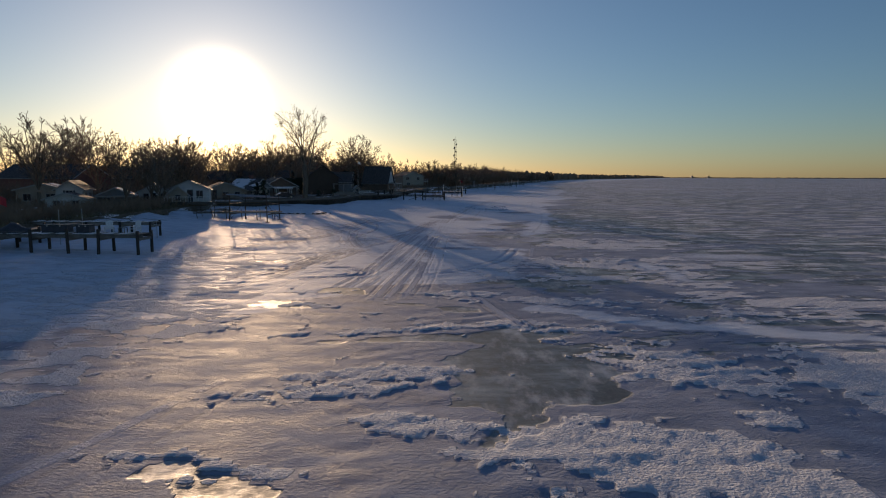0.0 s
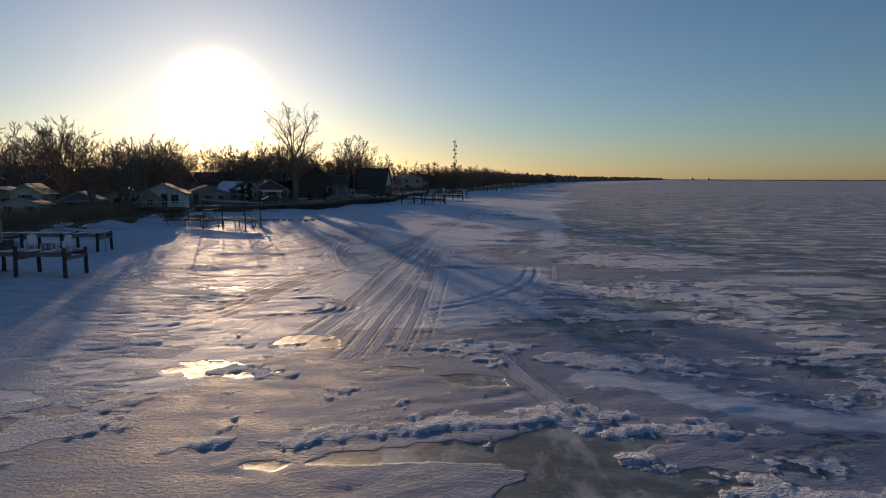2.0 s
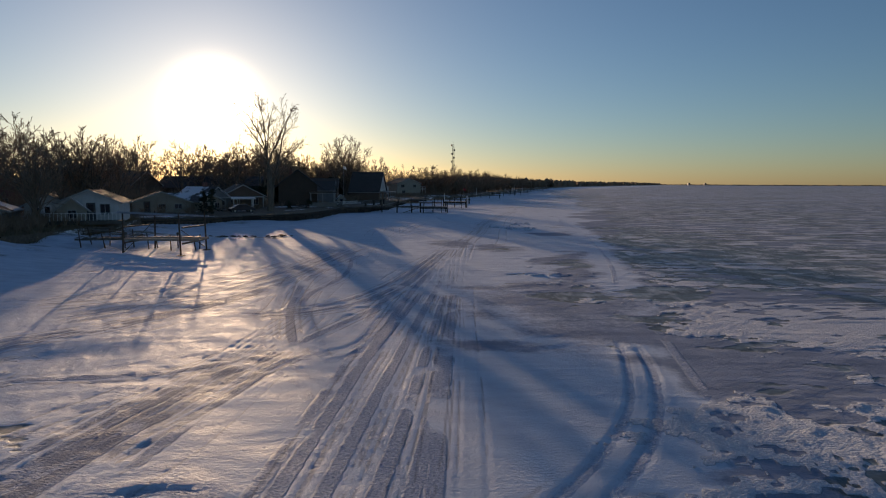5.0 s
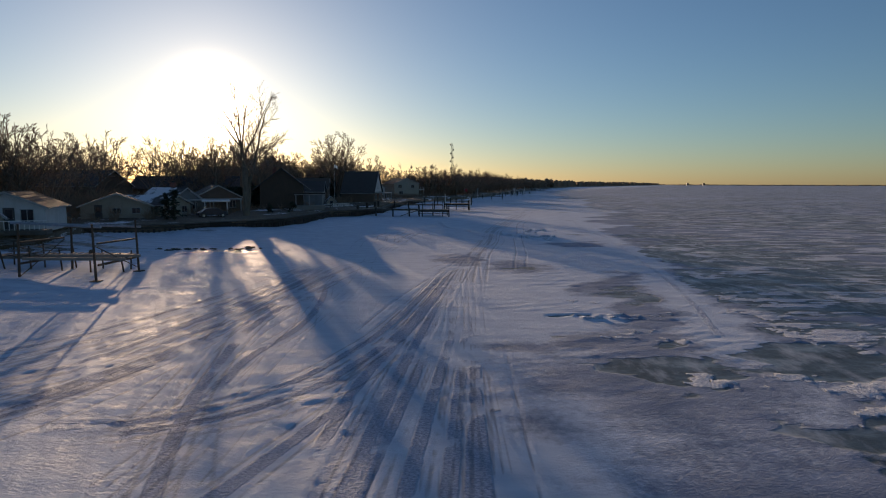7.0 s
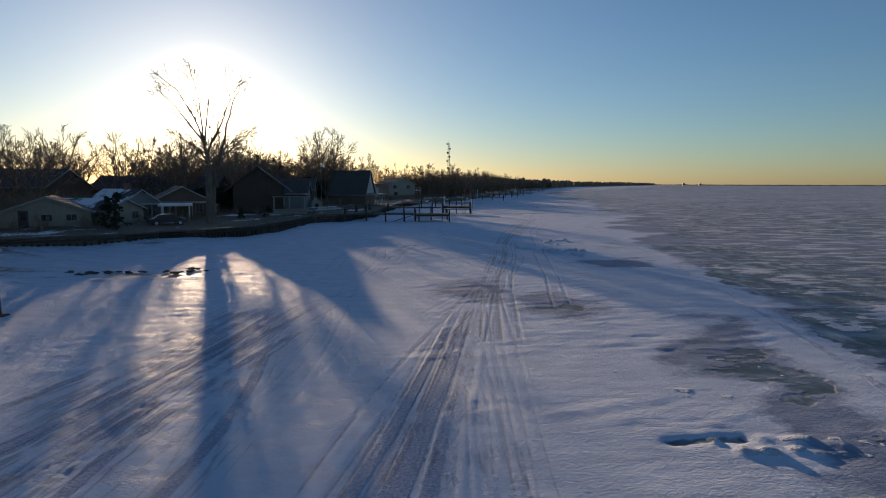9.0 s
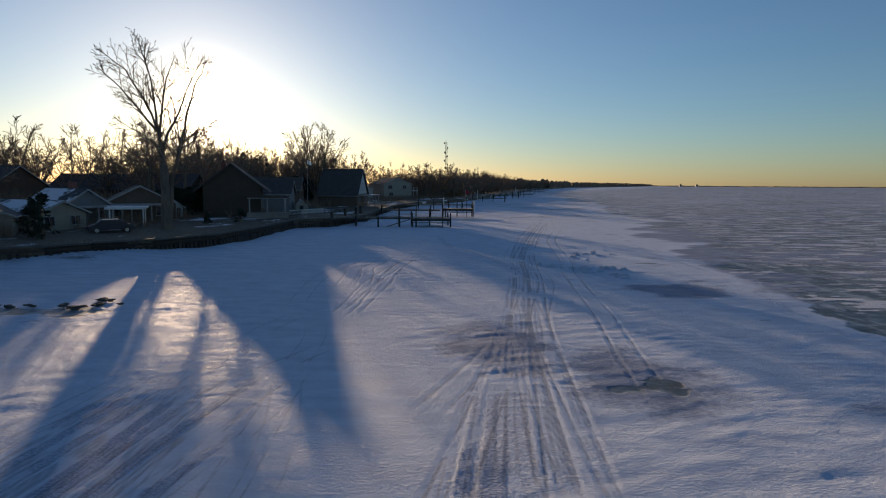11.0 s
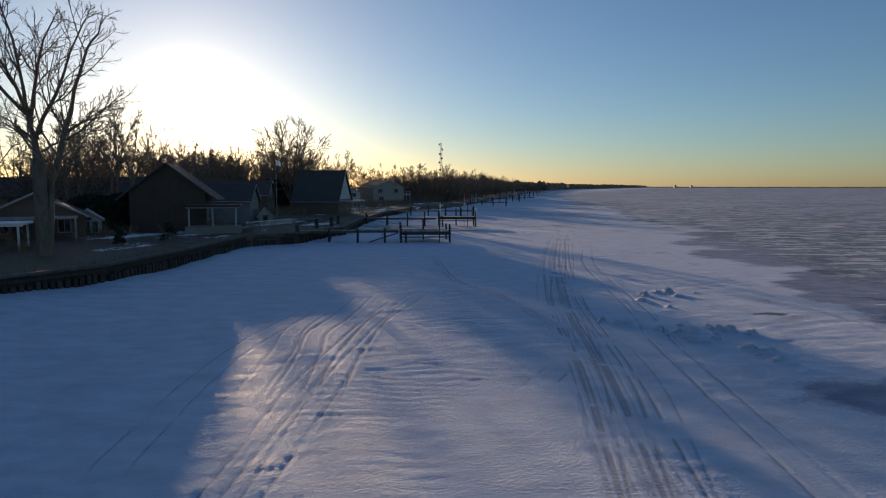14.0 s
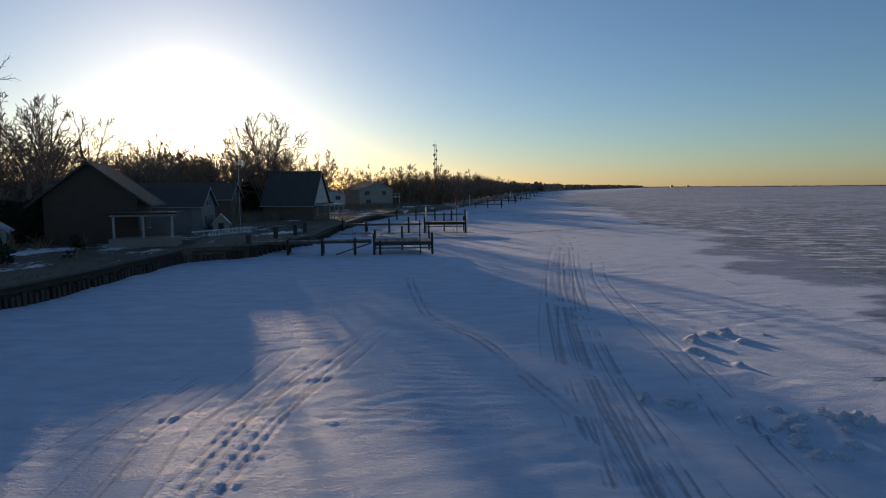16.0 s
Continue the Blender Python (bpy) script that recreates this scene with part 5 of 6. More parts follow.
# the low house with the snow-covered garage roof
build_house(pose(-42.0, 131.0, LAND, 0, 0, 75), 6.0, 9.5, 1.9, 3.1, W_CREAM, R_SNOWY, "low tan house with a broad snow-covered roof", front=[(-1.5, 0.7, 1.1, 0.9), (1.6, 0.7, 1.1, 0.9)])
build_house(pose(-42.0, 147.5, LAND, 0, 0, 30), 8.5, 8.5, 2.4, 4.6, W_BROWN, R_DARK, "dark brown house behind a white-posted porch", front=[(-2.6, 0.8, 1.0, 1.2), (2.4, 0.8, 1.0, 1.2)], porch=(-3.5, 3.4, 2.4, 2.2))
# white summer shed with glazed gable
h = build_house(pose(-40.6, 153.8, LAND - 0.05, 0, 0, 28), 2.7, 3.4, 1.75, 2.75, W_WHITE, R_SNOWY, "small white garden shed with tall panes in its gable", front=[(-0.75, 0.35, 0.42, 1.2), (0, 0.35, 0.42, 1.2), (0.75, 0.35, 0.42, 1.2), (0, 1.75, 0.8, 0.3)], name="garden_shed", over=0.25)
# the large dark house whose gable shades the ice, and its neighbours
h = build_house(pose(-33.4, 157.6, LAND, 0, 0, 12), 8.2, 5.6, 4.74, 7.9, W_DARK, R_BROWN, "large dark brown house, its steep roof swept over a porch", front=[], side=[(1.2, 1.5, 0.9, 1.3), (4.0, 1.5, 0.9, 1.3)], chimney=(-1.6, 4.5, 8.4), over=0.5, eaves=1.3, trim=M_DARKTRIM)
h = build_house(pose(-31.4, 194.5, LAND, 0, 0, 97), 9.0, 14.0, 3.9, 6.3, W_BROWN, R_BROWN, "long brown house with a low dark roof", front=[(-2.4, 1, 1.1, 1.3), (2.2, 1, 1.1, 1.3), (0, 3.6, 1, 1.1)])
h = build_house(pose(-28.7, 175.2, LAND, 0, 0, 96), 6.4, 7.0, 3.4, 5.5, W_GREY, R_DARK, "grey gabled wing with small upper windows", front=[(-0.7, 3.4, 0.7, 0.7), (0.7, 3.4, 0.7, 0.7), (-1.6, 0.9, 1.0, 1.2), (1.6, 0.9, 1.0, 1.2)])


def build_pergola(m, length, depth, height):
    p = thing("pergola", "open white-columned porch facing the lake", "porch", m)
    part("floor", Shape().bevel_box(-0.4, -0.35, -0.25, length + 0.4, depth + 0.3, 0.9, 0.03), M_DOCK, p)
    for i in range(3):
        part("column", Shape().bevel_box(i * length / 2 - 0.09, -0.09, 0.903, i * length / 2 + 0.09, 0.09, height, 0.02), M_TRIM, p)
    part("roof", Shape().bevel_box(-0.5, -0.5, height + 0.203, length + 0.5, depth + 0.5, height + 0.4, 0.03), R_BROWN, p)
    for yy in (-0.1, depth - 0.1):
        part("beam", Shape().bevel_box(-0.3, yy, height + 0.003, length + 0.3, yy + 0.2, height + 0.2, 0.02), M_TRIM, p)
    return p


build_pergola(pose(-30.0, 155.0, LAND, 0, 0, 12), 5.0, 1.9, 2.9)
h = build_house(pose(-26.8, 174.0, LAND - 0.05, 0, 0, 18), 1.9, 2.6, 1.15, 2.2, W_CREAM, R_SNOWY, "little cream garden shed with a steep gable", name="garden_shed", over=0.2)
build_door(h, pose(0, -0.01, 0.05), 0.7, 1.25, M_DARKTRIM)
h = build_house(pose(-31.0, 174.5, LAND - 0.05, 0, 0, 18), 2.2, 2.4, 1.45, 1.9, W_CREAM, R_SNOWY, "small flat cream shed beside a fence", name="garden_shed", over=0.2)
build_door(h, pose(0, -0.01, 0.05), 0.9, 1.25, M_DARKTRIM)
# steep house with its bright gable to the lake
h = build_house(pose(-19.8, 204.5, LAND, 0, 0, 80), 8.2, 9.0, 2.8, 8.3, W_BROWN, R_DARK, "steep-roofed dark house with a pale gable to the lake", front=[(-2.0, 0.9, 1.1, 1.3), (1.8, 0.9, 1.1, 1.3), (0, 3.8, 1.3, 1.5)], porch=(-3.6, 3.6, 2.8, 2.5))
part("gable_cladding", Shape().add([(-3.6, -0.03, 2.9), (3.6, -0.03, 2.9), (0, -0.03, 8.0), (-3.6, -0.006, 2.9), (3.6, -0.006, 2.9), (0, -0.006, 8.0)], [(0, 1, 2), (5, 4, 3), (0, 3, 4, 1), (1, 4, 5, 2), (2, 5, 3, 0)]), W_WHITE, h, "pale gable boards")
# two-storey house with a balcony
h = build_house(pose(-16.5, 279.0, LAND, 0, 0, 30), 11.0, 12.0, 5.0, 7.2, W_CREAM, R_DARK, "two-storey tan house with a white balcony and a dark roof", front=[(-3, 3.4, 1.5, 1.2), (2.6, 3.4, 1.3, 1.2), (-2.6, 0.9, 1.5, 1.2)], side=[(2, 3.3, 1.2, 1.3), (5, 3.3, 1.2, 1.3), (8.5, 3.3, 1.2, 1.3), (4, 0.8, 2, 1.6)])
part("balcony", Shape().bevel_box(5.55, 0.5, 2.6, 8.2, 11.5, 2.85, 0.03), M_WHITE, h)
for i in range(5):
    part("balcony_post", Shape().bevel_box(8.0, 0.6 + i * 2.65, -0.2, 8.15, 0.75 + i * 2.65, 3.8, 0.015), M_WHITE, h)
part("balcony_rail", Shape().bevel_box(8.03, 0.5, 3.7, 8.12, 11.5, 3.82, 0.01), M_WHITE, h)
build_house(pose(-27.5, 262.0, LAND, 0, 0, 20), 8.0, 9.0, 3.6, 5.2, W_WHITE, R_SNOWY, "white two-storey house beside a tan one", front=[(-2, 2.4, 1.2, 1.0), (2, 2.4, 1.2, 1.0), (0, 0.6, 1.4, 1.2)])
# long dark roofs behind the trees
build_house(pose(-49.0, 184.0, LAND, 0, 0, 86), 9.0, 27.0, 3.8, 6.6, W_DARK, R_DARK, "long low dark building behind bare trees", front=[(-2, 1, 1.1, 1.2), (2, 1, 1.1, 1.2)], trim=M_DARKTRIM)
build_house(pose(-72.0, 168.0, LAND, 0, 0, 80), 11.0, 32.0, 4.4, 7.6, W_BROWN, R_DARK, "long dark building half hidden behind bare trees", front=[(-2, 1, 1.2, 1.2), (2, 1, 1.2, 1.2)])
build_house(pose(-78.0, 128.0, LAND, 0, 0, 75), 10.0, 22.0, 4.4, 7.4, W_BRICKRED, R_DARK, "long dark red-brown house behind bare trees", front=[(-2, 1, 1.2, 1.2), (2, 1, 1.2, 1.2)])
for hx, hy, hr in ((-2, 330, 20), (10, 366, 30), (22, 420, 25), (38, 500, 20)):
    build_house(pose(hx - 14, hy, LAND, 0, 0, hr), 9, 10, 3.2, 5.4, (W_CREAM, W_GREY, W_WHITE)[int(hy) % 3], R_DARK, "small house among trees far along the shore", front=[(-2, 1, 1.2, 1.2), (2, 1, 1.2, 1.2)])


def build_carport(m, label):
    c = thing("carport", label, "carport", m)
    for x in (0, 3.4):
        for y in (0, 3.0):
            part("post", Shape().bevel_box(x - 0.07, y - 0.07, -0.2, x + 0.07, y + 0.07, 2.2, 0.01), M_WHITE, c)
    part("roof", Shape().bevel_box(-0.4, -0.4, 2.203, 3.8, 3.4, 2.4, 0.03), M_SNOW, c, "flat roof under snow")
    part("fascia", Shape().bevel_box(-0.45, -0.45, 2.12, 3.85, -0.405, 2.38, 0.01), M_WHITE, c)
    return c


build_carport(pose(-39.8, 136.0, LAND, 0, 0, 22), "white-posted open carport with a snowy flat roof")


def build_car(m):
    c = thing("car", "dark blue parked car near the sea wall", "car", m)
    s = Shape()
    prof = [(-2.1, 0.35), (-2.15, 0.75), (-1.5, 0.92), (-0.9, 1.38), (0.7, 1.42), (1.4, 0.98), (2.05, 0.86), (2.15, 0.4)]
    for yy, k in ((-0.85, 0.96), (-0.78, 1.0), (0.78, 1.0), (0.85, 0.96)):
        s.v.extend([(x * k, yy, z) for x, z in prof])
    n = len(prof)
    for r in range(3):
        for i in range(n):
            j = (i + 1) % n
            s.f.append((r * n + i, r * n + j, (r + 1) * n + j, (r + 1) * n + i))
    s.f += [tuple(range(n - 1, -1, -1)), tuple(range(3 * n, 4 * n))]
    part("body", s, M_CAR, c)
    for sy in (-0.856, 0.852):
        part("side_window", Shape().add([(-1.2, sy, 0.96), (1.2, sy, 1.0), (0.62, sy, 1.34), (-0.82, sy, 1.3), (-1.2, sy + 0.004, 0.96), (1.2, sy + 0.004, 1.0), (0.62, sy + 0.004, 1.34), (-0.82, sy + 0.004, 1.3)], [(0, 1, 2, 3), (7, 6, 5, 4), (0, 4, 5, 1), (1, 5, 6, 2), (2, 6, 7, 3), (3, 7, 4, 0)]), M_GLASS, c)
    for wx in (-1.35, 1.35):
        for wy in (-0.87, 0.67):
            w = part("wheel", Shape().tube((wx, wy, 0.33), (wx, wy + 0.2, 0.33), 0.33, 0.33, 14), M_TYRE, c)
            part("rim", Shape().tube((wx, wy - 0.006, 0.33), (wx, wy + 0.1, 0.33), 0.19, 0.19, 10), M_STEEL, w)
    for ly in (-0.65, 0.45):
        part("headlight", Shape().bevel_box(2.07, ly, 0.62, 2.12, ly + 0.22, 0.74, 0.01), M_WHITE, c)
    return c


build_car(pose(-36.2, 129.6, LAND + 0.03, 0, 0, 35))


def build_fence(a, b, h, gap, label, mat):
    a, b = Vector((*a, LAND)), Vector((*b, LAND))
    length = (b - a).length
    f = thing("fence", label, "fence", Matrix.Translation(a) @ Matrix.Rotation(math.atan2(b.y - a.y, b.x - a.x), 4, "Z"))
    for z in (h * 0.3, h * 0.85):
        part("rail", Shape().bevel_box(0, -0.03, z, length, 0.01, z + 0.07, 0.01), mat, f)
    slat = Shape().bevel_box(-0.035, 0.013, -0.1, 0.035, 0.035, h, 0.008).mesh("slat", mat)
    for i in range(int(length / gap)):
        part("slat", slat, mat, f, at=pose((i + 0.5) * gap, 0, random.uniform(-0.03, 0.03)))
    return f


build_fence((-26.5, 164.0), (-22.5, 172.5), 0.9, 0.22, "white picket fence along a lawn", M_WHITE)
build_fence((-21.5, 171.0), (-18.0, 182.0), 0.95, 0.22, "dark picket fence beside the sea wall", M_DARKTRIM)
build_fence((-25.6, 159.5), (-24.6, 164.0), 0.9, 0.22, "dark metal garden fence", M_DARKTRIM)


def build_garden_table(m, label):
    t = thing("picnic_table", label, "picnic table", m)
    part("top", Shape().bevel_box(-0.9, -0.4, 0.72, 0.9, 0.4, 0.77, 0.01), M_DOCK, t)
    for sy in (-0.8, 0.55):
        part("bench", Shape().bevel_box(-0.9, sy, 0.42, 0.9, sy + 0.26, 0.46, 0.01), M_DOCK, t)
    for sx in (-0.6, 0.6):
        part("leg", Shape().tube((sx, -0.72, -0.05), (sx, -0.15, 0.718), 0.045, 0.045, 4), M_DOCK, t)
        part("leg", Shape().tube((sx, 0.72, -0.05), (sx, 0.15, 0.718), 0.045, 0.045, 4), M_DOCK, t)
    return t


build_garden_table(pose(-24.8, 158.8, LAND + 0.06, 0, 0, 20), "weathered picnic table on the lawn by the sea wall")
build_garden_table(pose(-19.6, 174.0, LAND + 0.06, 0, 0, 60), "weathered picnic table beside a picket fence")


def build_bollard(m):
    b = thing("gate_post", "stout dark post at the edge of the lawn", "post", m, group="posts along the lawn")
    part("shaft", Shape().bevel_box(-0.2, -0.2, -0.2, 0.2, 0.2, 1.2, 0.03), M_PILE, b)
    part("cap", Shape().bevel_box(-0.25, -0.25, 1.203, 0.25, 0.25, 1.3, 0.03), M_CAP, b)
    return b


post = build_bollard(pose(-17.6, 164.4, LAND))
copy_thing(post, pose(-16.4, 168.5, LAND))
copy_thing(post, pose(-18.6, 157.9, LAND - 0.3))
copy_thing(post, pose(-16.2, 173.0, LAND))


# ---------------------------------------------------------------- trees
def ramify(wood, twigs, rng, a, b, r, level, plan, tip_r, lift=0.03):
    """A bowed limb from a to b that bears plan[level] smaller ones along it, and so on down to the twigs."""
    d, length = (b - a).normalized(), (b - a).length
    bow = (d.orthogonal() * rng.gauss(0, 0.05) + d.cross(d.orthogonal()) * rng.gauss(0, 0.05) + Vector((0, 0, -lift * 0.35))) * length
    last = level >= len(plan)
    if last:
        twigs.spike(a, b, r)
        return
    n = (5, 3, 2)[min(level, 2)]
    pts = [a.lerp(b, k / n) + bow * (4 * (k / n) * (1 - k / n)) for k in range(n + 1)]
    radii = [max(tip_r, r * (1 - 0.68 * k / n)) for k in range(n + 1)]
    for k in range(n):
        (wood if level < 2 else twigs).tube(pts[k], pts[k + 1], radii[k], radii[k + 1], (5, 3, 3)[min(level, 2)], caps=False)
    turn = rng.uniform(0, 6.28)
    for k in range(plan[level]):
        pos = (0.3 if level == 0 else 0.2) + (0.7 if level == 0 else 0.8) * (k + rng.random()) / plan[level]
        i = min(n - 1, int(pos * n))
        p = pts[i].lerp(pts[i + 1], pos * n - i)
        along = (pts[i + 1] - pts[i]).normalized()
        turn += 2.4 + rng.uniform(-0.5, 0.5)
        side = Matrix.Rotation(turn, 3, along) @ along.orthogonal().normalized()
        angle = rng.uniform(0.5, 1.0) * (1 - 0.2 * pos)
        nd = (along * math.cos(angle) + side * math.sin(angle) + Vector((0, 0, lift))).normalized()
        reach = length * (0.48, 0.5, 0.55)[min(level, 2)] * (1.12 - 0.55 * pos) * rng.uniform(0.7, 1.2)
        ramify(wood, twigs, rng, p, p + nd * reach, radii[i] * 0.6, level + 1, plan, tip_r, lift)


def grow(seed, height, plan, trunk_r, fork, tip_r, stems, lift=0.03):
    """A bare broad-leaved tree: trunk and limbs in one shape, twigs in another. stems: the main limbs, each (thickness, points)."""
    rng = random.Random(seed)
    wood, twigs = Shape(), Shape()
    foot = Vector((0, 0, -0.3))
    knee = Vector((rng.gauss(0, 0.08), rng.gauss(0, 0.08), fork * 0.5))
    wood.tube(foot, Vector((0, 0, 0.25)), trunk_r * 1.35, trunk_r * 1.05, 8, caps=False)
    wood.tube(Vector((0, 0, 0.25)), knee, trunk_r * 1.05, trunk_r * 0.94, 8, caps=False)
    wood.tube(knee, Vector((0, 0, fork + 0.15)), trunk_r * 0.94, trunk_r * 0.85, 8, caps=False)
    for thick, pts in stems:
        p = [Vector(q) for q in pts]
        total = sum((b - a).length for a, b in zip(p, p[1:]))
        done = 0.0
        for a, b in zip(p, p[1:]):
            seg = (b - a).length
            r0, r1 = thick * (1 - 0.72 * done / total), thick * (1 - 0.72 * (done + seg) / total)
            mid = a.lerp(b, 0.5) + Vector((rng.gauss(0, 0.03), rng.gauss(0, 0.03), 0)) * seg
            wood.tube(a, mid, r0, (r0 + r1) / 2, 6, caps=False)
            wood.tube(mid, b, (r0 + r1) / 2, r1, 6, caps=False)
            turn = rng.uniform(0, 6.28)
            for k in range(max(1, round(plan[0] * seg / total))):
                pos = rng.random()
                u = (done + pos * seg) / total
                if u < 0.22:
                    continue
                along = (b - a).normalized()
                turn += 2.4 + rng.uniform(-0.5, 0.5)
                side = Matrix.Rotation(turn, 3, along) @ along.orthogonal().normalized()
                angle = rng.uniform(0.5, 1.0) * (1 - 0.25 * u)
                nd = (along * math.cos(angle) + side * math.sin(angle) + Vector((0, 0, lift))).normalized()
                q = a.lerp(b, pos)
                ramify(wood, twigs, rng, q, q + nd * total * 0.4 * (1.15 - 0.6 * u) * rng.uniform(0.7, 1.15), (r0 + r1) * 0.28, 1, plan, tip_r, lift)
            done += seg
        # the leader runs on past the last fork
        ramify(wood, twigs, rng, p[-1], p[-1] + (p[-1] - p[-2]).normalized() * total * 0.14, thick * 0.28, 1, plan, tip_r, lift)
    k = height / max(q[2] for q in twigs.v)
    for s in (wood, twigs):
        s.v = [(x * k, y * k, z * k) for x, y, z in map(tuple, s.v)]
    return wood, twigs


def build_tree(m, shapes, label, group="bare trees along the shore"):
    t = thing("tree", label, "tree", m, group=group)
    part("trunk", shapes[0], M_BARK, t, smooth=True)
    part("crown", shapes[1], M_TWIG, t, "bare winter twigs")
    return t


def spread_limbs(limbs):
    """Limbs given as (thickness, sweep, points (across, up)), turned to the tree's own axes; sweep is the depth at the tip."""
    out = []
    for thick, sweep, pts in limbs:
        n = len(pts) - 1
        out.append((0.8 * thick, [(0.83 * 0.9 * u - 0.56 * sweep * (k / n) ** 1.3, 0.56 * 0.9 * u + 0.83 * sweep * (k / n) ** 1.3, z) for k, (u, z) in enumerate(pts)]))
    return out


COTTONWOOD = spread_limbs((
    (0.44, 0.0, ((0, 7.2), (-0.2, 9.4), (-0.6, 11.2))),
    (0.19, -1.5, ((-0.6, 11.0), (-2.7, 13.4), (-4.4, 15.2), (-6.2, 16.6))),
    (0.19, 1.5, ((-0.6, 11.2), (-2.0, 14.7), (-3.7, 17.6), (-5.6, 19.0))),
    (0.18, -2.0, ((-0.6, 11.2), (-0.9, 14.4), (-1.8, 18.4), (-2.4, 19.6))),
    (0.20, 2.5, ((-0.4, 10.4), (0.5, 15.2), (1.9, 19.0))),
    (0.20, -2.5, ((-0.1, 9.2), (1.5, 12.5), (2.7, 15.7), (3.8, 18.0))),
    (0.34, 1.2, ((0.35, 0.6), (0.8, 5.8), (2.0, 9.6), (3.0, 13.2), (4.2, 16.6), (5.2, 18.0))),
    (0.13, -1.5, ((2.1, 9.2), (3.6, 10.2), (4.9, 11.5), (6.1, 12.6))),
    (0.12, 2.5, ((0.2, 8.2), (2.5, 9.5), (6.0, 9.8))),
    (0.10, 0.5, ((1.5, 6.8), (3.2, 7.6), (4.9, 7.7))),
    (0.12, 3.5, ((-0.2, 8.6), (-1.8, 10.6), (-4.2, 12.2))),
    (0.10, -3.5, ((-0.1, 8.0), (-1.2, 9.6), (-2.8, 10.4)))))
build_tree(pose(-32.6, 134.2, LAND), grow(15, 21.3, (15, 6, 6), 0.55, 7.2, 0.02, COTTONWOOD, 0.05), "tall bare cottonwood with two heavy forked trunks by the sea wall")


def vase(seed, n, h, wide, fork, thick):
    """Main limbs that rise from a low fork and spread into a rounded crown."""
    q = random.Random(seed)
    out = []
    for k in range(n):
        a = k * 2.4 + q.uniform(-0.4, 0.4)
        e = math.sqrt((k + 0.5) / n) * q.uniform(0.85, 1.1)
        c, d = math.cos(a) * wide * e, math.sin(a) * wide * e
        top = h * (0.93 - 0.36 * e ** 2.2)
        out.append((thick * q.uniform(0.75, 1.1), ((0, 0, fork - 0.1), (0.3 * c, 0.3 * d, fork + 0.34 * (top - fork)), (0.68 * c, 0.68 * d, fork + 0.72 * (top - fork)), (c, d, top))))
    return out


build_tree(pose(-33.0, 217.0, LAND), grow(23, 20.6, (12, 7, 5), 0.5, 1.4, 0.05, vase(5, 12, 18.6, 8.0, 1.2, 0.2)), "broad bare tree with a fan of limbs behind the steep-roofed house")
build_tree(pose(-24.5, 236.0, LAND), grow(31, 14.5, (8, 6, 5), 0.28, 2.6, 0.05, vase(9, 8, 13.0, 5.2, 2.4, 0.12)), "rounded bare tree behind the houses")
variants, sparse = [], []
for i in range(7):
    w, c = grow(40 + i, 13.0, (7, 5, 4), 0.26, 2.2, 0.034, vase(40 + i, 6 + i % 3, 12.0, 4.3 + 0.35 * (i % 5), 1.8 + 0.5 * (i % 3), 0.12))
    variants.append((w.mesh("trunk", M_BARK, True), c.mesh("crown", M_TWIG)))
    w, c = grow(60 + i, 13.0, (6, 5, 4), 0.24, 2.2, 0.045, vase(60 + i, 6 + i % 3, 12.0, 4.6 + 0.35 * (i % 5), 1.8 + 0.5 * (i % 3), 0.12))
    sparse.append((w.mesh("trunk", M_BARK, True), c.mesh("crown", M_TWIG)))


tall = []
for i in range(3):
    w, c = grow(80 + i, 16.0, (8, 6, 4), 0.24, 6.4, 0.03, vase(80 + i, 6, 15.0, 4.4, 6.2 + 0.4 * i, 0.11))
    tall.append((w.mesh("trunk", M_BARK, True), c.mesh("crown", M_TWIG)))


def room(x, y, h):
    """How high a tree at this place grows: the low sun reaches the ice through two gaps in the wood, past a few taller trees."""
    lane = x + 0.386 * y
    if y > 150 and 15.5 < lane < 26:
        return min(h, 0.127 * (y - 100) - LAND)
    if y > 150 and 33 < lane < 47 and not (39.6 < lane < 40.4 or 42.0 < lane < 42.6):
        return min(h, 0.127 * (y - (119 if lane < 38.5 else 129 if lane < 43.5 else 106)) - LAND)
    return h


def plant(x, y, h, kind, turn):
    h = room(x, y, h)
    k = h / 13.0
    t = thing("tree", "bare broad-leaved tree in the wood behind the houses", "tree", pose(x, y, LAND, 0, 0, turn) @ Matrix.Diagonal((k * 1.05, k * 1.05, k, 1)), group="bare trees along the shore")
    trunk, crown = (variants if y < 205 else sparse)[kind]
    part("trunk", trunk, M_BARK, t)
    part("crown", crown, M_TWIG, t, "bare winter twigs")
    return t


rng = random.Random(77)
placed = []


def wood_row(n, y0, y1, off0, off1, h0, h1):
    for _ in range(n * 4):
        if n <= 0:
            return
        y = rng.uniform(y0, y1)
        x = float(shore(y)) - rng.uniform(off0, off1)
        if room(x, y, 9) < 8 or any((x - a) ** 2 + (y - b) ** 2 < 9 for a, b in placed) or (205 < y < 284 and x > -33):
            continue
        placed.append((x, y))
        plant(x, y, rng.uniform(h0, h1), rng.randrange(7), rng.uniform(0, 360))
        n -= 1


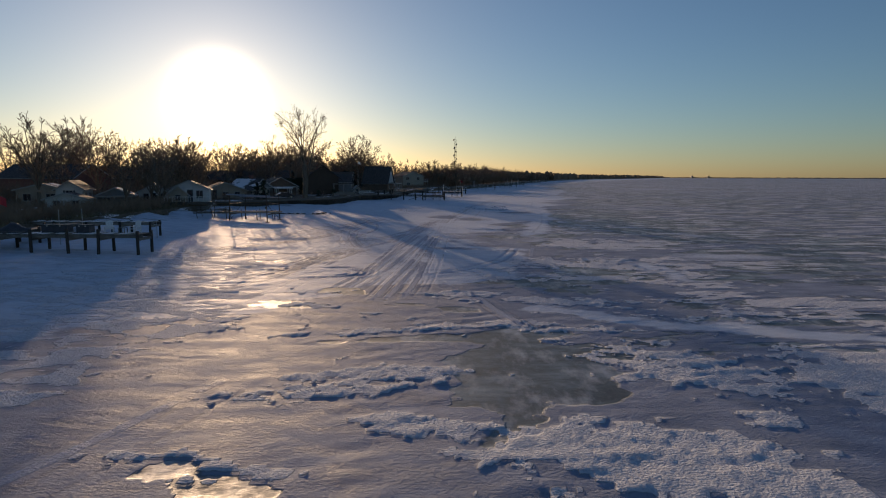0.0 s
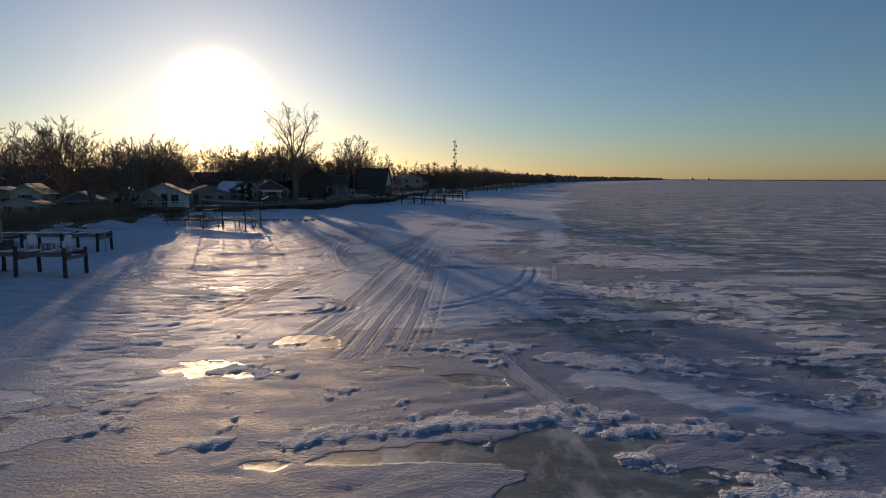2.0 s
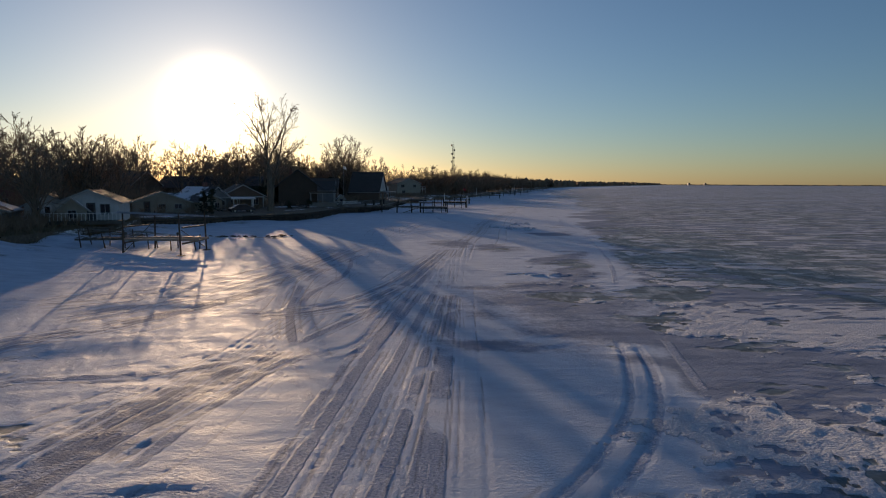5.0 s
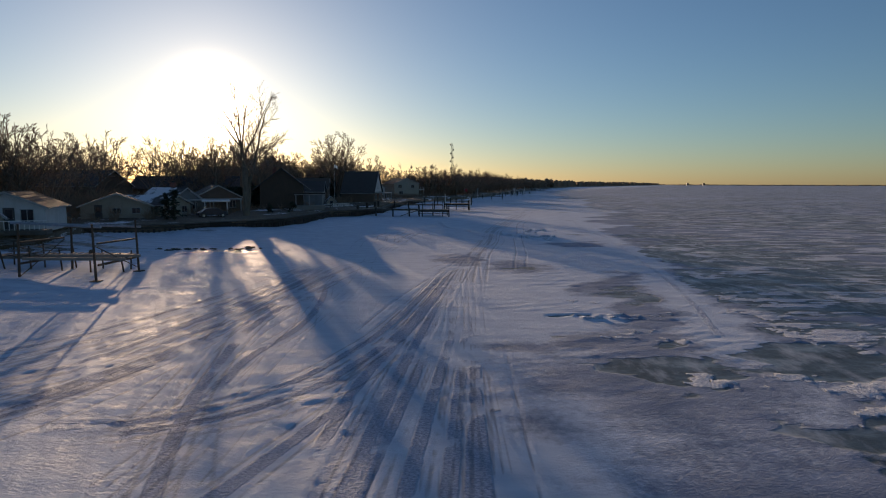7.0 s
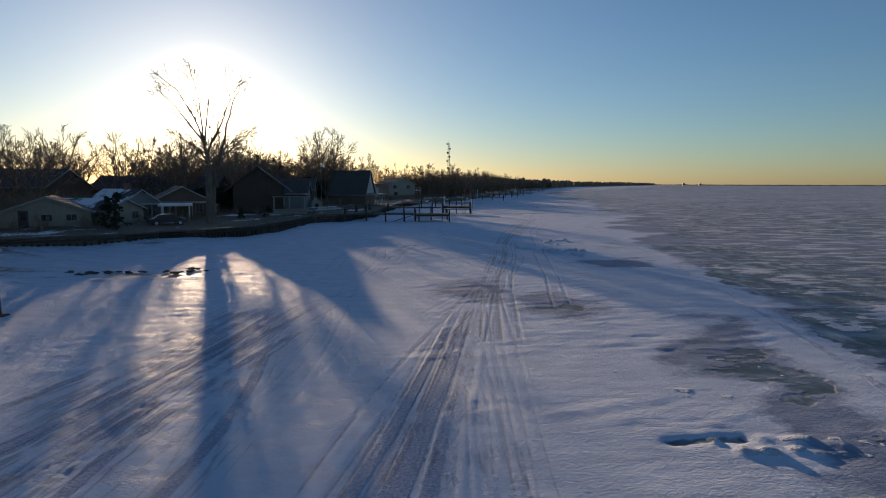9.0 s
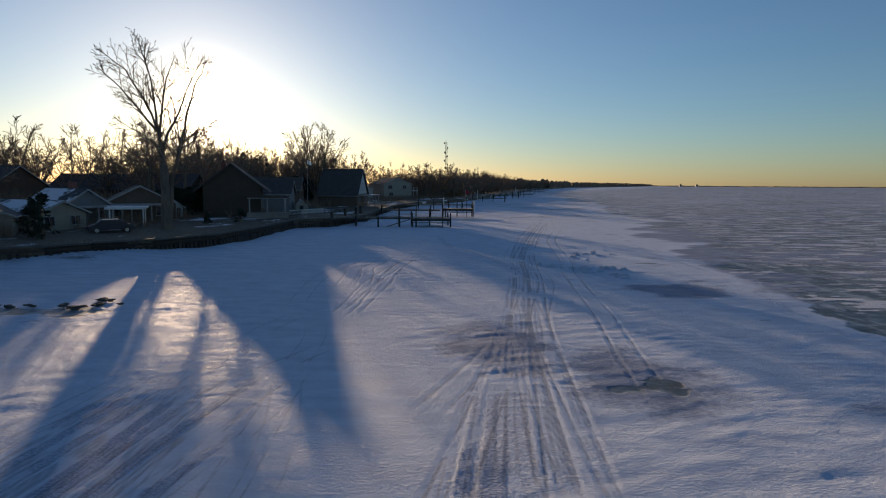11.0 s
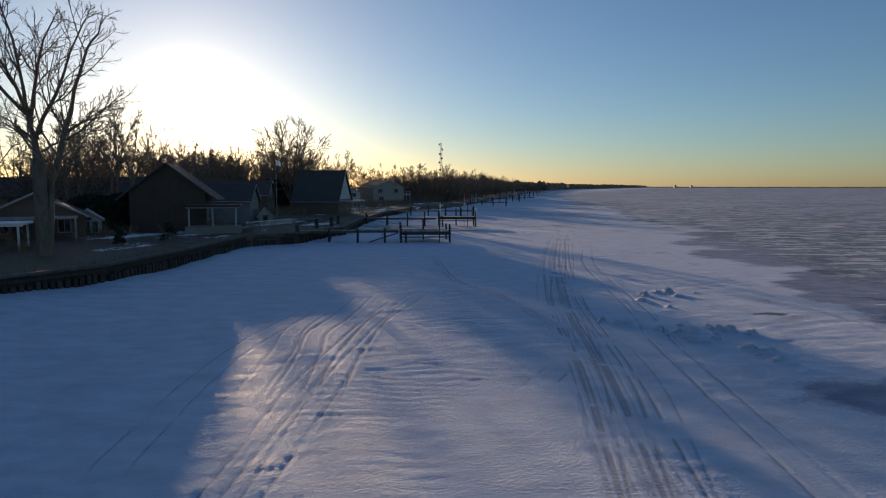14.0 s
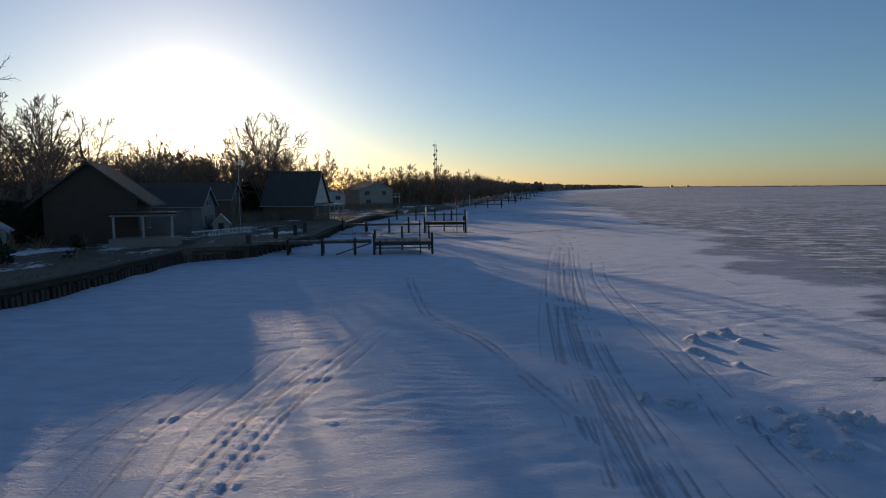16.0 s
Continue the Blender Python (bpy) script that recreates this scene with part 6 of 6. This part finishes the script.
wood_row(16, 55, 130, 22, 80, 11, 15.5)
wood_row(36, 130, 245, 34, 95, 12, 17.5)
for _ in range(48):
    y = rng.uniform(172, 240)
    x = rng.uniform(-76, -40)
    h = 11.0 + (y - 172) * 0.045 + rng.uniform(-1.2, 1.0)
    if room(x, y, h) < 8.5 or sum(1 for a, b in placed if abs(a - x) + abs(b - y) < 4):
        continue
    placed.append((x, y))
    plant(x, y, h, rng.randrange(7), rng.uniform(0, 360))
# tall trees with high, open crowns behind the cottonwood and the large house
for k, (tx, ty, th) in enumerate(((-37.8, 158.5, 14.5), (-42.0, 162.0, 15.5), (-45.5, 170.0, 16.5), (-41.0, 171.5, 15.0), (-48.5, 163.5, 15.0), (-52.0, 172.0, 17.0), (-34.0, 205.0, 15.0), (-42.5, 208.0, 14.0), (-39.6, 207.0, 13.0))):
    t = thing("tree", "tall bare tree with a high open crown", "tree", pose(tx, ty, LAND, 0, 0, 70 * k) @ Matrix.Scale(th / 16.0, 4), group="bare trees along the shore")
    part("trunk", tall[k % 3][0], M_BARK, t)
    part("crown", tall[k % 3][1], M_TWIG, t, "bare winter twigs")
# the tall edge of the wood beyond the gaps
for k in range(30):
    y = rng.uniform(246, 300)
    x = 14 + 30 * (k + rng.random()) / 30 - 0.386 * y
    plant(x, y, rng.uniform(14.5, 18.5), rng.randrange(7), rng.uniform(0, 360))
wood_row(14, 235, 300, 27, 55, 11, 14.5)
wood_row(20, 245, 300, 14, 60, 11, 14)
plant(-62, 136, 13, 0, 20)
plant(-49, 105, 12.5, 1, 80)
for qx, qy, qh, qk in ((-46.5, 108.5, 11.2, 3), (-47.5, 111.5, 11.2, 0), (-48.0, 106.5, 11.8, 5), (-50.5, 104.0, 12.0, 2), (-52, 112, 11, 4), (-45.2, 91.5, 9.0, 6), (-56.5, 109, 12, 2), (-58, 102, 12, 5), (-49.5, 97.2, 10.5, 1), (-49.5, 108.5, 11, 0), (-56.5, 115, 12.4, 3), (-51, 92, 11, 6), (-47, 94, 10, 2),
                       (-66, 78, 15, 5), (-58, 82, 14, 2), (-66, 146, 14, 1), (-63, 118, 12, 4), (-40, 223, 17.5, 5), (-46, 230, 17, 1), (-36, 230, 16, 3), (-29, 227, 13.5, 2), (-54, 240, 18, 0), (-43, 246, 17, 4), (-60, 100, 13, 2), (-56, 226, 17, 6), (-48, 214, 16, 2), (-118, 190, 24, 3), (-128, 200, 25, 5), (-90, 140, 17, 2)):
    plant(qx, qy, qh, qk, 40 * qx)


round_trees = []
for i in range(4):
    w, c = grow(90 + i, 13.0, (6, 5, 4), 0.24, 1.8, 0.06, vase(90 + i, 7, 11.8, 5.6, 1.6, 0.14))
    round_trees.append((w.mesh("trunk", M_BARK, True), c.mesh("crown", M_TWIG)))
rng = random.Random(51)
for k in range(50):
    y = 288 + 260 * (k + rng.random()) / 50
    x = float(shore(y)) - 7 - abs(rng.gauss(0, 16))
    h = rng.uniform(9.0, 14.0) - 0.006 * (y - 288)
    t = thing("tree", "rounded bare tree in the woods along the shore", "tree", pose(x, y, LAND, 0, 0, rng.uniform(0, 360)) @ Matrix.Diagonal((h / 12.0, h / 12.0, h / 13.0, 1)), group="bare trees along the shore")
    part("trunk", round_trees[k % 4][0], M_BARK, t)
    part("crown", round_trees[k % 4][1], M_TWIG, t, "bare winter twigs")


def middle_woods():
    """Trees along the curving shore, each a short trunk and a rounded crown of radiating branches."""
    r = random.Random(14)
    s = Shape()
    for i in range(300):
        u = r.random() ** 1.2
        y = 292 + 680 * u
        x = float(shore(y)) - 6 - abs(r.gauss(0, 26))
        h = r.uniform(7.5, 11.5) + 2.2 * math.sin(y * 0.034) + 1.6 * math.sin(y * 0.11)
        w = h * r.uniform(0.5, 0.66)
        t = 0.00018 * (y - 60) + 0.016
        fork = Vector((x, y, LAND + h * r.uniform(0.1, 0.2)))
        s.spike(Vector((x, y, LAND - 0.2)), fork + Vector((0, 0, h * 0.3)), 0.22)
        for k in range(26):
            a, q = r.uniform(0, 2 * math.pi), math.sqrt(r.random())
            tip = Vector((x + w * q * math.cos(a), y + w * q * math.sin(a), LAND + h * (1 - 0.62 * q ** 2.0) * r.uniform(0.93, 1.0)))
            bend = fork.lerp(tip, 0.5) + Vector((0.1 * w * math.cos(a), 0.1 * w * math.sin(a), 0))
            s.spike(fork, bend, t * 2.4)
            for e in range(3):
                p = fork.lerp(tip, 0.45 + 0.15 * e)
                d = (tip - p).length
                g = tip + Vector((r.gauss(0, 0.5), r.gauss(0, 0.5), r.gauss(0, 0.2))) * d * 0.8
                s.spike(p, g, t * 2.0)
    return tagged(new("shore_woods", s.mesh("shore_woods", M_TWIG)), "bare brown woods along the curving shore", "woods", kind="stuff")


middle_woods()


def far_woods():
    """Trees too far off to be told apart, as many small uprights and twig fans."""
    r = random.Random(3)
    s = Shape()
    for i in range(4200):
        u = r.random() ** 1.7
        y = 760 + 3900 * u
        x = float(shore(y)) - 6 - abs(r.gauss(0, 60))
        k = 1 + 1.2 * u
        h = (r.uniform(5, 11.5) + 2.0 * math.sin(y * 0.021) + 1.5 * math.sin(y * 0.0533)) * (1.0 + 0.25 * u)
        a = r.uniform(0, math.pi)
        b = h * r.uniform(0.28, 0.46)
        dx, dy = math.cos(a) * b, math.sin(a) * b
        low = h * r.uniform(0.12, 0.3)
        ring = []
        for q in range(11):
            w = math.pi * (q / 10 * 1.3 - 0.15)
            e = r.uniform(0.8, 1.08)
            ring.append((x + dx * math.cos(w) * e, y + dy * math.cos(w) * e, LAND + low + (h - low) * (0.25 + 0.75 * math.sin(w) * e)))
        s.add(ring + [(x - dx * 0.1, y - dy * 0.1, 0.8), (x + dx * 0.1, y + dy * 0.1, 0.8)], [(11, 12) + tuple(range(11))])
    return tagged(new("far_woods", s.mesh("far_woods", M_TWIG)), "dark belt of bare woods along the far shore", "woods", kind="stuff")


far_woods()


def brush():
    """Thicket behind and between the houses."""
    r = random.Random(8)
    s = Shape()
    for i in range(5000):
        y = r.uniform(55, 330 if i % 3 else 430)
        x = float(shore(y)) - (27 + abs(r.gauss(0, 18)) if y < 240 else 8 + abs(r.gauss(0, 26)))
        h = r.uniform(2.0, 5.5)
        if i % 5 == 0:
            x, h = float(shore(y)) - r.uniform(11, 30), r.uniform(0.7, 2.2)
        elif i % 9 == 1:
            y = r.uniform(58, 112)
            x, h = float(shore(y)) - r.uniform(1.5, 10), r.uniform(0.5, 1.9)
        if 228 < y < 284 and x > -33 or 205 < y < 228 and x > -27 or -39 < x < -25 and 126 < y < 172:
            h = r.uniform(0.3, 0.8)
        base = Vector((x, y, LAND - 0.1))
        for _ in range(4):
            d = Vector((r.gauss(0, 0.4), r.gauss(0, 0.4), 1)).normalized()
            tip = base + d * h * r.uniform(0.6, 1)
            s.spike(base, tip, 0.045)
            for _ in range(3):
                q = base.lerp(tip, r.uniform(0.3, 0.9))
                s.spike(q, q + Vector((r.gauss(0, 0.6), r.gauss(0, 0.6), r.uniform(0.4, 1.5))), 0.026)
    return tagged(new("thicket", s.mesh("thicket", M_TWIG)), "dense leafless thicket behind the shore houses", "brush", kind="stuff")


brush()


def reeds():
    r = random.Random(18)
    s = Shape()
    for i in range(9000):
        y = r.uniform(40, 112) if r.random() < 0.75 else r.uniform(112, 240)
        e = float(shore(y))
        out = abs(r.gauss(0, 2.2)) if y < 112 else abs(r.gauss(0, 0.8)) + 0.5
        x = e - out + (0.5 if y < 110 else 0)
        h = r.uniform(0.2, 0.8) if y < 112 else r.uniform(0.1, 0.35)
        a = r.uniform(0, math.pi)
        z = LAND - 0.1 if x < e - 0.05 else 0.5
        w = 0.035
        lx, ly = r.gauss(0, 0.18) * h, r.gauss(0, 0.18) * h
        s.add([(x - w * math.cos(a), y - w * math.sin(a), z), (x + w * math.cos(a), y + w * math.sin(a), z), (x + lx, y + ly, z + h)], [(0, 1, 2)])
    return tagged(new("dead_grass", s.mesh("dead_grass", M_REED)), "tufts of dead brown grass and reeds along the shore", "dry grass", kind="stuff")


reeds()


def needle_tuft(s, r, c, size):
    """A ragged spray of needles round a point."""
    for _ in range(3):
        a, b = Vector((r.gauss(0, 1), r.gauss(0, 1), r.gauss(0, 0.6))).normalized() * size, Vector((r.gauss(0, 1), r.gauss(0, 1), r.gauss(0, 0.6))).normalized() * size * 0.55
        s.add([tuple(c - a * 0.4), tuple(c + b), tuple(c + a), tuple(c - b * 0.8)], [(0, 1, 2), (0, 2, 3)])


def build_conifer(m, seed, h, label, girth=0.22):
    """A spruce or pine: layered, uneven boughs carrying tufts of needles."""
    r = random.Random(seed)
    t = thing("conifer", label, "conifer", m, group="evergreens behind the houses")
    part("trunk", Shape().tube((0, 0, -0.3), (0, 0, h * 0.97), 0.2, 0.03, 6), M_BARK, t)
    s = Shape()
    for i in range(int(h * 9)):
        z = h * (0.1 + 0.88 * r.random())
        reach = (1 - z / h) ** 0.7 * h * girth * r.uniform(0.4, 1.25) + 0.15
        a = r.uniform(0, 2 * math.pi)
        for k in range(5):
            e = reach * (0.25 + 0.75 * k / 4)
            needle_tuft(s, r, Vector((math.cos(a) * e + r.gauss(0, 0.1), math.sin(a) * e + r.gauss(0, 0.1), z - 0.22 * e + r.gauss(0, 0.12))), r.uniform(0.2, 0.42))
    part("needles", s, M_NEEDLE, t)
    return t


def build_evergreen(m, rx, ry, h, seed, label):
    """A dense evergreen grown into one broad dome."""
    r = random.Random(seed)
    t = thing("evergreen", label, "evergreen", m, group="evergreens behind the houses")
    for k in range(4):
        a = k * 1.7
        part("trunk", Shape().tube((0.5 * math.cos(a), 0.5 * math.sin(a), -0.3), (rx * 0.45 * math.cos(a), ry * 0.45 * math.sin(a), h * 0.7), 0.16, 0.05, 6), M_BARK, t)
    s = Shape()
    for i in range(2400):
        a, w = r.uniform(0, 2 * math.pi), r.random() ** 1.25
        k = 0.74 + 0.22 * noise.noise(Vector((math.cos(a) * 2.2, math.sin(a) * 2.2, w * 3 + seed))) + abs(r.gauss(0, 0.09)) + 0.08
        q = math.sqrt(max(0.02, 1 - w ** 2.6)) * k
        needle_tuft(s, r, Vector((math.cos(a) * rx * q, math.sin(a) * ry * q, h * w * (0.9 + 0.12 * k))), r.uniform(0.28, 0.5))
    for i in range(420):
        a, w, k = r.uniform(0, 2 * math.pi), r.uniform(0.02, 0.85), r.uniform(0.1, 0.72)
        q = math.sqrt(max(0.02, 1 - w ** 2.6)) * k
        needle_tuft(s, r, Vector((math.cos(a) * rx * q, math.sin(a) * ry * q, h * w)), r.uniform(0.8, 1.1))
    part("foliage", s, M_NEEDLE, t)
    return t


build_evergreen(pose(-37.5, 219.5, LAND), 6.0, 3.6, 6.8, 8, "dense dark evergreen clump behind the steep-roofed house")
build_evergreen(pose(-40.5, 161.5, LAND), 3.0, 3.0, 4.4, 9, "dense dark evergreen clump beside the large house")
build_evergreen(pose(-43.5, 160.5, LAND), 4.4, 3.6, 4.2, 5, "dense dark evergreen clump behind the garden shed")
build_conifer(pose(-58, 239, LAND), 1, 14.0, "dark spruce behind the houses", 0.26)
build_conifer(pose(-54, 241, LAND), 2, 13.4, "dark spruce behind the houses", 0.28)
build_conifer(pose(-51, 238, LAND), 3, 12.0, "dark spruce behind the houses", 0.3)
build_conifer(pose(-38.5, 122.5, LAND), 4, 4.4, "dark bushy evergreen beside a cottage", 0.34)
build_conifer(pose(-40.5, 124.0, LAND), 5, 3.6, "dark bushy evergreen beside a cottage", 0.34)
build_conifer(pose(-28.5, 146.5, LAND), 6, 1.9, "low dark evergreen bush on the lawn", 0.5)
build_conifer(pose(-31.5, 143.0, LAND), 7, 1.5, "low dark evergreen bush on the lawn", 0.55)


# ---------------------------------------------------------------- radio mast
def build_mast(m, h):
    t = thing("radio_mast", "tall lattice radio mast with dish and panel antennas", "radio mast", m)
    r0, r1 = 1.5, 1.0
    corner = lambda k, z: Vector((math.cos(k * 2.0944) * (r0 + (r1 - r0) * z / h), math.sin(k * 2.0944) * (r0 + (r1 - r0) * z / h), z))
    for k in range(3):
        part("leg", Shape().tube(corner(k, 0), corner(k, h), 0.2, 0.14, 5), M_DARKTRIM, t)
    n = 22
    for i in range(n):
        s = Shape()
        za, zb = h * i / n, h * (i + 1) / n
        for k in range(3):
            s.tube(corner(k, za), corner(k + 1, zb), 0.09, 0.09, 4)
            s.tube(corner(k, zb), corner(k + 1, zb), 0.08, 0.08, 4)
        part("bracing", s, M_DARKTRIM, t)
    for z, a in ((h - 1, 200), (h - 6, 330), (h - 10, 240), (h - 14, 300), (h - 18, 210), (h - 22, 340), (h - 25, 250)):
        c, q = math.cos(radians(a)), math.sin(radians(a))
        part("dish", Shape().tube((c * 1.3, q * 1.3, z), (c * 1.9, q * 1.9, z), 0.95, 1.05, 12), M_DARKTRIM, t)
    part("whip", Shape().tube((0, 0, h), (0, 0, h + 3), 0.1, 0.05, 5), M_DARKTRIM, t)
    return t


build_mast(pose(6.5, 655, LAND), 46.0)


# ---------------------------------------------------------------- far blocks and the land across the lake
def build_block(m, w, h):
    b = thing("tower_block", "pale tower block on the horizon", "apartment building", m, group="blocks on the horizon")
    part("wall", Shape().box(-w / 2, 0, 0, w / 2, 15, h), W_GREY, b)
    part("roof", Shape().box(-w / 2 - 0.5, -0.5, h + 0.004, w / 2 + 0.5, 15.5, h + 1.5), M_CAP, b)
    for i in range(6):
        part("window", Shape().box(-w / 2 + 1, -0.2, 4 + i * h / 7, w / 2 - 1, -0.02, 6 + i * h / 7), M_GLASS, b)
    return b


build_block(pose(1795, 4400, 0), 14, 17)
build_block(pose(1915, 4400, 0), 14, 15)


def far_shore():
    r = random.Random(30)
    s = Shape()
    x = 1500.0
    while x < 4700:
        w = r.uniform(8, 26)
        s.box(x, 4780 + r.uniform(0, 30), -1, x + w, 4830, r.uniform(4, 8.5))
        x += w
    return tagged(new("backdrop", s.mesh("backdrop", M_TWIG)), "thin dark line of wooded land across the lake", "far shore", kind="structure")


far_shore()
